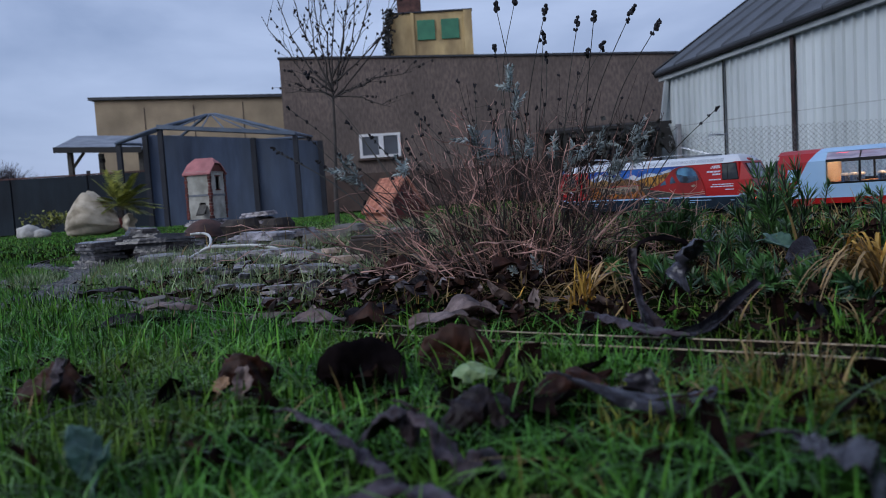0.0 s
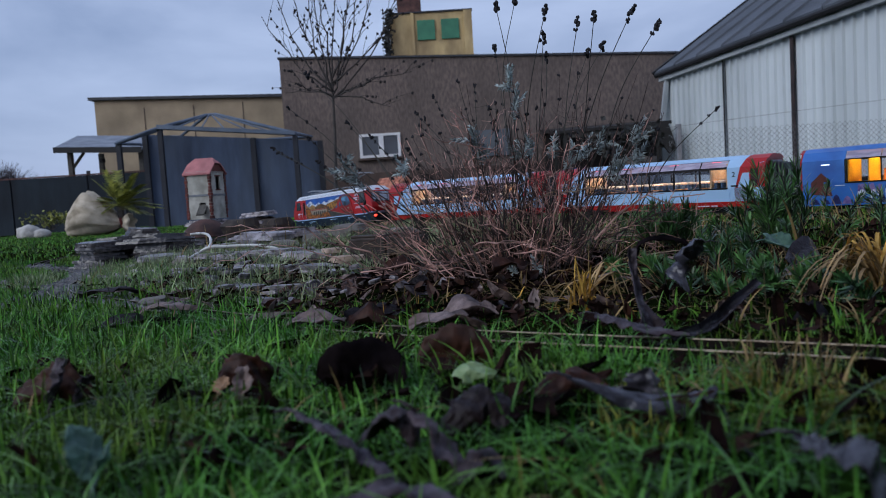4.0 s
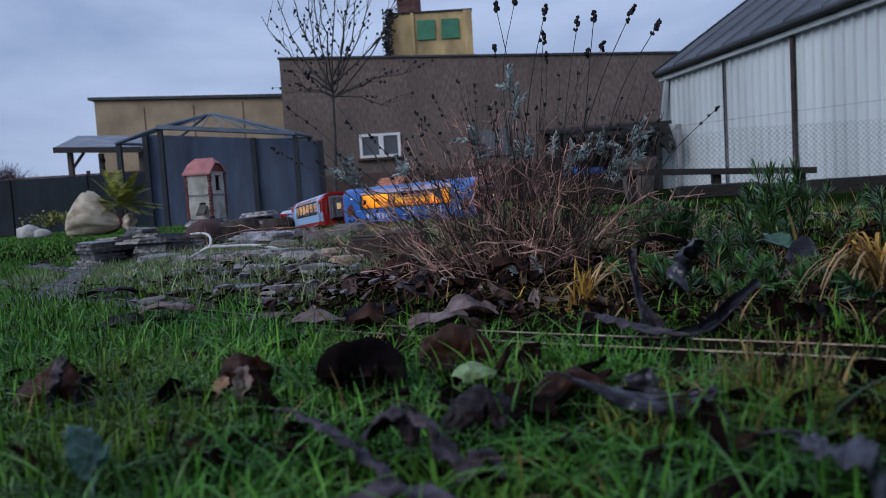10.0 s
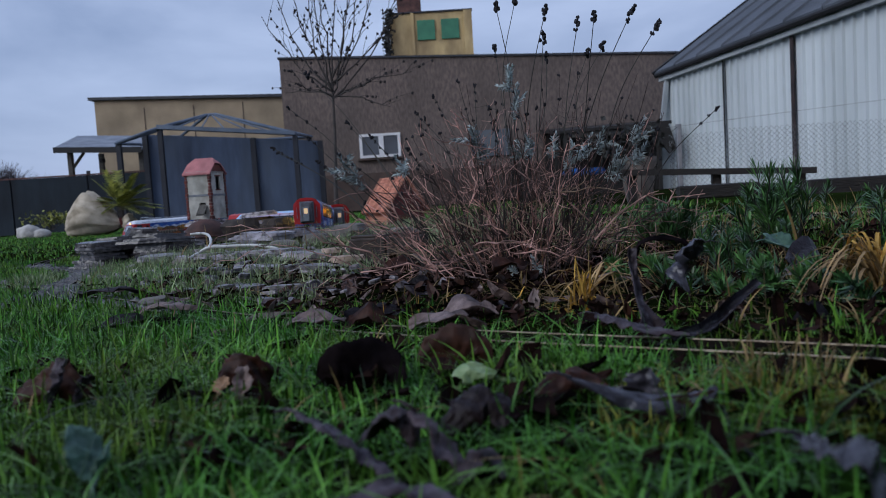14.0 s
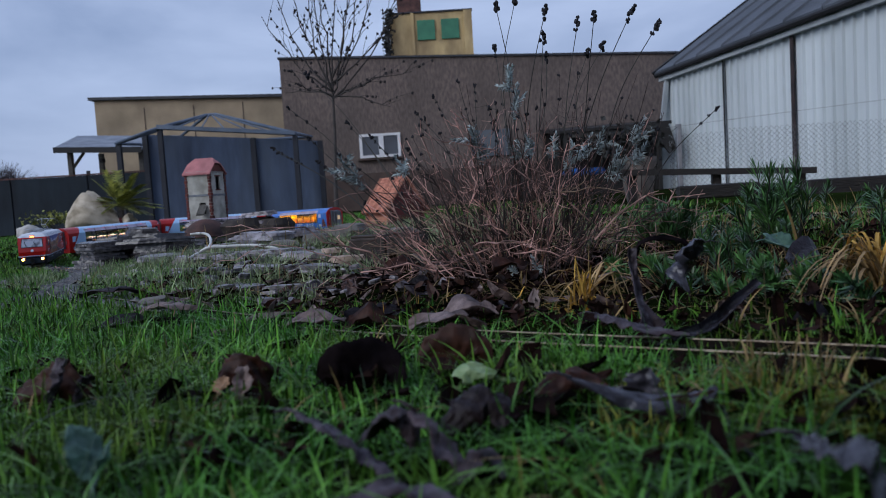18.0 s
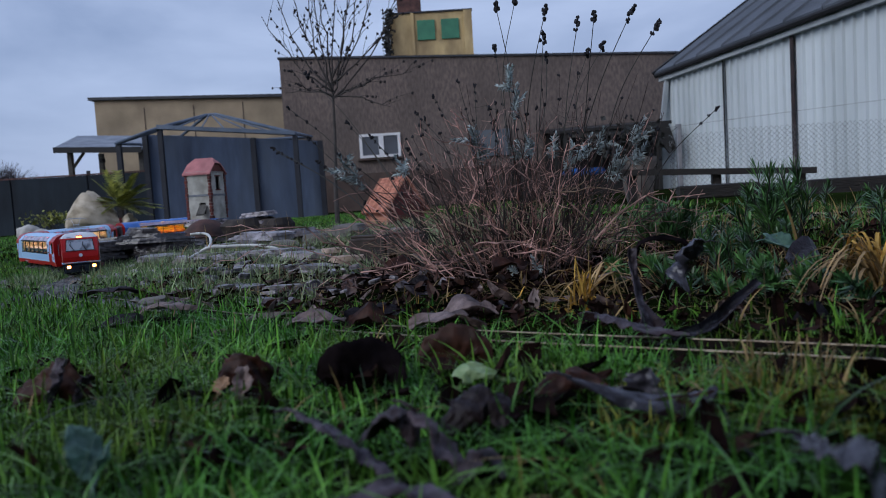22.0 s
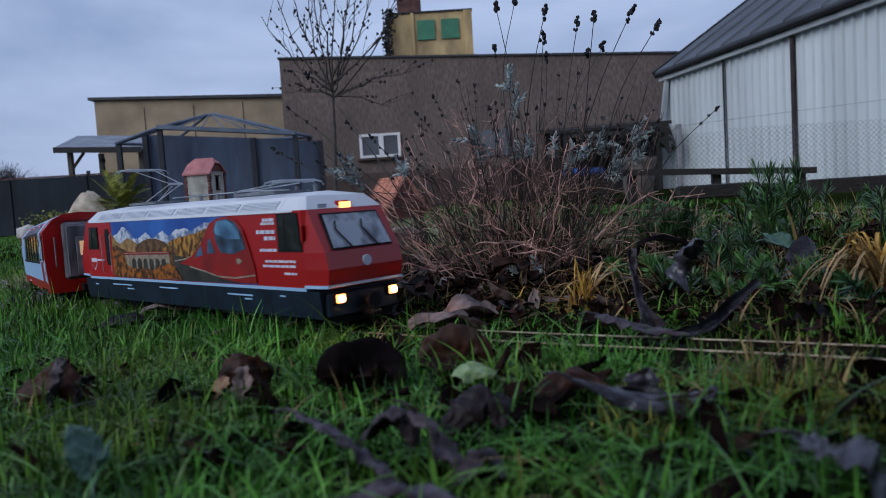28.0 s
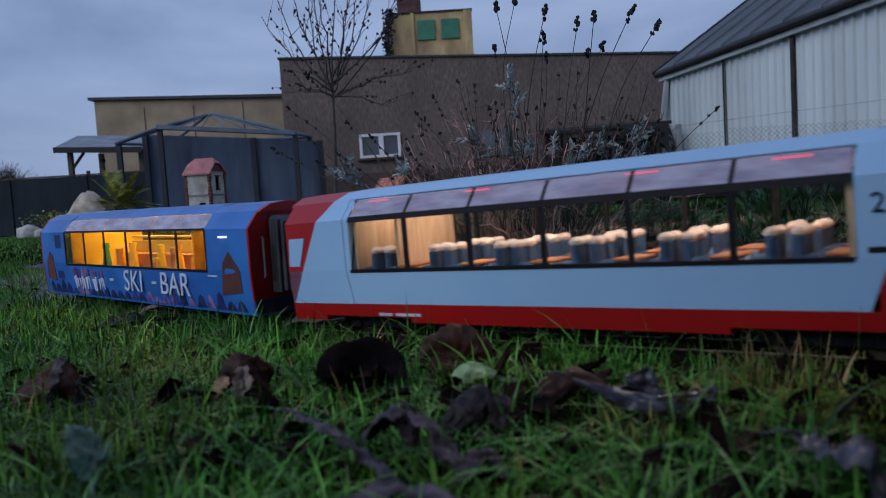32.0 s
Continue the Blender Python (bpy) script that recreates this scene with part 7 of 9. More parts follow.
ROCKS = [((-0.400, 2.750, 0.012), (0.052, 0.06, 0.030), 5), ((-0.315, 2.550, -0.029), (0.085, 0.06, 0.045), 6), ((-0.435, 2.500, -0.023), (0.05, 0.05, 0.03), 7), ((-0.521, 2.400, -0.023), (0.06, 0.05, 0.03), 8), ((-0.125, 2.300, -0.026), (0.055, 0.05, 0.035), 9), ((-0.535, 1.350, -0.008), (0.04, 0.03, 0.012), 11), ((-0.813, 2.300, -0.028), (0.05, 0.04, 0.022), 12)]
for c, s, sd in ROCKS:
    sh = Shape()
    rock(sh, (0, 0, 0), s, sd, 0.75)
    o = solid("field_stone", sh, M_STONE, "rounded grey-brown stone on the garden mound", "stone", "field stones", smooth=False)
    o.location = (c[0], c[1], max(gz(c[0], c[1]) + s[2] * 0.45, c[2] - s[2] * 0.3))
    put(o, *o.location, 0, 0, sd * 40)
    if o.location.z > gz(c[0], c[1]) + s[2] * 0.9:
        sh2 = Shape()
        hh = (o.location.z - gz(c[0], c[1])) / 2
        rock(sh2, (0, 0, 0), (s[0] * 1.05, s[1] * 1.05, hh * 1.3), sd + 40, 0.75)
        o2 = solid("field_stone", sh2, M_STONE, "grey-brown stone bedded under another stone", "stone", "field stones")
        o2.location = (c[0] + 0.01, c[1] + 0.02, gz(c[0], c[1]) + hh * 0.8)

# paler stones and two dark blocks at the foot of the bush
for c, s, sd, rz, mt, lab in (((-0.292, 1.98), (0.040, 0.030, 0.026), 61, 10, M_TANSTONE, "rounded tan stone on the garden mound"), ((-0.218, 1.68), (0.044, 0.028, 0.026), 62, -14, M_TANSTONE, "tilted buff stone leaning on a dark block"), ((-0.400, 2.06), (0.034, 0.028, 0.016), 63, 40, M_STONE, "small rounded grey-brown stone"), ((-0.700, 2.30), (0.040, 0.030, 0.014), 64, 70, M_PALESTONE, "small flat pale stone"), ((-0.470, 1.74), (0.046, 0.026, 0.012), 65, 15, M_PALESTONE, "small flat pale stone")):
    sh = Shape()
    rock(sh, (0, 0, 0), s, sd, 0.7)
    o = solid("field_stone", sh, mt, lab, "stone", "field stones")
    put(o, c[0], c[1], gz(*c) + s[2] * 0.55, 0, 0, rz)
for x, y, rz, h in ((-0.176, 1.770, -6, 0.072), (-0.084, 1.745, -10, 0.066)):
    sh = Shape().box((0, 0, h / 2 - 0.01), (0.092, 0.060, h), bev=0.005).box((0, 0, h - 0.008), (0.084, 0.052, 0.006), bev=0.002)
    put(solid("concrete_block", sh, M_STONEDARK, "dark weathered concrete block at the foot of the bush", "concrete block", "concrete blocks"), x, y, gz(x, y), 0, 0, rz)
for c, s, sd in (((-1.03, 3.86, 0.048), (0.120, 0.09, 0.098), 71), ((-0.88, 3.88, 0.046), (0.100, 0.09, 0.092), 72)):
    sh = Shape()
    rock(sh, (0, 0, 0), s, sd, 0.6)
    put(solid("field_stone", sh, M_STONEDARK, "dark earthy boulder propping the flat slab", "stone", "field stones"), *c, 0, 0, 15)
slab = new("slate_slab", slab_mesh(171, 0.25, 0.13, 0.026, M_PALESTONE, 3))
put(slab, -0.605, 2.62, 0.044, 3, 2, 6)
tagged(slab, "flat pale grey slab lying across darker slates", "slate slab", "slate slabs")

e = thing("timber_edging", "weathered grey-brown timber edging beside the track", "edging")
for a, b, w, h in (((-0.420, 2.950, 0.038), (-0.171, 2.700, 0.049), 0.05, 0.07), ((-0.162, 2.500, -0.011), (0.029, 2.300, -0.002), 0.045, 0.06), ((-0.301, 2.700, -0.016), (-0.189, 2.600, -0.008), 0.05, 0.06)):
    a, b = Vector(a), Vector(b)
    m = (a + b) / 2
    d = b - a
    part("beam", Shape().box((m.x, m.y, m.z - h / 2), (d.length, w, h), rz=math.atan2(d.y, d.x), bev=0.006), M_SLEEPER, e)
    for q in (a, b):
        g0 = gz(q.x, q.y) - 0.02
        part("peg", Shape().box((q.x, q.y + 0.01, (m.z - h + g0) / 2), (0.03, 0.03, max(m.z - h - g0, 0.02))), M_SLEEPER, e)

# slate chips of many sizes strewn over the mound
mound = thing("slate_chip_bed", "bed of broken wet slate chips between the tracks", "slate chips")
chip_meshes = [slab_mesh(300 + k, 0.044 * (0.35 + 0.0030 * k * k + 0.02 * k), 0.024 * (0.45 + 0.003 * k * k + 0.02 * k), 0.004 + 0.0004 * k, M_SLATE, 2 + k % 2) for k in range(20)]
rnd = random.Random(77)
line_pts = np.array([on_line(s)[:2] for s in np.arange(3, 16.6, 0.05)])


def off_line(x, y):
    return float(np.min(np.hypot(line_pts[:, 0] - x, line_pts[:, 1] - y)))


def in_loop(x, y):
    """Inside the bend, on the mound's side of the front stretch."""
    return 0.6546 * x + 0.756 * y > 0.70 and y < 4.6 and x > -1.9 and off_line(x, y) > 0.075


placed = 0
while placed < 298:
    u = rnd.random()
    y = 1.15 + 2.2 * u ** 1.3
    x = rnd.uniform(-1.05, 0.12) - 0.32 * (y - 1.1)
    if not in_loop(x, y):
        continue
    o = new("slate_chip", rnd.choice(chip_meshes[:16]))
    o.parent = mound
    o.matrix_basis = pose(x, y, gz(x, y) + rnd.uniform(-0.004, 0.020), rnd.gauss(0, 26 if placed % 4 == 0 else 7), rnd.gauss(0, 26 if placed % 4 == 0 else 7), rnd.uniform(0, 360))
    placed += 1
# gravel round the far bend of the line
gr = Shape()
for _ in range(2600):
    s = rnd.uniform(10.0, 12.6) if rnd.random() < 0.85 else rnd.uniform(12.6, 13.2)
    p = on_line(s)
    a = rnd.uniform(0, math.tau)
    r = rnd.gauss(0, 0.055)
    x, y = p.x + r * math.cos(a) * 1.2, p.y + r * math.sin(a)
    q = rnd.uniform(0.004, 0.011)
    z = gz(x, y) + q * 0.3
    t3 = rnd.uniform(0, 3)
    gr.add([(x + q * math.cos(t3), y + q * math.sin(t3), z), (x + q * math.cos(t3 + 2.1), y + q * math.sin(t3 + 2.1), z), (x + q * math.cos(t3 + 4.2), y + q * math.sin(t3 + 4.2), z), (x, y, z + q * 0.7), (x, y, z - q)], [(0, 1, 3), (1, 2, 3), (2, 0, 3), (1, 0, 4), (2, 1, 4), (0, 2, 4)])
tagged(new("ballast", gr.mesh("ballast", M_BALLAST)), "loose slate ballast along the railway", "ballast", kind="stuff")

# white cable lying in a loop
cab = [(-0.784, 2.250, -0.014), (-0.772, 2.300, -0.002), (-0.735, 2.300, 0.014), (-0.685, 2.300, 0.014), (-0.613, 2.300, 0.013), (-0.555, 2.280, 0.008), (-0.510, 2.250, -0.001), (-0.473, 2.200, -0.008)]
loop = [(-0.745, 2.320, 0.011), (-0.749, 2.360, 0.024), (-0.768, 2.420, 0.040), (-0.793, 2.460, 0.052), (-0.833, 2.500, 0.054), (-0.860, 2.500, 0.052)]
cb = thing("white_cable", "loose white cable looped over the slates", "cable")
part("cable_run", Shape().tube(glide(np.array(cab) + (0, 0, 0.028), 6), 0.0048, 8), M_HOSE, cb, smooth=True)
part("cable_loop", Shape().tube(glide(np.array(loop) + (0, 0, 0.028), 6), 0.0046, 8), M_HOSE, cb, smooth=True)


# ---- leaves ----
def leaf_mesh(seed, L, W, curl, fold, mat, wave=0.12):
    """One dead leaf: a pointed blade with a midrib, curled along its length and folded across, of real thickness."""
    rnd = random.Random(seed)
    nu, nv = 13, 7
    ph = rnd.uniform(0, 6)
    top, n = [], 0
    for i in range(nu):
        u = i / (nu - 1)
        w = W / 2 * (math.sin(math.pi * u ** 0.8) ** 0.72 + 0.015) * (1 + 0.22 * noise.noise((u * 7, ph, 1.0)))
        ang = curl * (u - 0.5)
        cx = L * math.sin(ang) / curl if abs(curl) > 1e-3 else L * (u - 0.5)
        cz = L * (math.cos(ang) - math.cos(curl / 2)) / curl if abs(curl) > 1e-3 else 0
        for j in range(nv):
            v = (j / (nv - 1) - 0.5) * 2
            y = w * v * math.cos(fold * abs(v))
            z = cz + w * abs(v) * math.sin(fold * abs(v)) + wave * W * 2.2 * noise.noise((u * 2.6 + ph, v * 1.5, seed * 0.37)) + wave * W * 1.0 * abs(v) * noise.noise((u * 6.5 + ph, v * 2.5, seed * 0.77)) - (0.0015 if j == nv // 2 else 0)
            top.append(Vector((cx, y, z)))
    vs = top + [p - Vector((0, 0, 0.0012)) for p in top]
    fs = []
    n = nu * nv
    for i in range(nu - 1):
        for j in range(nv - 1):
            a = i * nv + j
            fs += [(a, a + nv, a + nv + 1, a + 1), (n + a, n + a + 1, n + a + nv + 1, n + a + nv)]
    for i in range(nu - 1):
        a, b = i * nv, i * nv + nv - 1
        fs += [(a, n + a, n + a + nv, a + nv), (b, b + nv, n + b + nv, n + b)]
    sh = Shape().add(vs, fs)
    stem = [Vector((p.x, 0, p.z)) for p in (top[nv // 2], top[nv // 2] + Vector((-L * 0.12, 0, -0.002)), top[nv // 2] + Vector((-L * 0.22, 0.004, -0.006)))]
    sh.tube(stem, 0.0012, 4, 0.0008)
    return sh.mesh("leaf", mat, True)


def leaf(c, L, W, curl, fold, mat, rx, ry, rz, label, seed, lift=0.0):
    curl, fold, rx, ry = curl * 0.6, fold * 0.7, rx * 0.6, ry * 0.6
    o = new("fallen_leaf", leaf_mesh(seed, L * 1.1, W, curl, fold, mat, 0.17))
    put(o, c[0], c[1], c[2] + lift - 0.004, rx, ry, rz)
    return tagged(o, label, "leaf", "fallen leaves")


LEAF_SPOTS = []


def swept_leaf(spine, half, roll, cup, mat, label, seed, twist=0.0, rag=0.24):
    """A dead leaf swept along its bent midrib: half is its half-width along the way, roll turns it about the midrib, cup curls its edges up."""
    rnd = random.Random(seed)
    pts = [Vector(p) for p in glide(np.array(spine), 9)]
    n, nv = len(pts), 11
    top, low = [], []
    xs = np.linspace(0, 1, len(half))
    ph = rnd.uniform(0, 9)
    for i, p in enumerate(pts):
        u = i / (n - 1)
        t = (pts[min(i + 1, n - 1)] - pts[max(i - 1, 0)]).normalized()
        side = t.cross(Vector((0, 0, 1)))
        side = side.normalized() if side.length > 0.05 else Vector((1, 0, 0))
        side.rotate(Matrix.Rotation(radians(roll + twist * (u - 0.5)), 3, t))
        up = side.cross(t).normalized()
        w = float(np.interp(u, xs, half)) * 1.12
        for j in range(nv):
            v = 2 * j / (nv - 1) - 1
            c = cup if abs(cup) > 0.05 else 0.05
            wv = w * (1 + (rag * 1.8 * noise.noise((u * 7 + ph, 5.0 * (v > 0), seed * 0.3)) + rag * 1.4 * noise.noise((u * 22 + ph, 5.0 * (v > 0), 7.0))) * abs(v))
            q = p + side * (wv * math.sin(v * c) / c) + up * (wv * (1 - math.cos(v * c)) / c)
            q += up * w * (0.42 * noise.noise((u * 3.4 + ph, v * 1.3, seed * 0.7)) + 0.22 * noise.noise((u * 9 + ph, v * 3, 2.0)) + 0.12 * noise.noise((u * 21 + ph, v * 7, 4.0)) - (0.06 if j == nv // 2 else 0) + 0.03 * math.sin(u * 34 + abs(v) * 6))
            top.append(q)
            low.append(q - up * 0.0009)
    m = n * nv
    fs = []
    for i in range(n - 1):
        for j in range(nv - 1):
            a = i * nv + j
            fs += [(a, a + nv, a + nv + 1, a + 1), (m + a, m + a + 1, m + a + nv + 1, m + a + nv)]
        a, b = i * nv, i * nv + nv - 1
        fs += [(a, m + a, m + a + nv, a + nv), (b, b + nv, m + b + nv, m + b)]
    t0 = (pts[0] - pts[1]).normalized()
    sh = Shape().add(top + low, fs).tube([pts[0] - t0 * 0.003, pts[0] + t0 * 0.008, pts[0] + t0 * 0.016 + Vector((0, 0, -0.004))], 0.0012, 4, 0.0008)
    LEAF_SPOTS.extend((p.x, p.y, float(np.interp(i / (n - 1), xs, half))) for i, p in enumerate(pts) if i % 3 == 0)
    o = new("fallen_leaf", sh.mesh("leaf", mat, True))
    return tagged(o, label, "leaf", "fallen leaves")


DK = "large dark wet dead leaf curled in the grass"
PU = "purplish grey wet dead leaf half sunk in the grass"
RS = "russet curled dead leaf in the grass"
# black dome-shaped leaf and the russet one behind it
swept_leaf([(-0.104, 0.575, 0.013), (-0.091, 0.580, 0.021), (-0.072, 0.584, 0.023), (-0.051, 0.580, 0.019), (-0.038, 0.575, 0.008)], [0.006, 0.017, 0.0205, 0.017, 0.005], 78, -0.55, M_BLACKLEAF, "black wet dead leaf arched over the grass", 1, 0, 0.10)
swept_leaf([(-0.026, 0.640, 0.006), (-0.012, 0.640, 0.017), (0.009, 0.640, 0.021), (0.026, 0.640, 0.016), (0.036, 0.640, 0.004)], [0.006, 0.015, 0.018, 0.014, 0.004], 78, -0.5, M_DEADRED, "dark russet dead leaf arched over the grass", 2, 0, 0.12)
# boat-shaped leaf with a pale wet rim over its dark hollow
swept_leaf([(0.074, 0.458, 0.035), (0.090, 0.455, 0.029), (0.107, 0.452, 0.023), (0.125, 0.449, 0.020), (0.143, 0.449, 0.018), (0.158, 0.452, 0.019), (0.168, 0.456, 0.023)], [0.0015, 0.0035, 0.0065, 0.0085, 0.0085, 0.006, 0.0015], 24, -0.7, M_BLUEDEAD, "dark boat-shaped wet leaf, its blue-grey sheen put into the colour", 5, 0, 0.08)
swept_leaf([(0.108, 0.452, 0.013), (0.124, 0.449, 0.009), (0.146, 0.449, 0.008), (0.167, 0.454, 0.012)], [0.004, 0.010, 0.012, 0.008], 84, 0.3, M_DEADRED, "dark red-brown hollow of a curled leaf", 105, 0, 0.08)
swept_leaf([(0.122, 0.474, 0.010), (0.127, 0.474, 0.022), (0.131, 0.474, 0.033)], [0.015, 0.012, 0.0015], 80, 0.3, M_BLUEDEAD, "blue-grey leaf point standing in the grass", 6)
swept_leaf([(0.060, 0.500, 0.010), (0.076, 0.512, 0.016), (0.094, 0.516, 0.018), (0.108, 0.506, 0.012)], [0.0035, 0.0088, 0.0097, 0.0035], 40, -0.5, M_DEADRED, RS, 29)
# russet curled leaf with a pale rim and a grey middle
swept_leaf([(-0.193, 0.590, 0.006), (-0.184, 0.588, 0.020), (-0.168, 0.586, 0.026), (-0.154, 0.588, 0.018), (-0.150, 0.590, 0.002)], [0.004, 0.010, 0.012, 0.010, 0.004], 76, -0.7, M_DEADRED, "russet curled dead leaf with a pale rim in the grass", 7)
swept_leaf([(-0.165, 0.566, 0.004), (-0.165, 0.570, 0.016), (-0.166, 0.578, 0.028)], [0.0045, 0.0085, 0.0040], 0, 0.9, M_PINKLEAF, "faded grey-pink leaf lying in the grass", 107)
swept_leaf([(-0.190, 0.574, 0.004), (-0.184, 0.576, 0.014), (-0.180, 0.580, 0.020)], [0.005, 0.007, 0.003], 20, 0.5, M_TANLEAF, "tan dead leaf scrap in the grass", 117)
# leaves at the lawn's edge
swept_leaf([(-0.366, 0.600, 0.002), (-0.346, 0.600, 0.016), (-0.328, 0.600, 0.020), (-0.304, 0.604, 0.008)], [0.006, 0.014, 0.016, 0.006], 66, -0.5, M_DEADRED, RS, 9)
swept_leaf([(-0.324, 0.582, 0.008), (-0.318, 0.584, 0.026), (-0.313, 0.588, 0.041)], [0.008, 0.0105, 0.007], 4, 0.6, M_DEADPURPLE, PU, 8)
swept_leaf([(-0.300, 0.576, 0.006), (-0.297, 0.580, 0.018), (-0.290, 0.586, 0.026)], [0.0063, 0.0116, 0.0053], -30, 0.8, M_DEAD, DK, 108)
swept_leaf([(-0.202, 0.394, 0.010), (-0.207, 0.400, 0.021), (-0.213, 0.404, 0.032), (-0.217, 0.406, 0.038)], [0.0037, 0.0112, 0.0098, 0.0015], 8, 0.5, M_BLUELEAF, "blue-green upright leaf in the grass", 10, 10, 0.12)
swept_leaf([(-0.199, 0.394, 0.010), (-0.196, 0.398, 0.020), (-0.192, 0.402, 0.029)], [0.0037, 0.0084, 0.0019], -20, 0.5, M_BLUELEAF, "blue-green upright leaf in the grass", 110, 10, 0.12)
# purplish leaves sunk in the grass
swept_leaf([(-0.087, 0.402, 0.038), (-0.072, 0.396, 0.034), (-0.057, 0.390, 0.026), (-0.043, 0.384, 0.016), (-0.028, 0.372, 0.006)], [0.0035, 0.0075, 0.0098, 0.0105, 0.0062], -20, -0.9, M_DEADPURPLE, PU, 11, 0, 0.10)
swept_leaf([(-0.056, 0.335, 0.014), (-0.036, 0.340, 0.018), (-0.014, 0.340, 0.015), (0.002, 0.335, 0.010)], [0.0035, 0.0097, 0.0106, 0.0044], -6, -0.7, M_DEADPURPLE, PU, 15)
swept_leaf([(-0.054, 0.424, 0.014), (-0.040, 0.424, 0.027), (-0.026, 0.422, 0.028), (-0.021, 0.414, 0.010)], [0.0046, 0.0119, 0.0119, 0.0046], -30, -0.8, M_DEADPURPLE, PU, 12, 0, 0.10)
swept_leaf([(-0.023, 0.410, 0.034), (-0.012, 0.404, 0.027), (-0.002, 0.398, 0.015), (0.008, 0.390, 0.002)], [0.0045, 0.0115, 0.0126, 0.0055], -26, -0.8, M_DEADPURPLE, PU, 13, 0, 0.10)
swept_leaf([(-0.006, 0.440, 0.010), (0.008, 0.444, 0.023), (0.022, 0.444, 0.026), (0.031, 0.436, 0.012)], [0.0048, 0.0115, 0.0124, 0.0048], 40, -0.7, M_DEAD, DK, 14)
swept_leaf([(-0.004, 0.378, 0.002), (0.006, 0.384, 0.014), (0.016, 0.386, 0.017), (0.027, 0.378, 0.004)], [0.0054, 0.0125, 0.0125, 0.0045], -20, -0.8, M_DEADPURPLE, PU, 114)
swept_leaf([(0.158, 0.332, 0.034), (0.168, 0.326, 0.033), (0.180, 0.318, 0.027), (0.196, 0.308, 0.014)], [0.0048, 0.0185, 0.0258, 0.0201], -14, -0.5, M_BLUEDEAD, "large black wet leaf, its bluish sheen put into the colour", 16, 0, 0.08)
# curled leaves standing in the bed by the track
swept_leaf([(0.192, 0.690, 0.014), (0.187, 0.698, 0.036), (0.183, 0.704, 0.066), (0.183, 0.708, 0.093)], [0.0150, 0.0085, 0.0050, 0.0040], 10, 0.9, M_DEADPURPLE, "dark grey curled leaf standing on its stem", 32, 0, 0.10)
swept_leaf([(0.216, 0.826, 0.070), (0.221, 0.822, 0.089), (0.246, 0.820, 0.095), (0.274, 0.820, 0.088), (0.281, 0.822, 0.070)], [0.004, 0.0055, 0.0065, 0.0065, 0.004], 12, -0.9, M_BLACKLEAF, "black arched leaf rib over the bed", 31, 0, 0.06)
swept_leaf([(0.286, 0.800, 0.086), (0.272, 0.798, 0.082), (0.258, 0.796, 0.070), (0.258, 0.792, 0.054), (0.265, 0.790, 0.034)], [0.006, 0.0155, 0.0185, 0.0120, 0.0019], 46, -0.6, M_BLUEDEAD, "grey-blue drooping dead leaf in the bed", 30, 0, 0.08)
swept_leaf([(0.141, 0.690, 0.034), (0.164, 0.684, 0.028), (0.190, 0.674, 0.021), (0.222, 0.664, 0.014)], [0.0087, 0.0146, 0.0137, 0.0041], -8, -0.5, M_DEADPURPLE, "grey wet leaf lying beside the rail", 33)
swept_leaf([(0.206, 0.664, 0.012), (0.238, 0.672, 0.016), (0.266, 0.680, 0.034), (0.296, 0.684, 0.056)], [0.0071, 0.0090, 0.0095, 0.0064], 50, 1.9, M_BLUEDEAD, "dark grey rolled dead leaf propped in the bed", 35, 0, 0.05)
swept_leaf([(-0.002, 0.552, 0.006), (0.008, 0.553, 0.017), (0.020, 0.555, 0.020), (0.036, 0.556, 0.014), (0.055, 0.556, 0.007)], [0.0050, 0.0085, 0.0070, 0.0040, 0.0008], 40, -0.5, M_PALE, "fresh pale green leaf lying in the grass", 3, 0, 0.05)
leaf((0.027, 0.900, 0.010), 0.078, 0.045, 1.8, 0.3, M_PINKLEAF, 20, 0, -6, "faded pinkish brown leaf arched beside the rail", 17)
leaf((-0.001, 0.860, 0.006), 0.090, 0.042, 1.2, 0.4, M_PINKLEAF, 10, 0, -14, "faded pinkish brown leaf arched beside the rail", 18)
leaf((-0.172, 0.950, 0.002), 0.080, 0.034, 1.0, 0.3, M_PINKLEAF, 14, 0, 12, "faded grey-pink leaf lying beside the rail", 19)
leaf((-0.096, 0.980, 0.008), 0.080, 0.036, -0.8, 0.4, M_DEAD, 10, 0, 16, DK, 20)
leaf((-0.103, 0.930, -0.004), 0.060, 0.050, 1.6, 0.4, M_DEADRED, 20, 0, 10, RS, 21)
leaf((-0.039, 1.150, 0.003), 0.090, 0.045, 1.5, 0.6, M_DEAD, 20, 25, -55, DK, 22)
leaf((-0.108, 1.300, 0.013), 0.090, 0.040, 1.0, 0.5, M_DEAD, 12, 8, 12, DK, 23)
leaf((-0.070, 1.350, 0.021), 0.11, 0.05, 1.4, 0.5, M_DEADRED, 20, 0, 14, RS, 24)
leaf((-0.251, 1.300, -0.003), 0.10, 0.05, 1.0, 0.5, M_DEAD, 14, 0, -20, DK, 25)
leaf((-0.276, 0.950, -0.008), 0.085, 0.020, 0.6, 0.7, M_PINKLEAF, 10, 0, 40, "faded narrow curled leaf in the grass", 26)
leaf((-0.451, 1.050, -0.001), 0.125, 0.034, 0.3, 0.5, M_DEAD, 0, 0, -3, "dark strip of wet bark in the grass", 27)
leaf((0.075, 0.920, 0.009), 0.05, 0.026, 1.0, 0.4, M_DEAD, 40, 40, 80, DK, 28)
leaf((0.509, 1.000, 0.028), 0.10, 0.06, 1.0, 0.5, M_DEAD, 20, 10, 30, DK, 36)
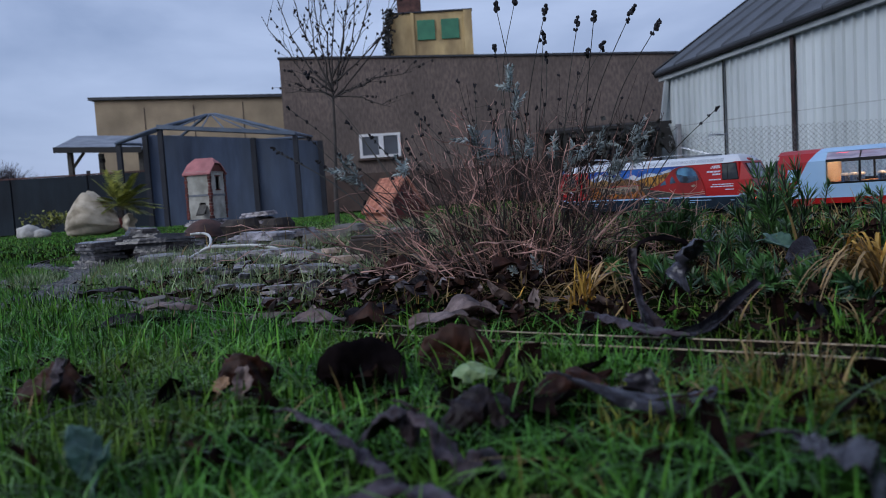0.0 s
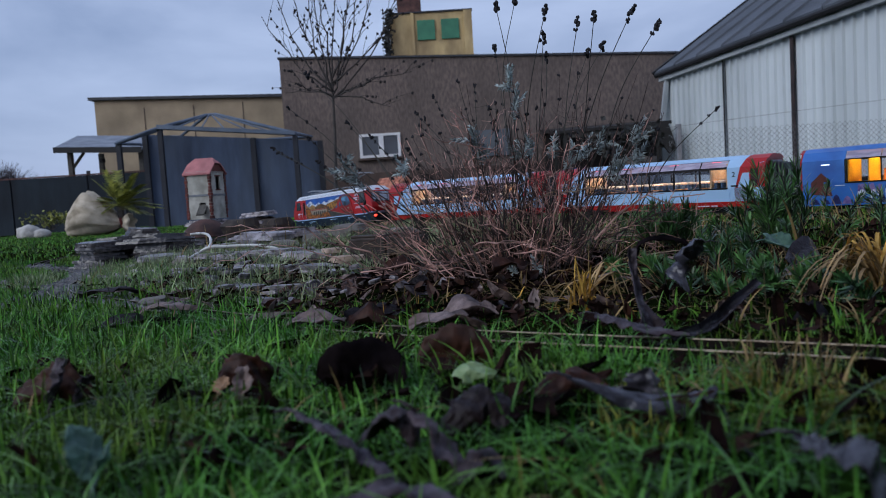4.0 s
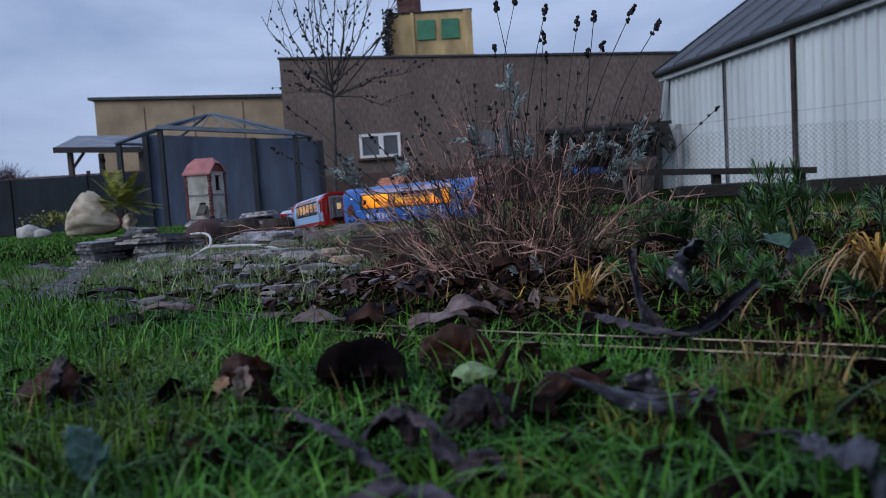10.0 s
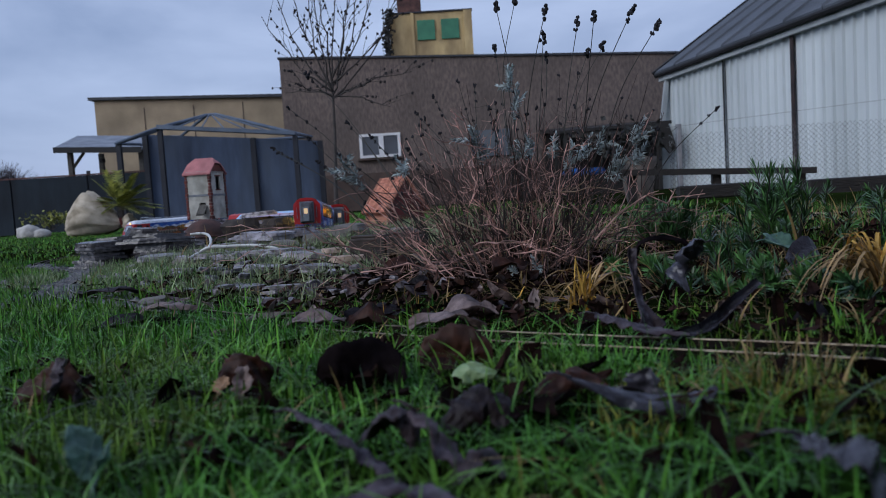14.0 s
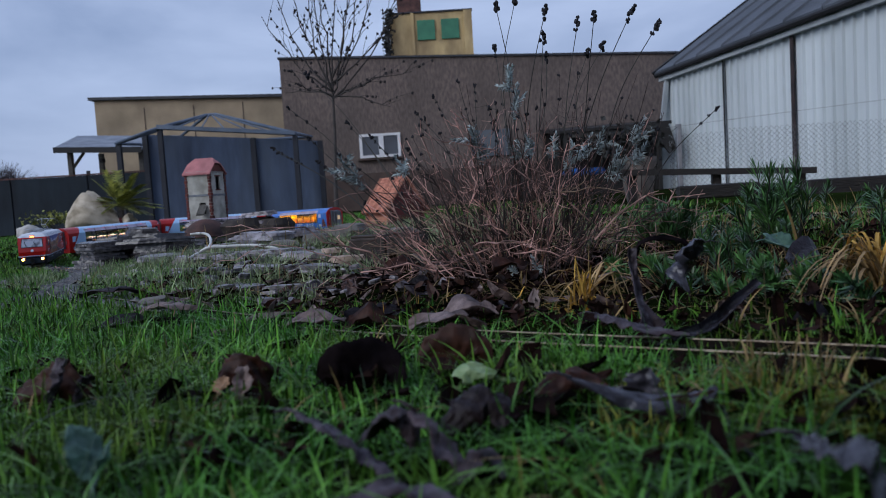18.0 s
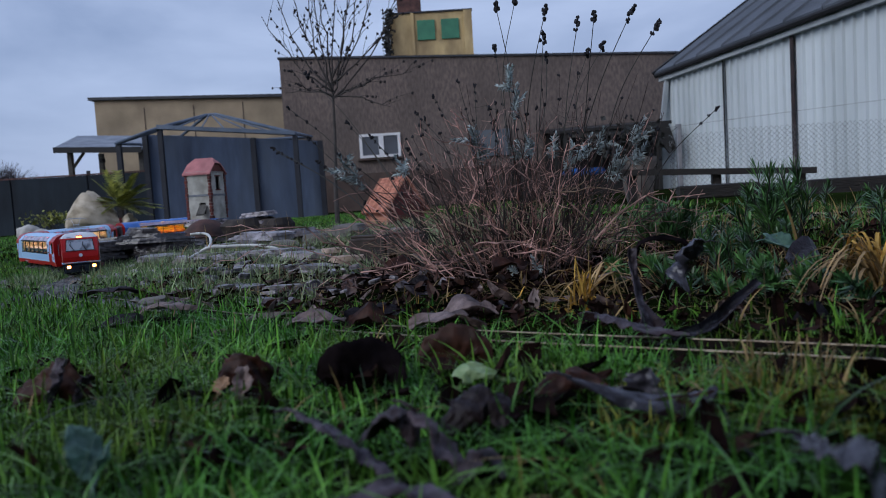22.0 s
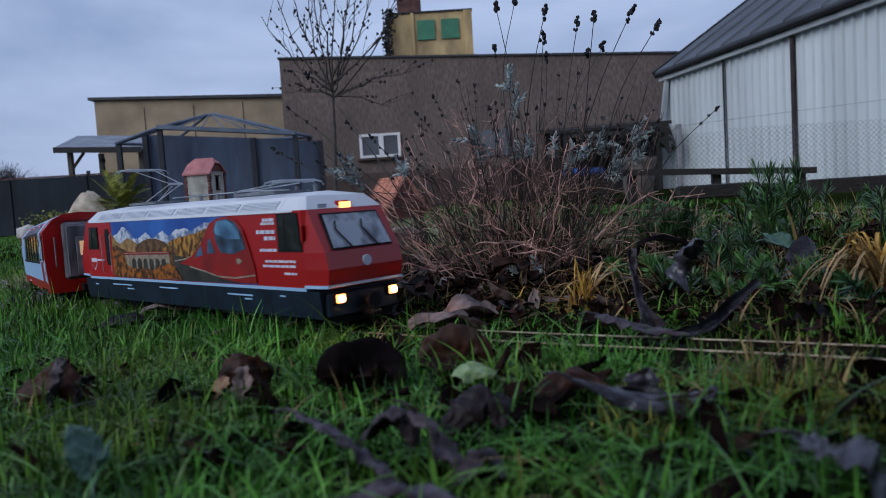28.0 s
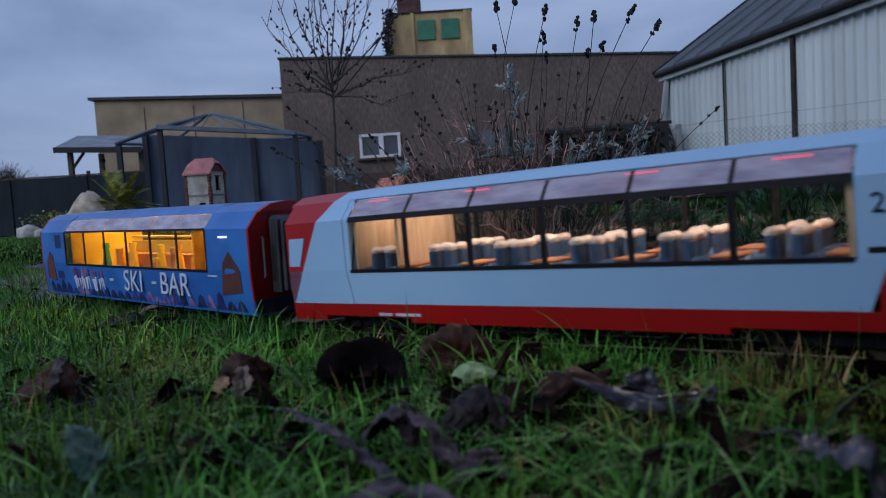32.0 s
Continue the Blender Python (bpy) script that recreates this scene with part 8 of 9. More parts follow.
leaf((0.509, 1.100, 0.058), 0.055, 0.046, 0.8, 0.3, M_BLUELEAF, 60, 20, 20, "dull green broad leaf in the bed", 37)
leaf((0.102, 1.100, 0.044), 0.07, 0.05, 1.2, 0.4, M_DEADRED, 30, 10, 40, RS, 38)
leaf((0.371, 0.700, -0.001), 0.07, 0.05, 1.0, 0.5, M_DEAD, 20, 10, -30, DK, 39)
leaf((0.087, 1.200, 0.017), 0.06, 0.03, 1.0, 0.5, M_DEADRED, 30, 10, 140, RS, 40)
leaf((0.287, 0.660, -0.004), 0.035, 0.02, 1.6, 0.7, M_PINKLEAF, 60, 50, 80, "small faded curled leaf by the rail", 41)
leaf((-0.439, 1.150, 0.006), 0.09, 0.035, 0.6, 0.3, M_PINKLEAF, 6, 0, -6, "faded grey-pink leaf lying beside the rail", 42)
leaf((-0.674, 1.450, 0.009), 0.12, 0.04, 0.6, 0.3, M_DEAD, 6, 0, -6, DK, 43)
leaf((-0.255, 1.050, -0.003), 0.10, 0.02, 0.5, 0.7, M_PINKLEAF, 10, 0, 40, "faded narrow curled leaf in the grass", 44)


def litter(name, n, centre, spread, mat, seed, label, size=0.03):
    """Many small curled leaves lying loose."""
    r = random.Random(seed)
    sh = Shape()
    k = 0
    while k < n:
        x, y = r.gauss(centre[0], spread[0]), r.gauss(centre[1], spread[1])
        if 0.6546 * x + 0.756 * y < 0.66 or off_line(x, y) < 0.035:
            continue
        k += 1
        m = Matrix.Translation((x, y, gz(x, y) + r.uniform(0.003, 0.02))) @ Euler((r.gauss(0, 0.5), r.gauss(0, 0.5), r.uniform(0, 6.28))).to_matrix().to_4x4()
        L, W, c = size * r.uniform(0.6, 1.5), size * r.uniform(0.35, 0.7), r.uniform(-0.4, 0.6)
        vs = []
        for i, u in enumerate((-0.5, -0.2, 0.15, 0.5)):
            w = (0.05, 0.5, 0.42, 0.04)[i] * W
            for v in (-1, 0, 1):
                vs.append(m @ Vector((u * L, v * w * r.uniform(0.85, 1.15), c * L * (u * u) + abs(v) * W * 0.25 * r.uniform(0.2, 1.2))))
        sh.add(vs, [(i * 3 + j, i * 3 + 3 + j, i * 3 + 4 + j, i * 3 + 1 + j) for i in range(3) for j in range(2)])
    tagged(new(name, sh.mesh(name, mat)), label, "leaf litter", kind="stuff")


litter("leaf_litter", 1100, (0.14, 1.12), (0.24, 0.20), M_LITTER, 301, "dark wet leaf litter under the lavender", 0.018)
litter("leaf_litter", 420, (0.75, 1.10), (0.34, 0.26), M_LITTER, 302, "dark wet leaf litter in the planted bed", 0.026)
litter("leaf_litter", 260, (-0.45, 1.55), (0.40, 0.40), M_LITTER, 303, "dark wet leaf litter among the slates", 0.026)
def lawn_litter(n, seed):
    """Dark leaf scraps sunk in the lawn before the rails."""
    r = random.Random(seed)
    sh = Shape()
    for _ in range(n):
        x, y = r.uniform(-0.5, 0.5), r.uniform(0.3, 0.8)
        # more scraps to the right, added to imitate the shade on the lawn there
        if 0.6546 * x + 0.756 * y > 0.55 or r.random() > 0.35 + 1.4 * max(x, 0):
            continue
        m = Matrix.Translation((x, y, gz(x, y) + r.uniform(0.003, 0.014))) @ Euler((r.gauss(0, 0.5), r.gauss(0, 0.5), r.uniform(0, 6.28))).to_matrix().to_4x4()
        L, W, c = r.uniform(0.018, 0.045), r.uniform(0.012, 0.025), r.uniform(-0.4, 0.6)
        vs = []
        for i, u in enumerate((-0.5, -0.2, 0.15, 0.5)):
            w = (0.05, 0.5, 0.42, 0.04)[i] * W
            for v in (-1, 0, 1):
                vs.append(m @ Vector((u * L, v * w, c * L * (u * u) + abs(v) * W * 0.25 * r.uniform(0.2, 1.2))))
        sh.add(vs, [(i * 3 + j, i * 3 + 3 + j, i * 3 + 4 + j, i * 3 + 1 + j) for i in range(3) for j in range(2)])
    tagged(new("leaf_litter", sh.mesh("leaf_litter", M_LITTER)), "dark leaf scraps sunk in the wet lawn", "leaf litter", kind="stuff")


lawn_litter(420, 306)
litter("leaf_litter", 200, (0.55, 0.62), (0.16, 0.10), M_LITTER, 307, "dark wet leaf litter beside the rails", 0.030)
litter("russet_litter", 130, (0.0, 1.15), (0.30, 0.22), M_DEADRED, 304, "russet leaf litter among slates and stems", 0.032)
litter("faded_litter", 40, (0.1, 1.02), (0.30, 0.12), M_PINKLEAF, 308, "faded grey-pink leaf litter under the lavender", 0.020)
litter("faded_litter", 80, (-0.25, 1.25), (0.28, 0.22), M_PINKLEAF, 305, "faded grey-pink leaf litter among the slates", 0.034)


# ---- lavender bush ----
M_BRANCH = material("dark_woody_branch", (0.085, 0.058, 0.055), (0.03, 0.02, 0.02), scale=30, rough=0.85)
M_DRYSTEM = material("pale_straw", (0.42, 0.31, 0.22), (0.24, 0.16, 0.11), scale=30, rough=0.8)


def seed_knob(r, hd, c, ax, big):
    """One dark whorl of dry calyces."""
    for _ in range(4):
        q = c + Vector((r.gauss(0, 0.0020), r.gauss(0, 0.0020), r.gauss(0, 0.0018))) * big
        rock(hd, q, (0.0026 * big, 0.0026 * big, 0.0036 * big), r.randrange(999))


def lavender():
    t = thing("lavender_bush", "dry lavender bush with dark seed heads on thin stalks", "lavender")
    r = random.Random(41)
    bx, by = 0.135, 1.25
    base = Vector((bx, by, gz(bx, by) - 0.005))
    part("woody_base", Shape().tube([base, base + Vector((0.01, 0, 0.03)), base + Vector((0.0, 0.01, 0.06))], 0.022, 8, 0.010), M_BRANCH, t)

    def crown_top(x):
        return 0.275 * max(0.15, 1 - abs((x - 0.16) / 0.37) ** 3.2)

    # crooked stems fanning out from the base, forked into fine twigs
    for k in range(138):
        x = r.gauss(0.12, 0.155)
        if not -0.24 < x < 0.40:
            continue
        z = base.z + crown_top(x) * r.uniform(0.35, 1.0) ** 0.8
        tip = Vector((x, by + r.gauss(0, 0.085), z))
        foot = Vector((bx + (x - bx) * r.uniform(0.05, 0.42) + r.gauss(0, 0.03), by + r.gauss(0, 0.05), 0))
        foot.z = gz(foot.x, foot.y) - 0.002
        pts = crooked(r, foot, tip, 9, 0.034, r.uniform(-0.14, 0.05))
        thick = r.choice((0.0008, 0.0009, 0.0011, 0.0014, 0.0020))
        sh = Shape().tube(pts, thick, 5, thick * 0.4)
        twiggy(r, sh, pts, thick, r.randrange(5, 11), 0.055)
        part("stem", sh, M_STEM if r.random() < 0.56 else M_BRANCH, t)
    # stems that have fallen over and lie criss-cross, low in the bush
    for k in range(40):
        a = Vector((bx + r.gauss(-0.04, 0.12), by - 0.03 + r.gauss(0, 0.08), base.z + r.uniform(0.012, 0.10)))
        an = r.choice((0, math.pi)) + r.gauss(0, 0.5)
        b = a + Vector((math.cos(an), 0.6 * math.sin(an), r.gauss(0.10, 0.28))) * r.uniform(0.09, 0.26)
        b.z = max(b.z, gz(b.x, b.y) + 0.006)
        pts = crooked(r, a, b, 8, 0.035, r.uniform(-0.05, 0.18))
        thick = r.uniform(0.0008, 0.0017)
        sh = Shape().tube(pts, thick, 5, thick * 0.5)
        twiggy(r, sh, pts, thick, r.randrange(2, 6), 0.045)
        part("fallen_stem", sh, M_STEM if r.random() < 0.8 else M_DRYSTEM, t, "dry stem fallen over")
    # hair-fine dead twigs filling the middle
    sh = Shape()
    for k in range(300):
        x = r.gauss(bx + 0.01, 0.115)
        p = Vector((x, by + r.gauss(0, 0.07), base.z + crown_top(x) * r.uniform(0.04, 0.75)))
        e = Vector((r.gauss(0, 0.7), r.gauss(0, 0.5), r.gauss(0.45, 0.6))).normalized()
        sh.tube(crooked(r, p, p + e * r.uniform(0.02, 0.075), 3, 0.09), r.uniform(0.0004, 0.0007), 3, 0.0003)
    tagged(part("dead_twig_mass", sh, M_STEM, t, "tangle of thin brown dead twigs"), kind="stuff")
    # fine upright flower stalks, dry and bent
    for k in range(58):
        x = r.uniform(-0.17, 0.40)
        tip = Vector((x, by + r.gauss(0, 0.07), base.z + crown_top(x) * r.uniform(0.85, 1.28)))
        foot = Vector((bx + (x - bx) * r.uniform(0.3, 0.7), by + r.gauss(0, 0.04), base.z + 0.02))
        pts = crooked(r, foot, tip, 7, 0.022, r.uniform(-0.08, 0.04))
        sh = Shape().tube(pts, 0.0010, 4, 0.0006)
        twiggy(r, sh, pts, 0.0011, r.randrange(1, 4), 0.035)
        s = part("dry_stalk", sh, r.choice((M_STALK, M_BRANCH, M_STEM)), t)
        if r.random() < 0.7:
            hd = Shape()
            for w in range(r.choice((1, 2))):
                seed_knob(r, hd, pts[-1 - w], Vector((0, 0, 1)), r.uniform(0.5, 0.75))
            tagged(part("seed_head", hd, M_HEAD, s), kind="stuff")
    # tall stalks with seed heads
    tips = [(0.108, 1.200, 0.459), (0.147, 1.250, 0.479), (0.182, 1.150, 0.437), (0.241, 1.200, 0.428), (0.267, 1.200, 0.434), (0.303, 1.100, 0.417), (0.340, 1.100, 0.393), (0.191, 1.250, 0.419), (0.202, 1.300, 0.394), (0.266, 1.250, 0.386), (0.293, 1.250, 0.396),
            (0.423, 1.100, 0.262), (-0.258, 1.300, 0.328), (-0.217, 1.250, 0.269), (-0.290, 1.300, 0.259), (-0.157, 1.300, 0.297), (-0.112, 1.250, 0.266), (-0.049, 1.200, 0.237), (-0.035, 1.350, 0.311), (-0.029, 1.350, 0.288), (-0.002, 1.400, 0.348), (0.089, 1.200, 0.295), (-0.162, 1.200, 0.235),
            (-0.293, 1.350, 0.254), (-0.239, 1.400, 0.403), (0.073, 1.300, 0.347), (0.116, 1.350, 0.423), (-0.197, 1.200, 0.225)]
    for k, c in enumerate(tips):
        c = Vector(c)
        p0 = base + Vector((max(-0.16, min(0.16, (c.x - bx) * 0.40)) + r.gauss(0, 0.02), r.gauss(0, 0.03), 0.02))
        d = c - p0
        p1 = p0 + Vector((d.x * 0.30 + r.gauss(0, 0.016), d.y * 0.3, d.z * 0.34))
        p2 = p0 + Vector((d.x * 0.62 + r.gauss(0, 0.014), d.y * 0.7, d.z * 0.72))
        way = [Vector(q) for q in glide(np.array([p0, p1, p2, c]), 6)]
        tall = c.z > 0.35
        s = part("stalk", Shape().tube(way, 0.0012, 4, 0.0007), M_STALK, t)
        ax = (way[-1] - way[-3]).normalized()
        hd = Shape()
        big = 0.95 if tall else 0.72
        for w in range(3 if tall else 2):
            seed_knob(r, hd, c - ax * 0.0050 * w * big, ax, big * (0.8 + 0.15 * w))
        # whorls set apart down the stalk
        for w in range(r.choice((1, 2, 2, 3)) if not tall else r.choice((0, 1, 1))):
            q = way[-2 - w] + Vector((r.gauss(0, 0.001), 0, 0))
            seed_knob(r, hd, q, ax, big * r.uniform(0.6, 0.9))
        tagged(part("seed_head", hd, M_HEAD, s), kind="stuff")
    # silvery leaf tufts at the ends of living shoots
    tufts = [(0.136, 1.2, 0.328, 0.06), (0.129, 1.2, 0.356, 0.04), (0.056, 1.2, 0.265, 0.04), (0.067, 1.2, 0.241, 0.04), (0.150, 1.2, 0.245, 0.04), (0.131, 1.2, 0.237, 0.03), (0.196, 1.2, 0.244, 0.04), (0.220, 1.2, 0.221, 0.04), (0.275, 1.2, 0.251, 0.045), (0.301, 1.2, 0.216, 0.045), (0.287, 1.2, 0.196, 0.03),
             (0.340, 1.2, 0.259, 0.04), (0.330, 1.2, 0.225, 0.04), (-0.150, 1.2, 0.216, 0.04), (-0.160, 1.2, 0.232, 0.03), (-0.068, 1.2, 0.222, 0.03), (0.111, 1.17, 0.042, 0.03), (0.144, 1.17, 0.046, 0.03), (0.252, 1.2, 0.239, 0.04)]
    for x, y, z, L in tufts:
        c = Vector((x, y, z))
        foot = c + Vector((-(c.x - bx) * 0.08 + r.gauss(0, 0.006), r.gauss(0, 0.01), -L))
        low = base + Vector(((c.x - bx) * 0.35, 0, 0.01))
        way = crooked(r, low, foot, 6, 0.03) + [c]
        st = part("sprig", Shape().tube(way, 0.0015, 4, 0.0008), M_STALK, t)
        lf = Shape()
        shoots = [(foot, c)] + [(foot.lerp(c, r.uniform(0, 0.5)), c + Vector((r.gauss(0, 0.011), r.gauss(0, 0.012), r.uniform(-0.03, 0.0)))) for _ in range(4)]
        for f, e in shoots:
            ax = (e - f).normalized()
            n = int(14 + 620 * (e - f).length)
            for k in range(n):
                u = (k + r.random()) / n
                p = f.lerp(e, u)
                sd = ax.orthogonal().normalized()
                sd.rotate(Matrix.Rotation(r.uniform(0, math.tau), 3, ax))
                dd = (sd * (1.1 - 0.5 * u) + ax * (0.45 + 0.6 * u)).normalized()
                l = r.uniform(0.006, 0.012)
                w = dd.cross(ax).normalized() * r.uniform(0.0011, 0.0017)
                m = p + dd * l * 0.55 + Vector((0, 0, 0.0006))
                lf.add([p, m + w, p + dd * l + Vector((0, 0, -0.001)), m - w], [(0, 1, 2), (0, 2, 3)])
        part("leaves", lf, M_SILVER, st, "silvery grey-green narrow leaves")


lavender()


# ---- evergreen shoots and sedge in the bed ----
def sprig(sh, p, q, r, size=0.016, n=34, w=0.0016):
    """Narrow leaves in whorls up a shoot from p to q."""
    p, q = Vector(p), Vector(q)
    ax = (q - p).normalized()
    for k in range(n):
        u = k / n
        o = p.lerp(q, 0.15 + 0.85 * u)
        a = r.uniform(0, math.tau)
        s = ax.orthogonal().normalized()
        s.rotate(Matrix.Rotation(a, 3, ax))
        d = (s * (1.0 - 0.5 * u) + ax * (0.55 + 0.7 * u)).normalized()
        L = size * r.uniform(0.75, 1.25) * (1 - 0.25 * u)
        b = d.cross(ax).normalized() * w
        m = o + d * L * 0.5
        sh.add([o, m + b, o + d * L, m - b], [(0, 1, 2), (0, 2, 3)])


def shrub(c, spread, height, n, seed, label, size=0.016):
    r = random.Random(seed)
    t = thing("evergreen_shrub", label, "shrub", "evergreen shrubs")
    b = Vector((c[0], c[1], gz(c[0], c[1]) - 0.01))
    for k in range(int(n * (0.68 if spread < 0.065 and height > 0.09 else 0.32))):
        foot = b + Vector((r.gauss(0, spread * 0.45), r.gauss(0, spread * 0.40), 0))
        foot.z = gz(foot.x, foot.y) - 0.005
        if off_line(foot.x, foot.y) < 0.11:
            continue
        h = height * r.uniform(0.45, 1.05)
        tip = foot + Vector((r.gauss(0, h * 0.28), r.gauss(0, h * 0.22), h))
        mid = foot.lerp(tip, 0.5) + Vector((r.gauss(0, 0.008), r.gauss(0, 0.008), 0.01))
        if off_line(tip.x, tip.y) < 0.09:
            continue
        s = part("shoot", Shape().tube([foot, mid, tip], 0.0018, 4, 0.001), M_STALK, t)
        lf = Shape()
        sprig(lf, foot.lerp(mid, 0.3), mid, r, size, 26)
        sprig(lf, mid, tip, r, size, 30)
        part("leaves", lf, M_ROSE, s)


GR = "low evergreen shrub with narrow green leaves in the bed"
for k, (c, sp, h, n) in enumerate([((0.451, 1.450, 0.101), 0.06, 0.095, 40), ((0.621, 1.350, 0.073), 0.05, 0.15, 34), ((0.480, 1.200, 0.030), 0.07, 0.08, 30), ((0.406, 1.080, 0.019), 0.05, 0.07, 22), ((0.636, 1.250, 0.027), 0.08, 0.07, 14), ((0.298, 0.980, 0.005), 0.04, 0.045, 16), ((0.409, 0.860, -0.007), 0.08, 0.055, 26),
                                   ((0.812, 1.400, 0.081), 0.07, 0.10, 16), ((0.470, 0.860, -0.004), 0.06, 0.06, 16), ((0.397, 1.600, 0.129), 0.10, 0.06, 10), ((0.432, 0.740, -0.019), 0.05, 0.05, 12), ((0.400, 0.950, -0.005), 0.05, 0.05, 14), ((0.316, 0.920, -0.003), 0.05, 0.05, 18), ((0.240, 1.050, 0.040), 0.05, 0.05, 10)]):
    shrub(c, sp, h, n, 500 + k, GR, 0.023 if k > 1 else 0.038)


def sedge(c, n, L, seed, label, mat, spread=0.012, droop=0.5, bias=(0, 0), rise=(0.4, 1.5)):
    r = random.Random(seed)
    t = thing("sedge_tuft", label, "sedge", "sedge tufts")
    b = Vector((c[0], c[1], gz(c[0], c[1]) - 0.005))
    for k in range(n):
        a = r.uniform(0, math.tau)
        el = r.uniform(*rise)
        l = L * r.uniform(0.55, 1.15)
        d = Vector((math.cos(a) * math.cos(el) + bias[0] * r.random(), math.sin(a) * math.cos(el) * 0.7 + bias[1] * r.random(), math.sin(el)))
        p0 = b + Vector((r.gauss(0, spread), r.gauss(0, spread), 0))
        pts = []
        for i in range(8):
            u = i / 7
            pts.append(p0 + d * l * u + Vector((0, 0, -droop * l * math.cos(el * 0.8) * u ** 2.3)))
        side = Vector((-d.y, d.x, 0)).normalized() if abs(d.x) + abs(d.y) > 1e-4 else Vector((1, 0, 0))
        sh = Shape()
        vs = []
        wide = r.uniform(0.5, 1.2)
        for i, p in enumerate(pts):
            w = 0.0021 * min(1.0, L / 0.12) * wide * (1 - (i / 7) ** 2.2) + 0.0002
            p.z = max(p.z, gz(p.x, p.y) + 0.002)
            vs += [p - side * w, p + Vector((0, 0, -w * 0.6)), p + side * w]
        for i in range(7):
            for j in range(2):
                q = i * 3 + j
                sh.f.append((q, q + 1, q + 4, q + 3))
        sh.v = [tuple(v) for v in vs]
        part("blade", sh, mat, t)


def arching(c, n, reach, rise, aim, seed, label, mat):
    """Blades that rise from a tuft, bend over and hang down again."""
    r = random.Random(seed)
    t = thing("sedge_tuft", label, "sedge", "sedge tufts")
    for k in range(n):
        p0 = Vector((c[0] + r.gauss(0, 0.008), c[1] + r.gauss(0, 0.008), c[2]))
        a = aim + r.gauss(0, 0.45)
        l, h, drop = reach * r.uniform(0.45, 1.1), rise * r.uniform(0.5, 1.15), r.uniform(0.2, 1.1)
        side = Vector((-math.sin(a), math.cos(a), 0))
        vs, sh = [], Shape()
        for i in range(10):
            u = i / 9
            p = p0 + Vector((math.cos(a) * l * u, math.sin(a) * l * u, h * (2.6 * u - (2.2 + drop) * u * u)))
            p.z = max(p.z, gz(p.x, p.y) + 0.002)
            w = 0.0019 * (1 - u ** 2.5) + 0.0002
            vs += [p - side * w, p + Vector((0, 0, -w * 0.5)), p + side * w]
        sh.add(vs, [(i * 3 + j, i * 3 + j + 1, i * 3 + j + 4, i * 3 + j + 3) for i in range(9) for j in range(2)])
        part("blade", sh, mat, t)


arching((0.486, 0.810, 0.020), 24, 0.105, 0.085, math.pi * 1.0, 181, "pale straw-coloured sedge blades arching over the bed", M_DRYSEDGE)
arching((0.488, 0.816, 0.020), 20, 0.060, 0.100, math.pi * 0.6, 182, "bright orange upright sedge blades in the bed", M_ORANGE)
arching((0.488, 0.816, 0.020), 14, 0.070, 0.090, 0.2, 183, "bright orange sedge blades in the bed", M_ORANGE)
arching((0.190, 0.930, 0.010), 9, 0.110, 0.085, 0.15, 184, "long pale arching straw blades by the bush", M_DRYSEDGE)
arching((0.190, 0.930, 0.010), 7, 0.085, 0.060, math.pi, 185, "long pale arching straw blades by the bush", M_DRYSEDGE)
sedge((0.173, 0.916, 0.007), 60, 0.095, 71, "small orange-brown sedge tuft beside the bush", M_ORANGE, 0.010, 0.7)
sedge((0.252, 0.516, 0.014), 90, 0.055, 73, "dry straw-coloured grass tuft by the rail", M_DRY, 0.03)
sedge((0.574, 1.200, 0.053), 12, 0.17, 75, "long pale arching straw blades in the bed", M_DRY, 0.03, 0.7, (-0.2, 0))
sedge((-0.648, 2.600, 0.053), 16, 0.16, 76, "thin dry straw blades among the slates", M_DRY, 0.08, 0.25)
sedge((-0.541, 2.300, 0.027), 18, 0.10, 77, "thin dry straw blades among the slates", M_DRY, 0.10, 0.5)
sedge((0.088, 1.018, 0.005), 8, 0.06, 78, "small yellowed blades at the foot of the bush", M_ORANGE, 0.02, 0.6)
sedge((0.453, 1.400, 0.071), 22, 0.12, 79, "dry straw litter in the bed", M_DRY, 0.07, 0.9)
sedge((-0.069, 0.964, -0.000), 14, 0.045, 80, "small yellowed blades at the foot of the bush", M_ORANGE, 0.05, 0.5)


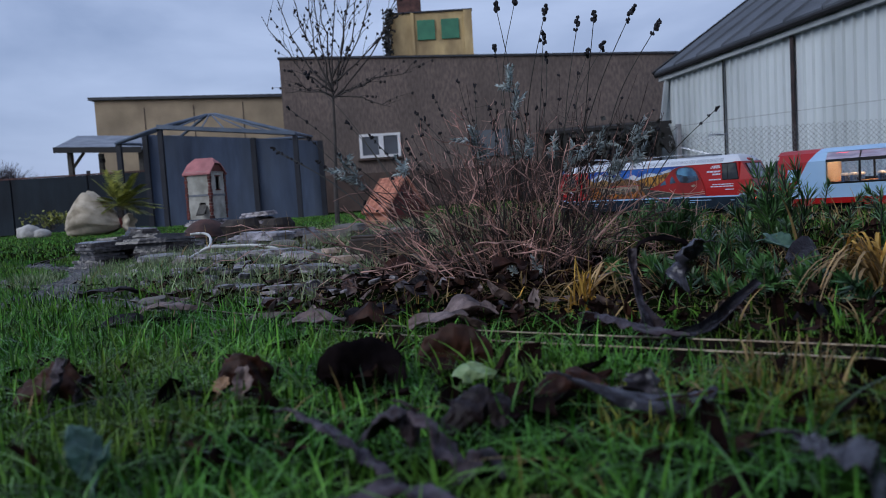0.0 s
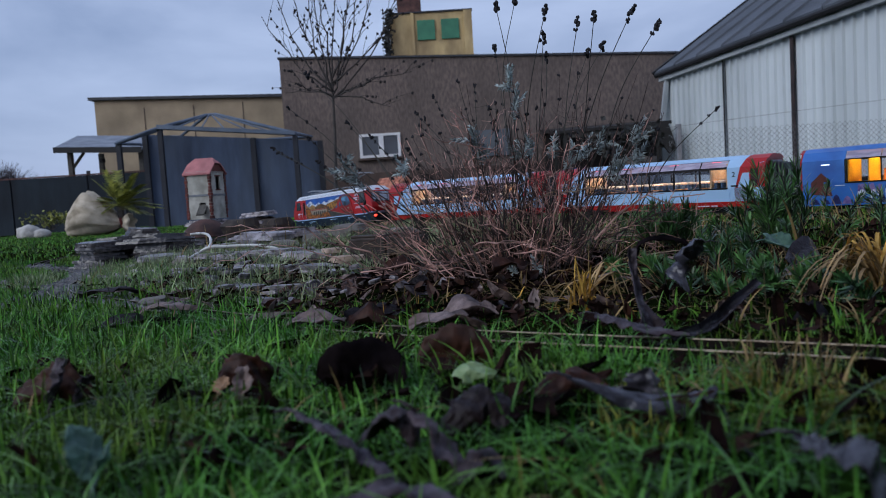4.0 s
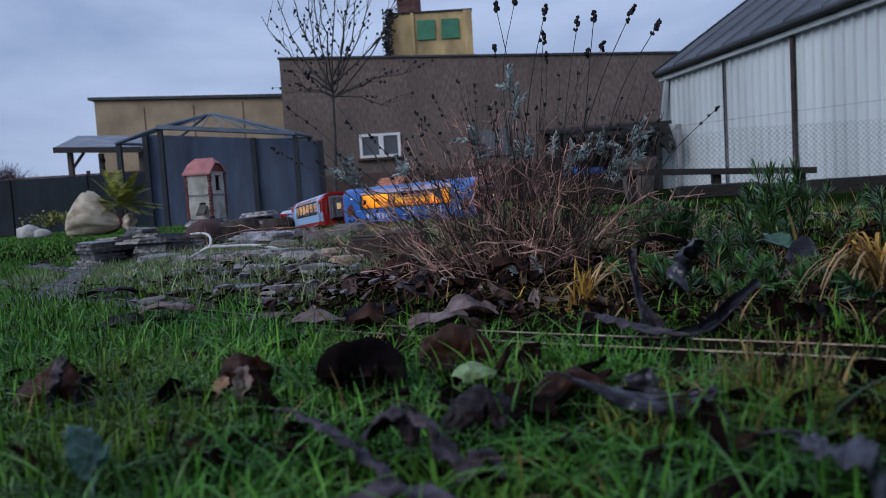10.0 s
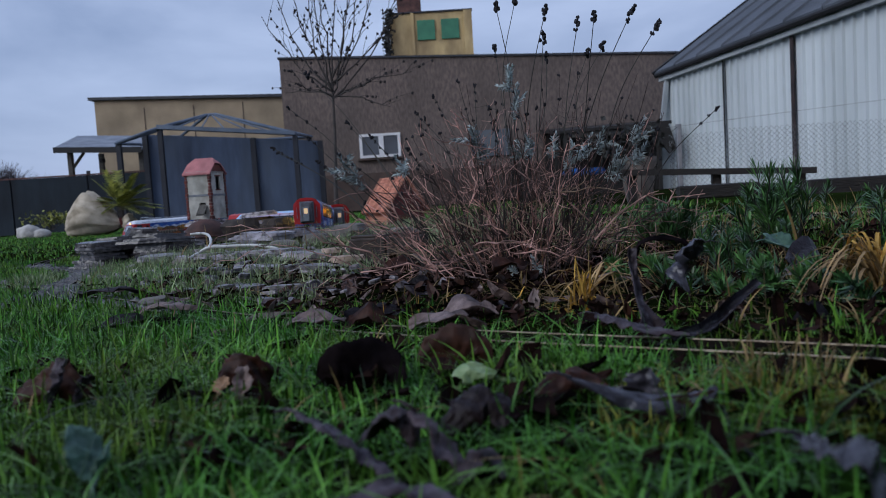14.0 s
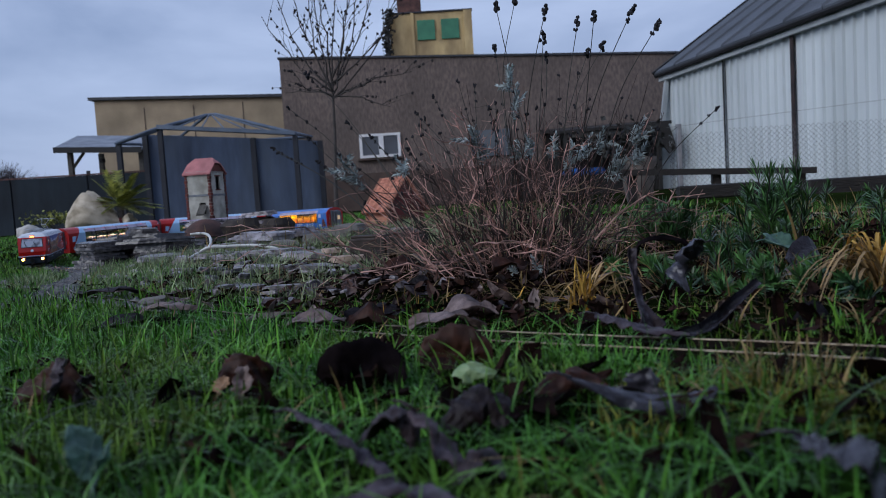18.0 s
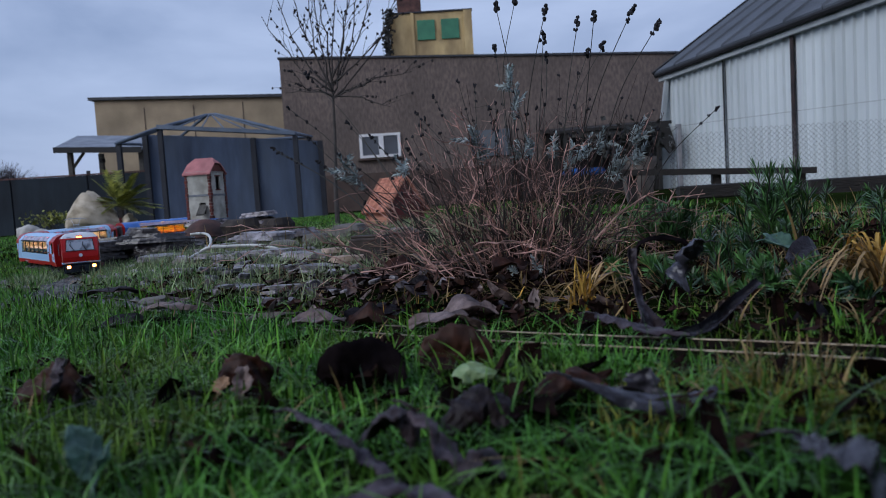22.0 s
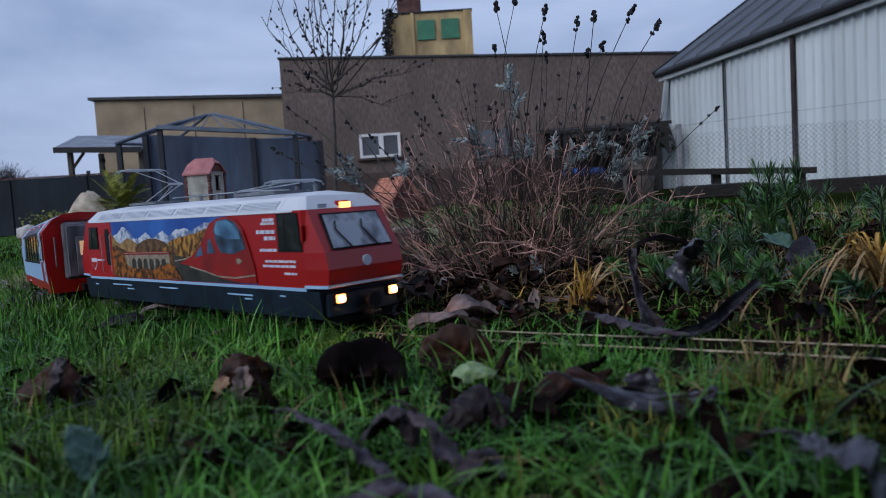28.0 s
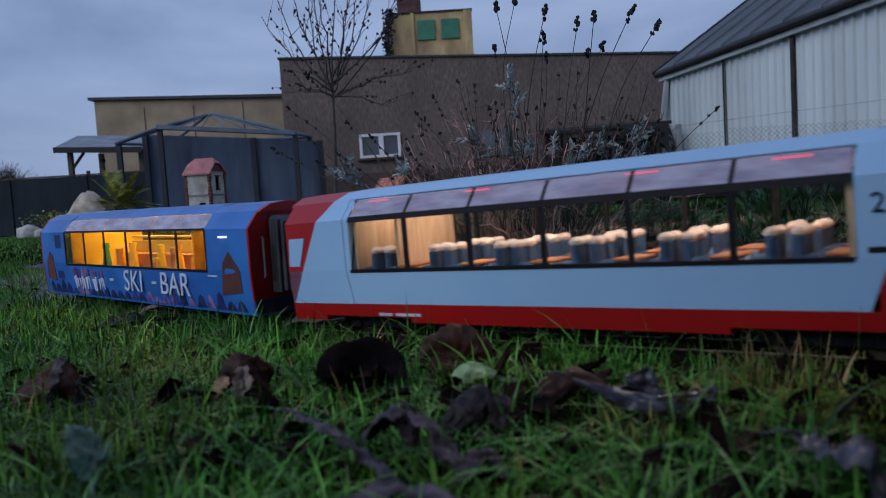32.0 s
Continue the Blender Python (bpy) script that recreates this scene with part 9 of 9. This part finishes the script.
# ---- grass ----
def grass_mesh(name, pts, h, w, lean, seed, segs=3):
    """Bent tapering blades at given feet, all in one mesh."""
    rs = np.random.RandomState(seed)
    n = len(pts)
    z0 = ground_height(pts[:, 0], pts[:, 1]) - 0.003
    a = rs.uniform(0, 2 * np.pi, n)
    ln = np.abs(rs.normal(0, lean, n))
    hh = h * np.clip(rs.lognormal(0, 0.35, n), 0.4, 2.0)
    ww = w * rs.uniform(0.6, 1.3, n)
    f = a + rs.normal(np.pi / 2, 0.6, n)
    rows = []
    for i in range(segs + 1):
        u = i / segs
        cx = pts[:, 0] + np.cos(a) * ln * hh * u ** 1.8
        cy = pts[:, 1] + np.sin(a) * ln * hh * u ** 1.8
        cz = z0 + hh * u * np.clip(1 - 0.35 * ln * u, 0.25, 1)
        wd = ww * (1 - u ** 1.6) + 0.00015
        if i < segs:
            rows += [np.stack([cx - np.cos(f) * wd, cy - np.sin(f) * wd, cz], 1), np.stack([cx + np.cos(f) * wd, cy + np.sin(f) * wd, cz], 1)]
        else:
            rows.append(np.stack([cx, cy, cz], 1))
    k = 2 * segs + 1
    v = np.stack(rows, 1).reshape(-1, 3)
    tri = []
    for i in range(segs - 1):
        q = 2 * i
        tri += [(q, q + 1, q + 3), (q, q + 3, q + 2)]
    tri.append((2 * segs - 2, 2 * segs - 1, 2 * segs))
    tri = np.array(tri)
    f3 = (np.arange(n)[:, None, None] * k + tri[None]).reshape(-1, 3)
    me = bpy.data.meshes.new(name)
    me.vertices.add(len(v))
    me.vertices.foreach_set("co", v.astype(np.float32).ravel())
    me.loops.add(f3.size)
    me.loops.foreach_set("vertex_index", f3.astype(np.int32).ravel())
    me.polygons.add(len(f3))
    me.polygons.foreach_set("loop_start", np.arange(0, f3.size, 3, dtype=np.int32))
    me.update(calc_edges=True)
    me.validate()
    return me


def scatter(n, x0, x1, y0, y1, keep, seed):
    rs = np.random.RandomState(seed)
    p = np.stack([rs.uniform(x0, x1, n), rs.uniform(y0, y1, n)], 1)
    # clumping
    c = np.array([noise.noise((x * 7, y * 7, 3)) for x, y in p])
    return p[(keep(p)) & (rs.uniform(0, 1, n) < 0.72 + 0.9 * c)]


def line_off(p):
    out = np.empty(len(p))
    for i in range(0, len(p), 8000):
        out[i:i + 8000] = np.min(np.hypot(p[i:i + 8000, 0, None] - line_pts[:, 0], p[i:i + 8000, 1, None] - line_pts[:, 1]), 1)
    return out


def turf(name, pts, h, w, lean, seed, mat, label, segs=3):
    me = grass_mesh(name, pts, h, w, lean, seed, segs)
    me.materials.append(mat)
    tagged(new(name, me), label, "grass", kind="stuff")


def near_side(p):
    return 0.6546 * p[:, 0] + 0.756 * p[:, 1]


def thin_right(p):
    """Thins the lawn in small patches, more towards the bed, where dark soil stands in for shade."""
    c = np.array([noise.noise((x * 9 + 9, y * 9, 7)) for x, y in p])
    u = np.random.RandomState(8).uniform(0, 1, len(p))
    return (c < 0.50 - 0.5 * np.clip(p[:, 0] - 0.02, 0, 0.5)) & (u > np.clip(3.0 * (p[:, 0] - 0.02) + 2.0 * (0.46 - p[:, 1]) * (p[:, 0] > 0), 0, 0.55))


def yellow_patch(p):
    """Where the lawn by the rails has yellowed."""
    c = np.array([noise.noise((x * 14, y * 14, 2)) for x, y in p])
    return (np.hypot((p[:, 0] - 0.25) / 0.14, (p[:, 1] - 0.49) / 0.10) + 0.9 * c < 0.9)


def under_leaf(p, seed=3):
    """Where a fallen leaf presses the grass down, only some blades stand up past it."""
    rs = np.random.RandomState(seed)
    free = np.ones(len(p), bool)
    loose = rs.uniform(0, 1, len(p)) < 0.26
    for x, y, w in LEAF_SPOTS:
        k = 1 - 0.012 / math.hypot(x, y)
        for f in (1.0, k):
            free &= loose | (np.hypot(p[:, 0] - x * f, p[:, 1] - y * f) > max(w * 0.75, 0.007))
    return free


def tufted(p):
    """Grass in tufts, with the slates bare between."""
    return np.array([noise.noise((x * 11 + 4, y * 8, 5)) + 0.4 * noise.noise((x * 30, y * 22, 6)) for x, y in p]) > -0.04


def bare_foot(p):
    return np.hypot((p[:, 0] - 0.12) / 0.34, (p[:, 1] - 1.25) / 0.40) > 1


def view_wedge(p, m=0.12):
    return np.abs(p[:, 0]) < 0.66 * p[:, 1] + m


LB = "short wet green lawn grass"
turf("lawn_grass", scatter(95000, -0.9, 0.75, 0.20, 1.3, lambda p: (near_side(p) < 0.575) & view_wedge(p) & under_leaf(p) & thin_right(p), 1), 0.017, 0.00085, 1.1, 11, M_GRASS, LB, 3)
turf("lawn_grass", scatter(34000, -0.9, 0.75, 0.20, 1.3, lambda p: (near_side(p) < 0.57) & view_wedge(p) & under_leaf(p) & thin_right(p), 23), 0.024, 0.00105, 1.3, 24, M_GRASS, "dense short wet lawn grass", 4)
turf("wispy_grass", scatter(9000, -0.9, 0.75, 0.22, 1.3, lambda p: (near_side(p) < 0.56) & view_wedge(p) & under_leaf(p) & thin_right(p), 22), 0.034, 0.0008, 2.2, 21, M_GRASS, "thin wet grass blades lying over", 6)
turf("lawn_grass", scatter(3600, -0.9, 0.75, 0.26, 1.3, lambda p: (near_side(p) < 0.55) & view_wedge(p) & under_leaf(p) & thin_right(p), 2), 0.036, 0.0014, 1.3, 12, M_GRASS, "longer wet green grass blades", 5)
turf("tall_grass", scatter(2600, -0.9, 0.75, 0.26, 1.3, lambda p: (near_side(p) > 0.47) & (near_side(p) < 0.575) & view_wedge(p) & under_leaf(p) & thin_right(p), 51), 0.046, 0.0010, 0.9, 52, M_GRASS, "taller wet blades along the rails", 6)
turf("yellowed_grass", scatter(20000, 0.05, 0.48, 0.34, 0.64, lambda p: (near_side(p) < 0.575) & under_leaf(p) & yellow_patch(p), 41), 0.014, 0.0008, 1.2, 42, M_MOSSY, "yellowed mossy grass by the rails", 3)
turf("track_grass", scatter(90000, -1.2, 0.9, 0.1, 2.0, lambda p: (near_side(p) >= 0.57) & (near_side(p) < 0.78) & (np.abs(line_off(p) - 0.0235) > 0.004) & view_wedge(p), 3), 0.0155, 0.0009, 0.9, 13, M_GRASS, "short grass growing between the rails")
turf("lawn_grass", scatter(90000, -2.9, -0.2, 0.9, 4.2, lambda p: ((near_side(p) < 0.60) | (line_off(p) > 0.06)) & ~((near_side(p) > 0.70) & (p[:, 0] > -1.45) & (line_off(p) > 0.05) & (p[:, 0] > -0.52 * p[:, 1] + 0.32)) & view_wedge(p, 0.2), 4), 0.026, 0.0016, 0.7, 14, M_GRASS, LB)
turf("lawn_grass", scatter(120000, -8.5, 1.5, 3.6, 16.0, lambda p: (line_off(p) > 0.1) & view_wedge(p, 0.3) & ~((p[:, 0] > -1.75) & (p[:, 0] < -0.9) & (p[:, 1] < 4.9)), 5), 0.024, 0.0042, 0.8, 15, M_GRASS, LB, 2)
turf("mound_grass", scatter(110000, -1.6, 0.4, 1.0, 3.4, lambda p: tufted(p) & bare_foot(p) & (near_side(p) > 0.69) & (line_off(p) > 0.06) & view_wedge(p), 6), 0.036, 0.0012, 1.3, 16, M_PALEGRASS, "straggling pale grass among the slates", 4)
turf("mound_straw", scatter(7000, -1.5, 0.5, 0.95, 3.2, lambda p: (near_side(p) > 0.70) & (line_off(p) > 0.06) & view_wedge(p), 7), 0.040, 0.0009, 2.6, 17, M_DRY, "dry straw strewn among the slates", 5)
turf("bed_grass", scatter(17000, 0.22, 2.2, 0.35, 2.4, lambda p: bare_foot(p) & (near_side(p) > 0.70) & (line_off(p) > 0.07) & view_wedge(p), 8), 0.026, 0.0015, 0.9, 18, M_GRASS, "dark wet grass in the planted bed", 4)
turf("bed_straw", scatter(7500, 0.1, 2.0, 0.4, 2.2, lambda p: (near_side(p) > 0.72) & (line_off(p) > 0.08) & view_wedge(p), 9), 0.045, 0.0013, 1.8, 19, M_DRY, "dry straw litter in the planted bed", 5)
turf("lawn_straw", scatter(900, -0.9, 0.75, 0.25, 1.2, lambda p: (near_side(p) < 0.55) & view_wedge(p) & under_leaf(p), 10), 0.030, 0.0012, 1.4, 20, M_DRY, "dead yellow blades in the lawn", 4)
# the lawn goes on round the view and behind it
turf("lawn_grass", scatter(110000, -8.0, 7.0, -6.0, 12.0, lambda p: ~view_wedge(p, 0.14 + 0.06 * np.abs(p[:, 1])) & (line_off(p) > 0.09) & (np.hypot(p[:, 0], p[:, 1]) > 0.22), 31), 0.045, 0.0050, 0.8, 32, M_GRASS, LB, 2)


# ---- the train's way ----
def motions():
    ts = [0.25 * k for k in range(129)]
    for car, back, half in ((LOCO, 0.35, 0.20), (COACH_A, 0.70 + 0.08 + 0.35, 0.24), (COACH_B, 0.70 + 0.08 + 0.70 + 0.09 + 0.35, 0.24), (BAR, 0.70 + 0.08 + 1.40 + 0.18 + 0.35, 0.24)):
        walk(car, [(t, Matrix.Translation((0, 0, RIDE)) @ line_pose(smooth_table(t, RUN_T, RUN_S) - back, half)) for t in ts])


motions()
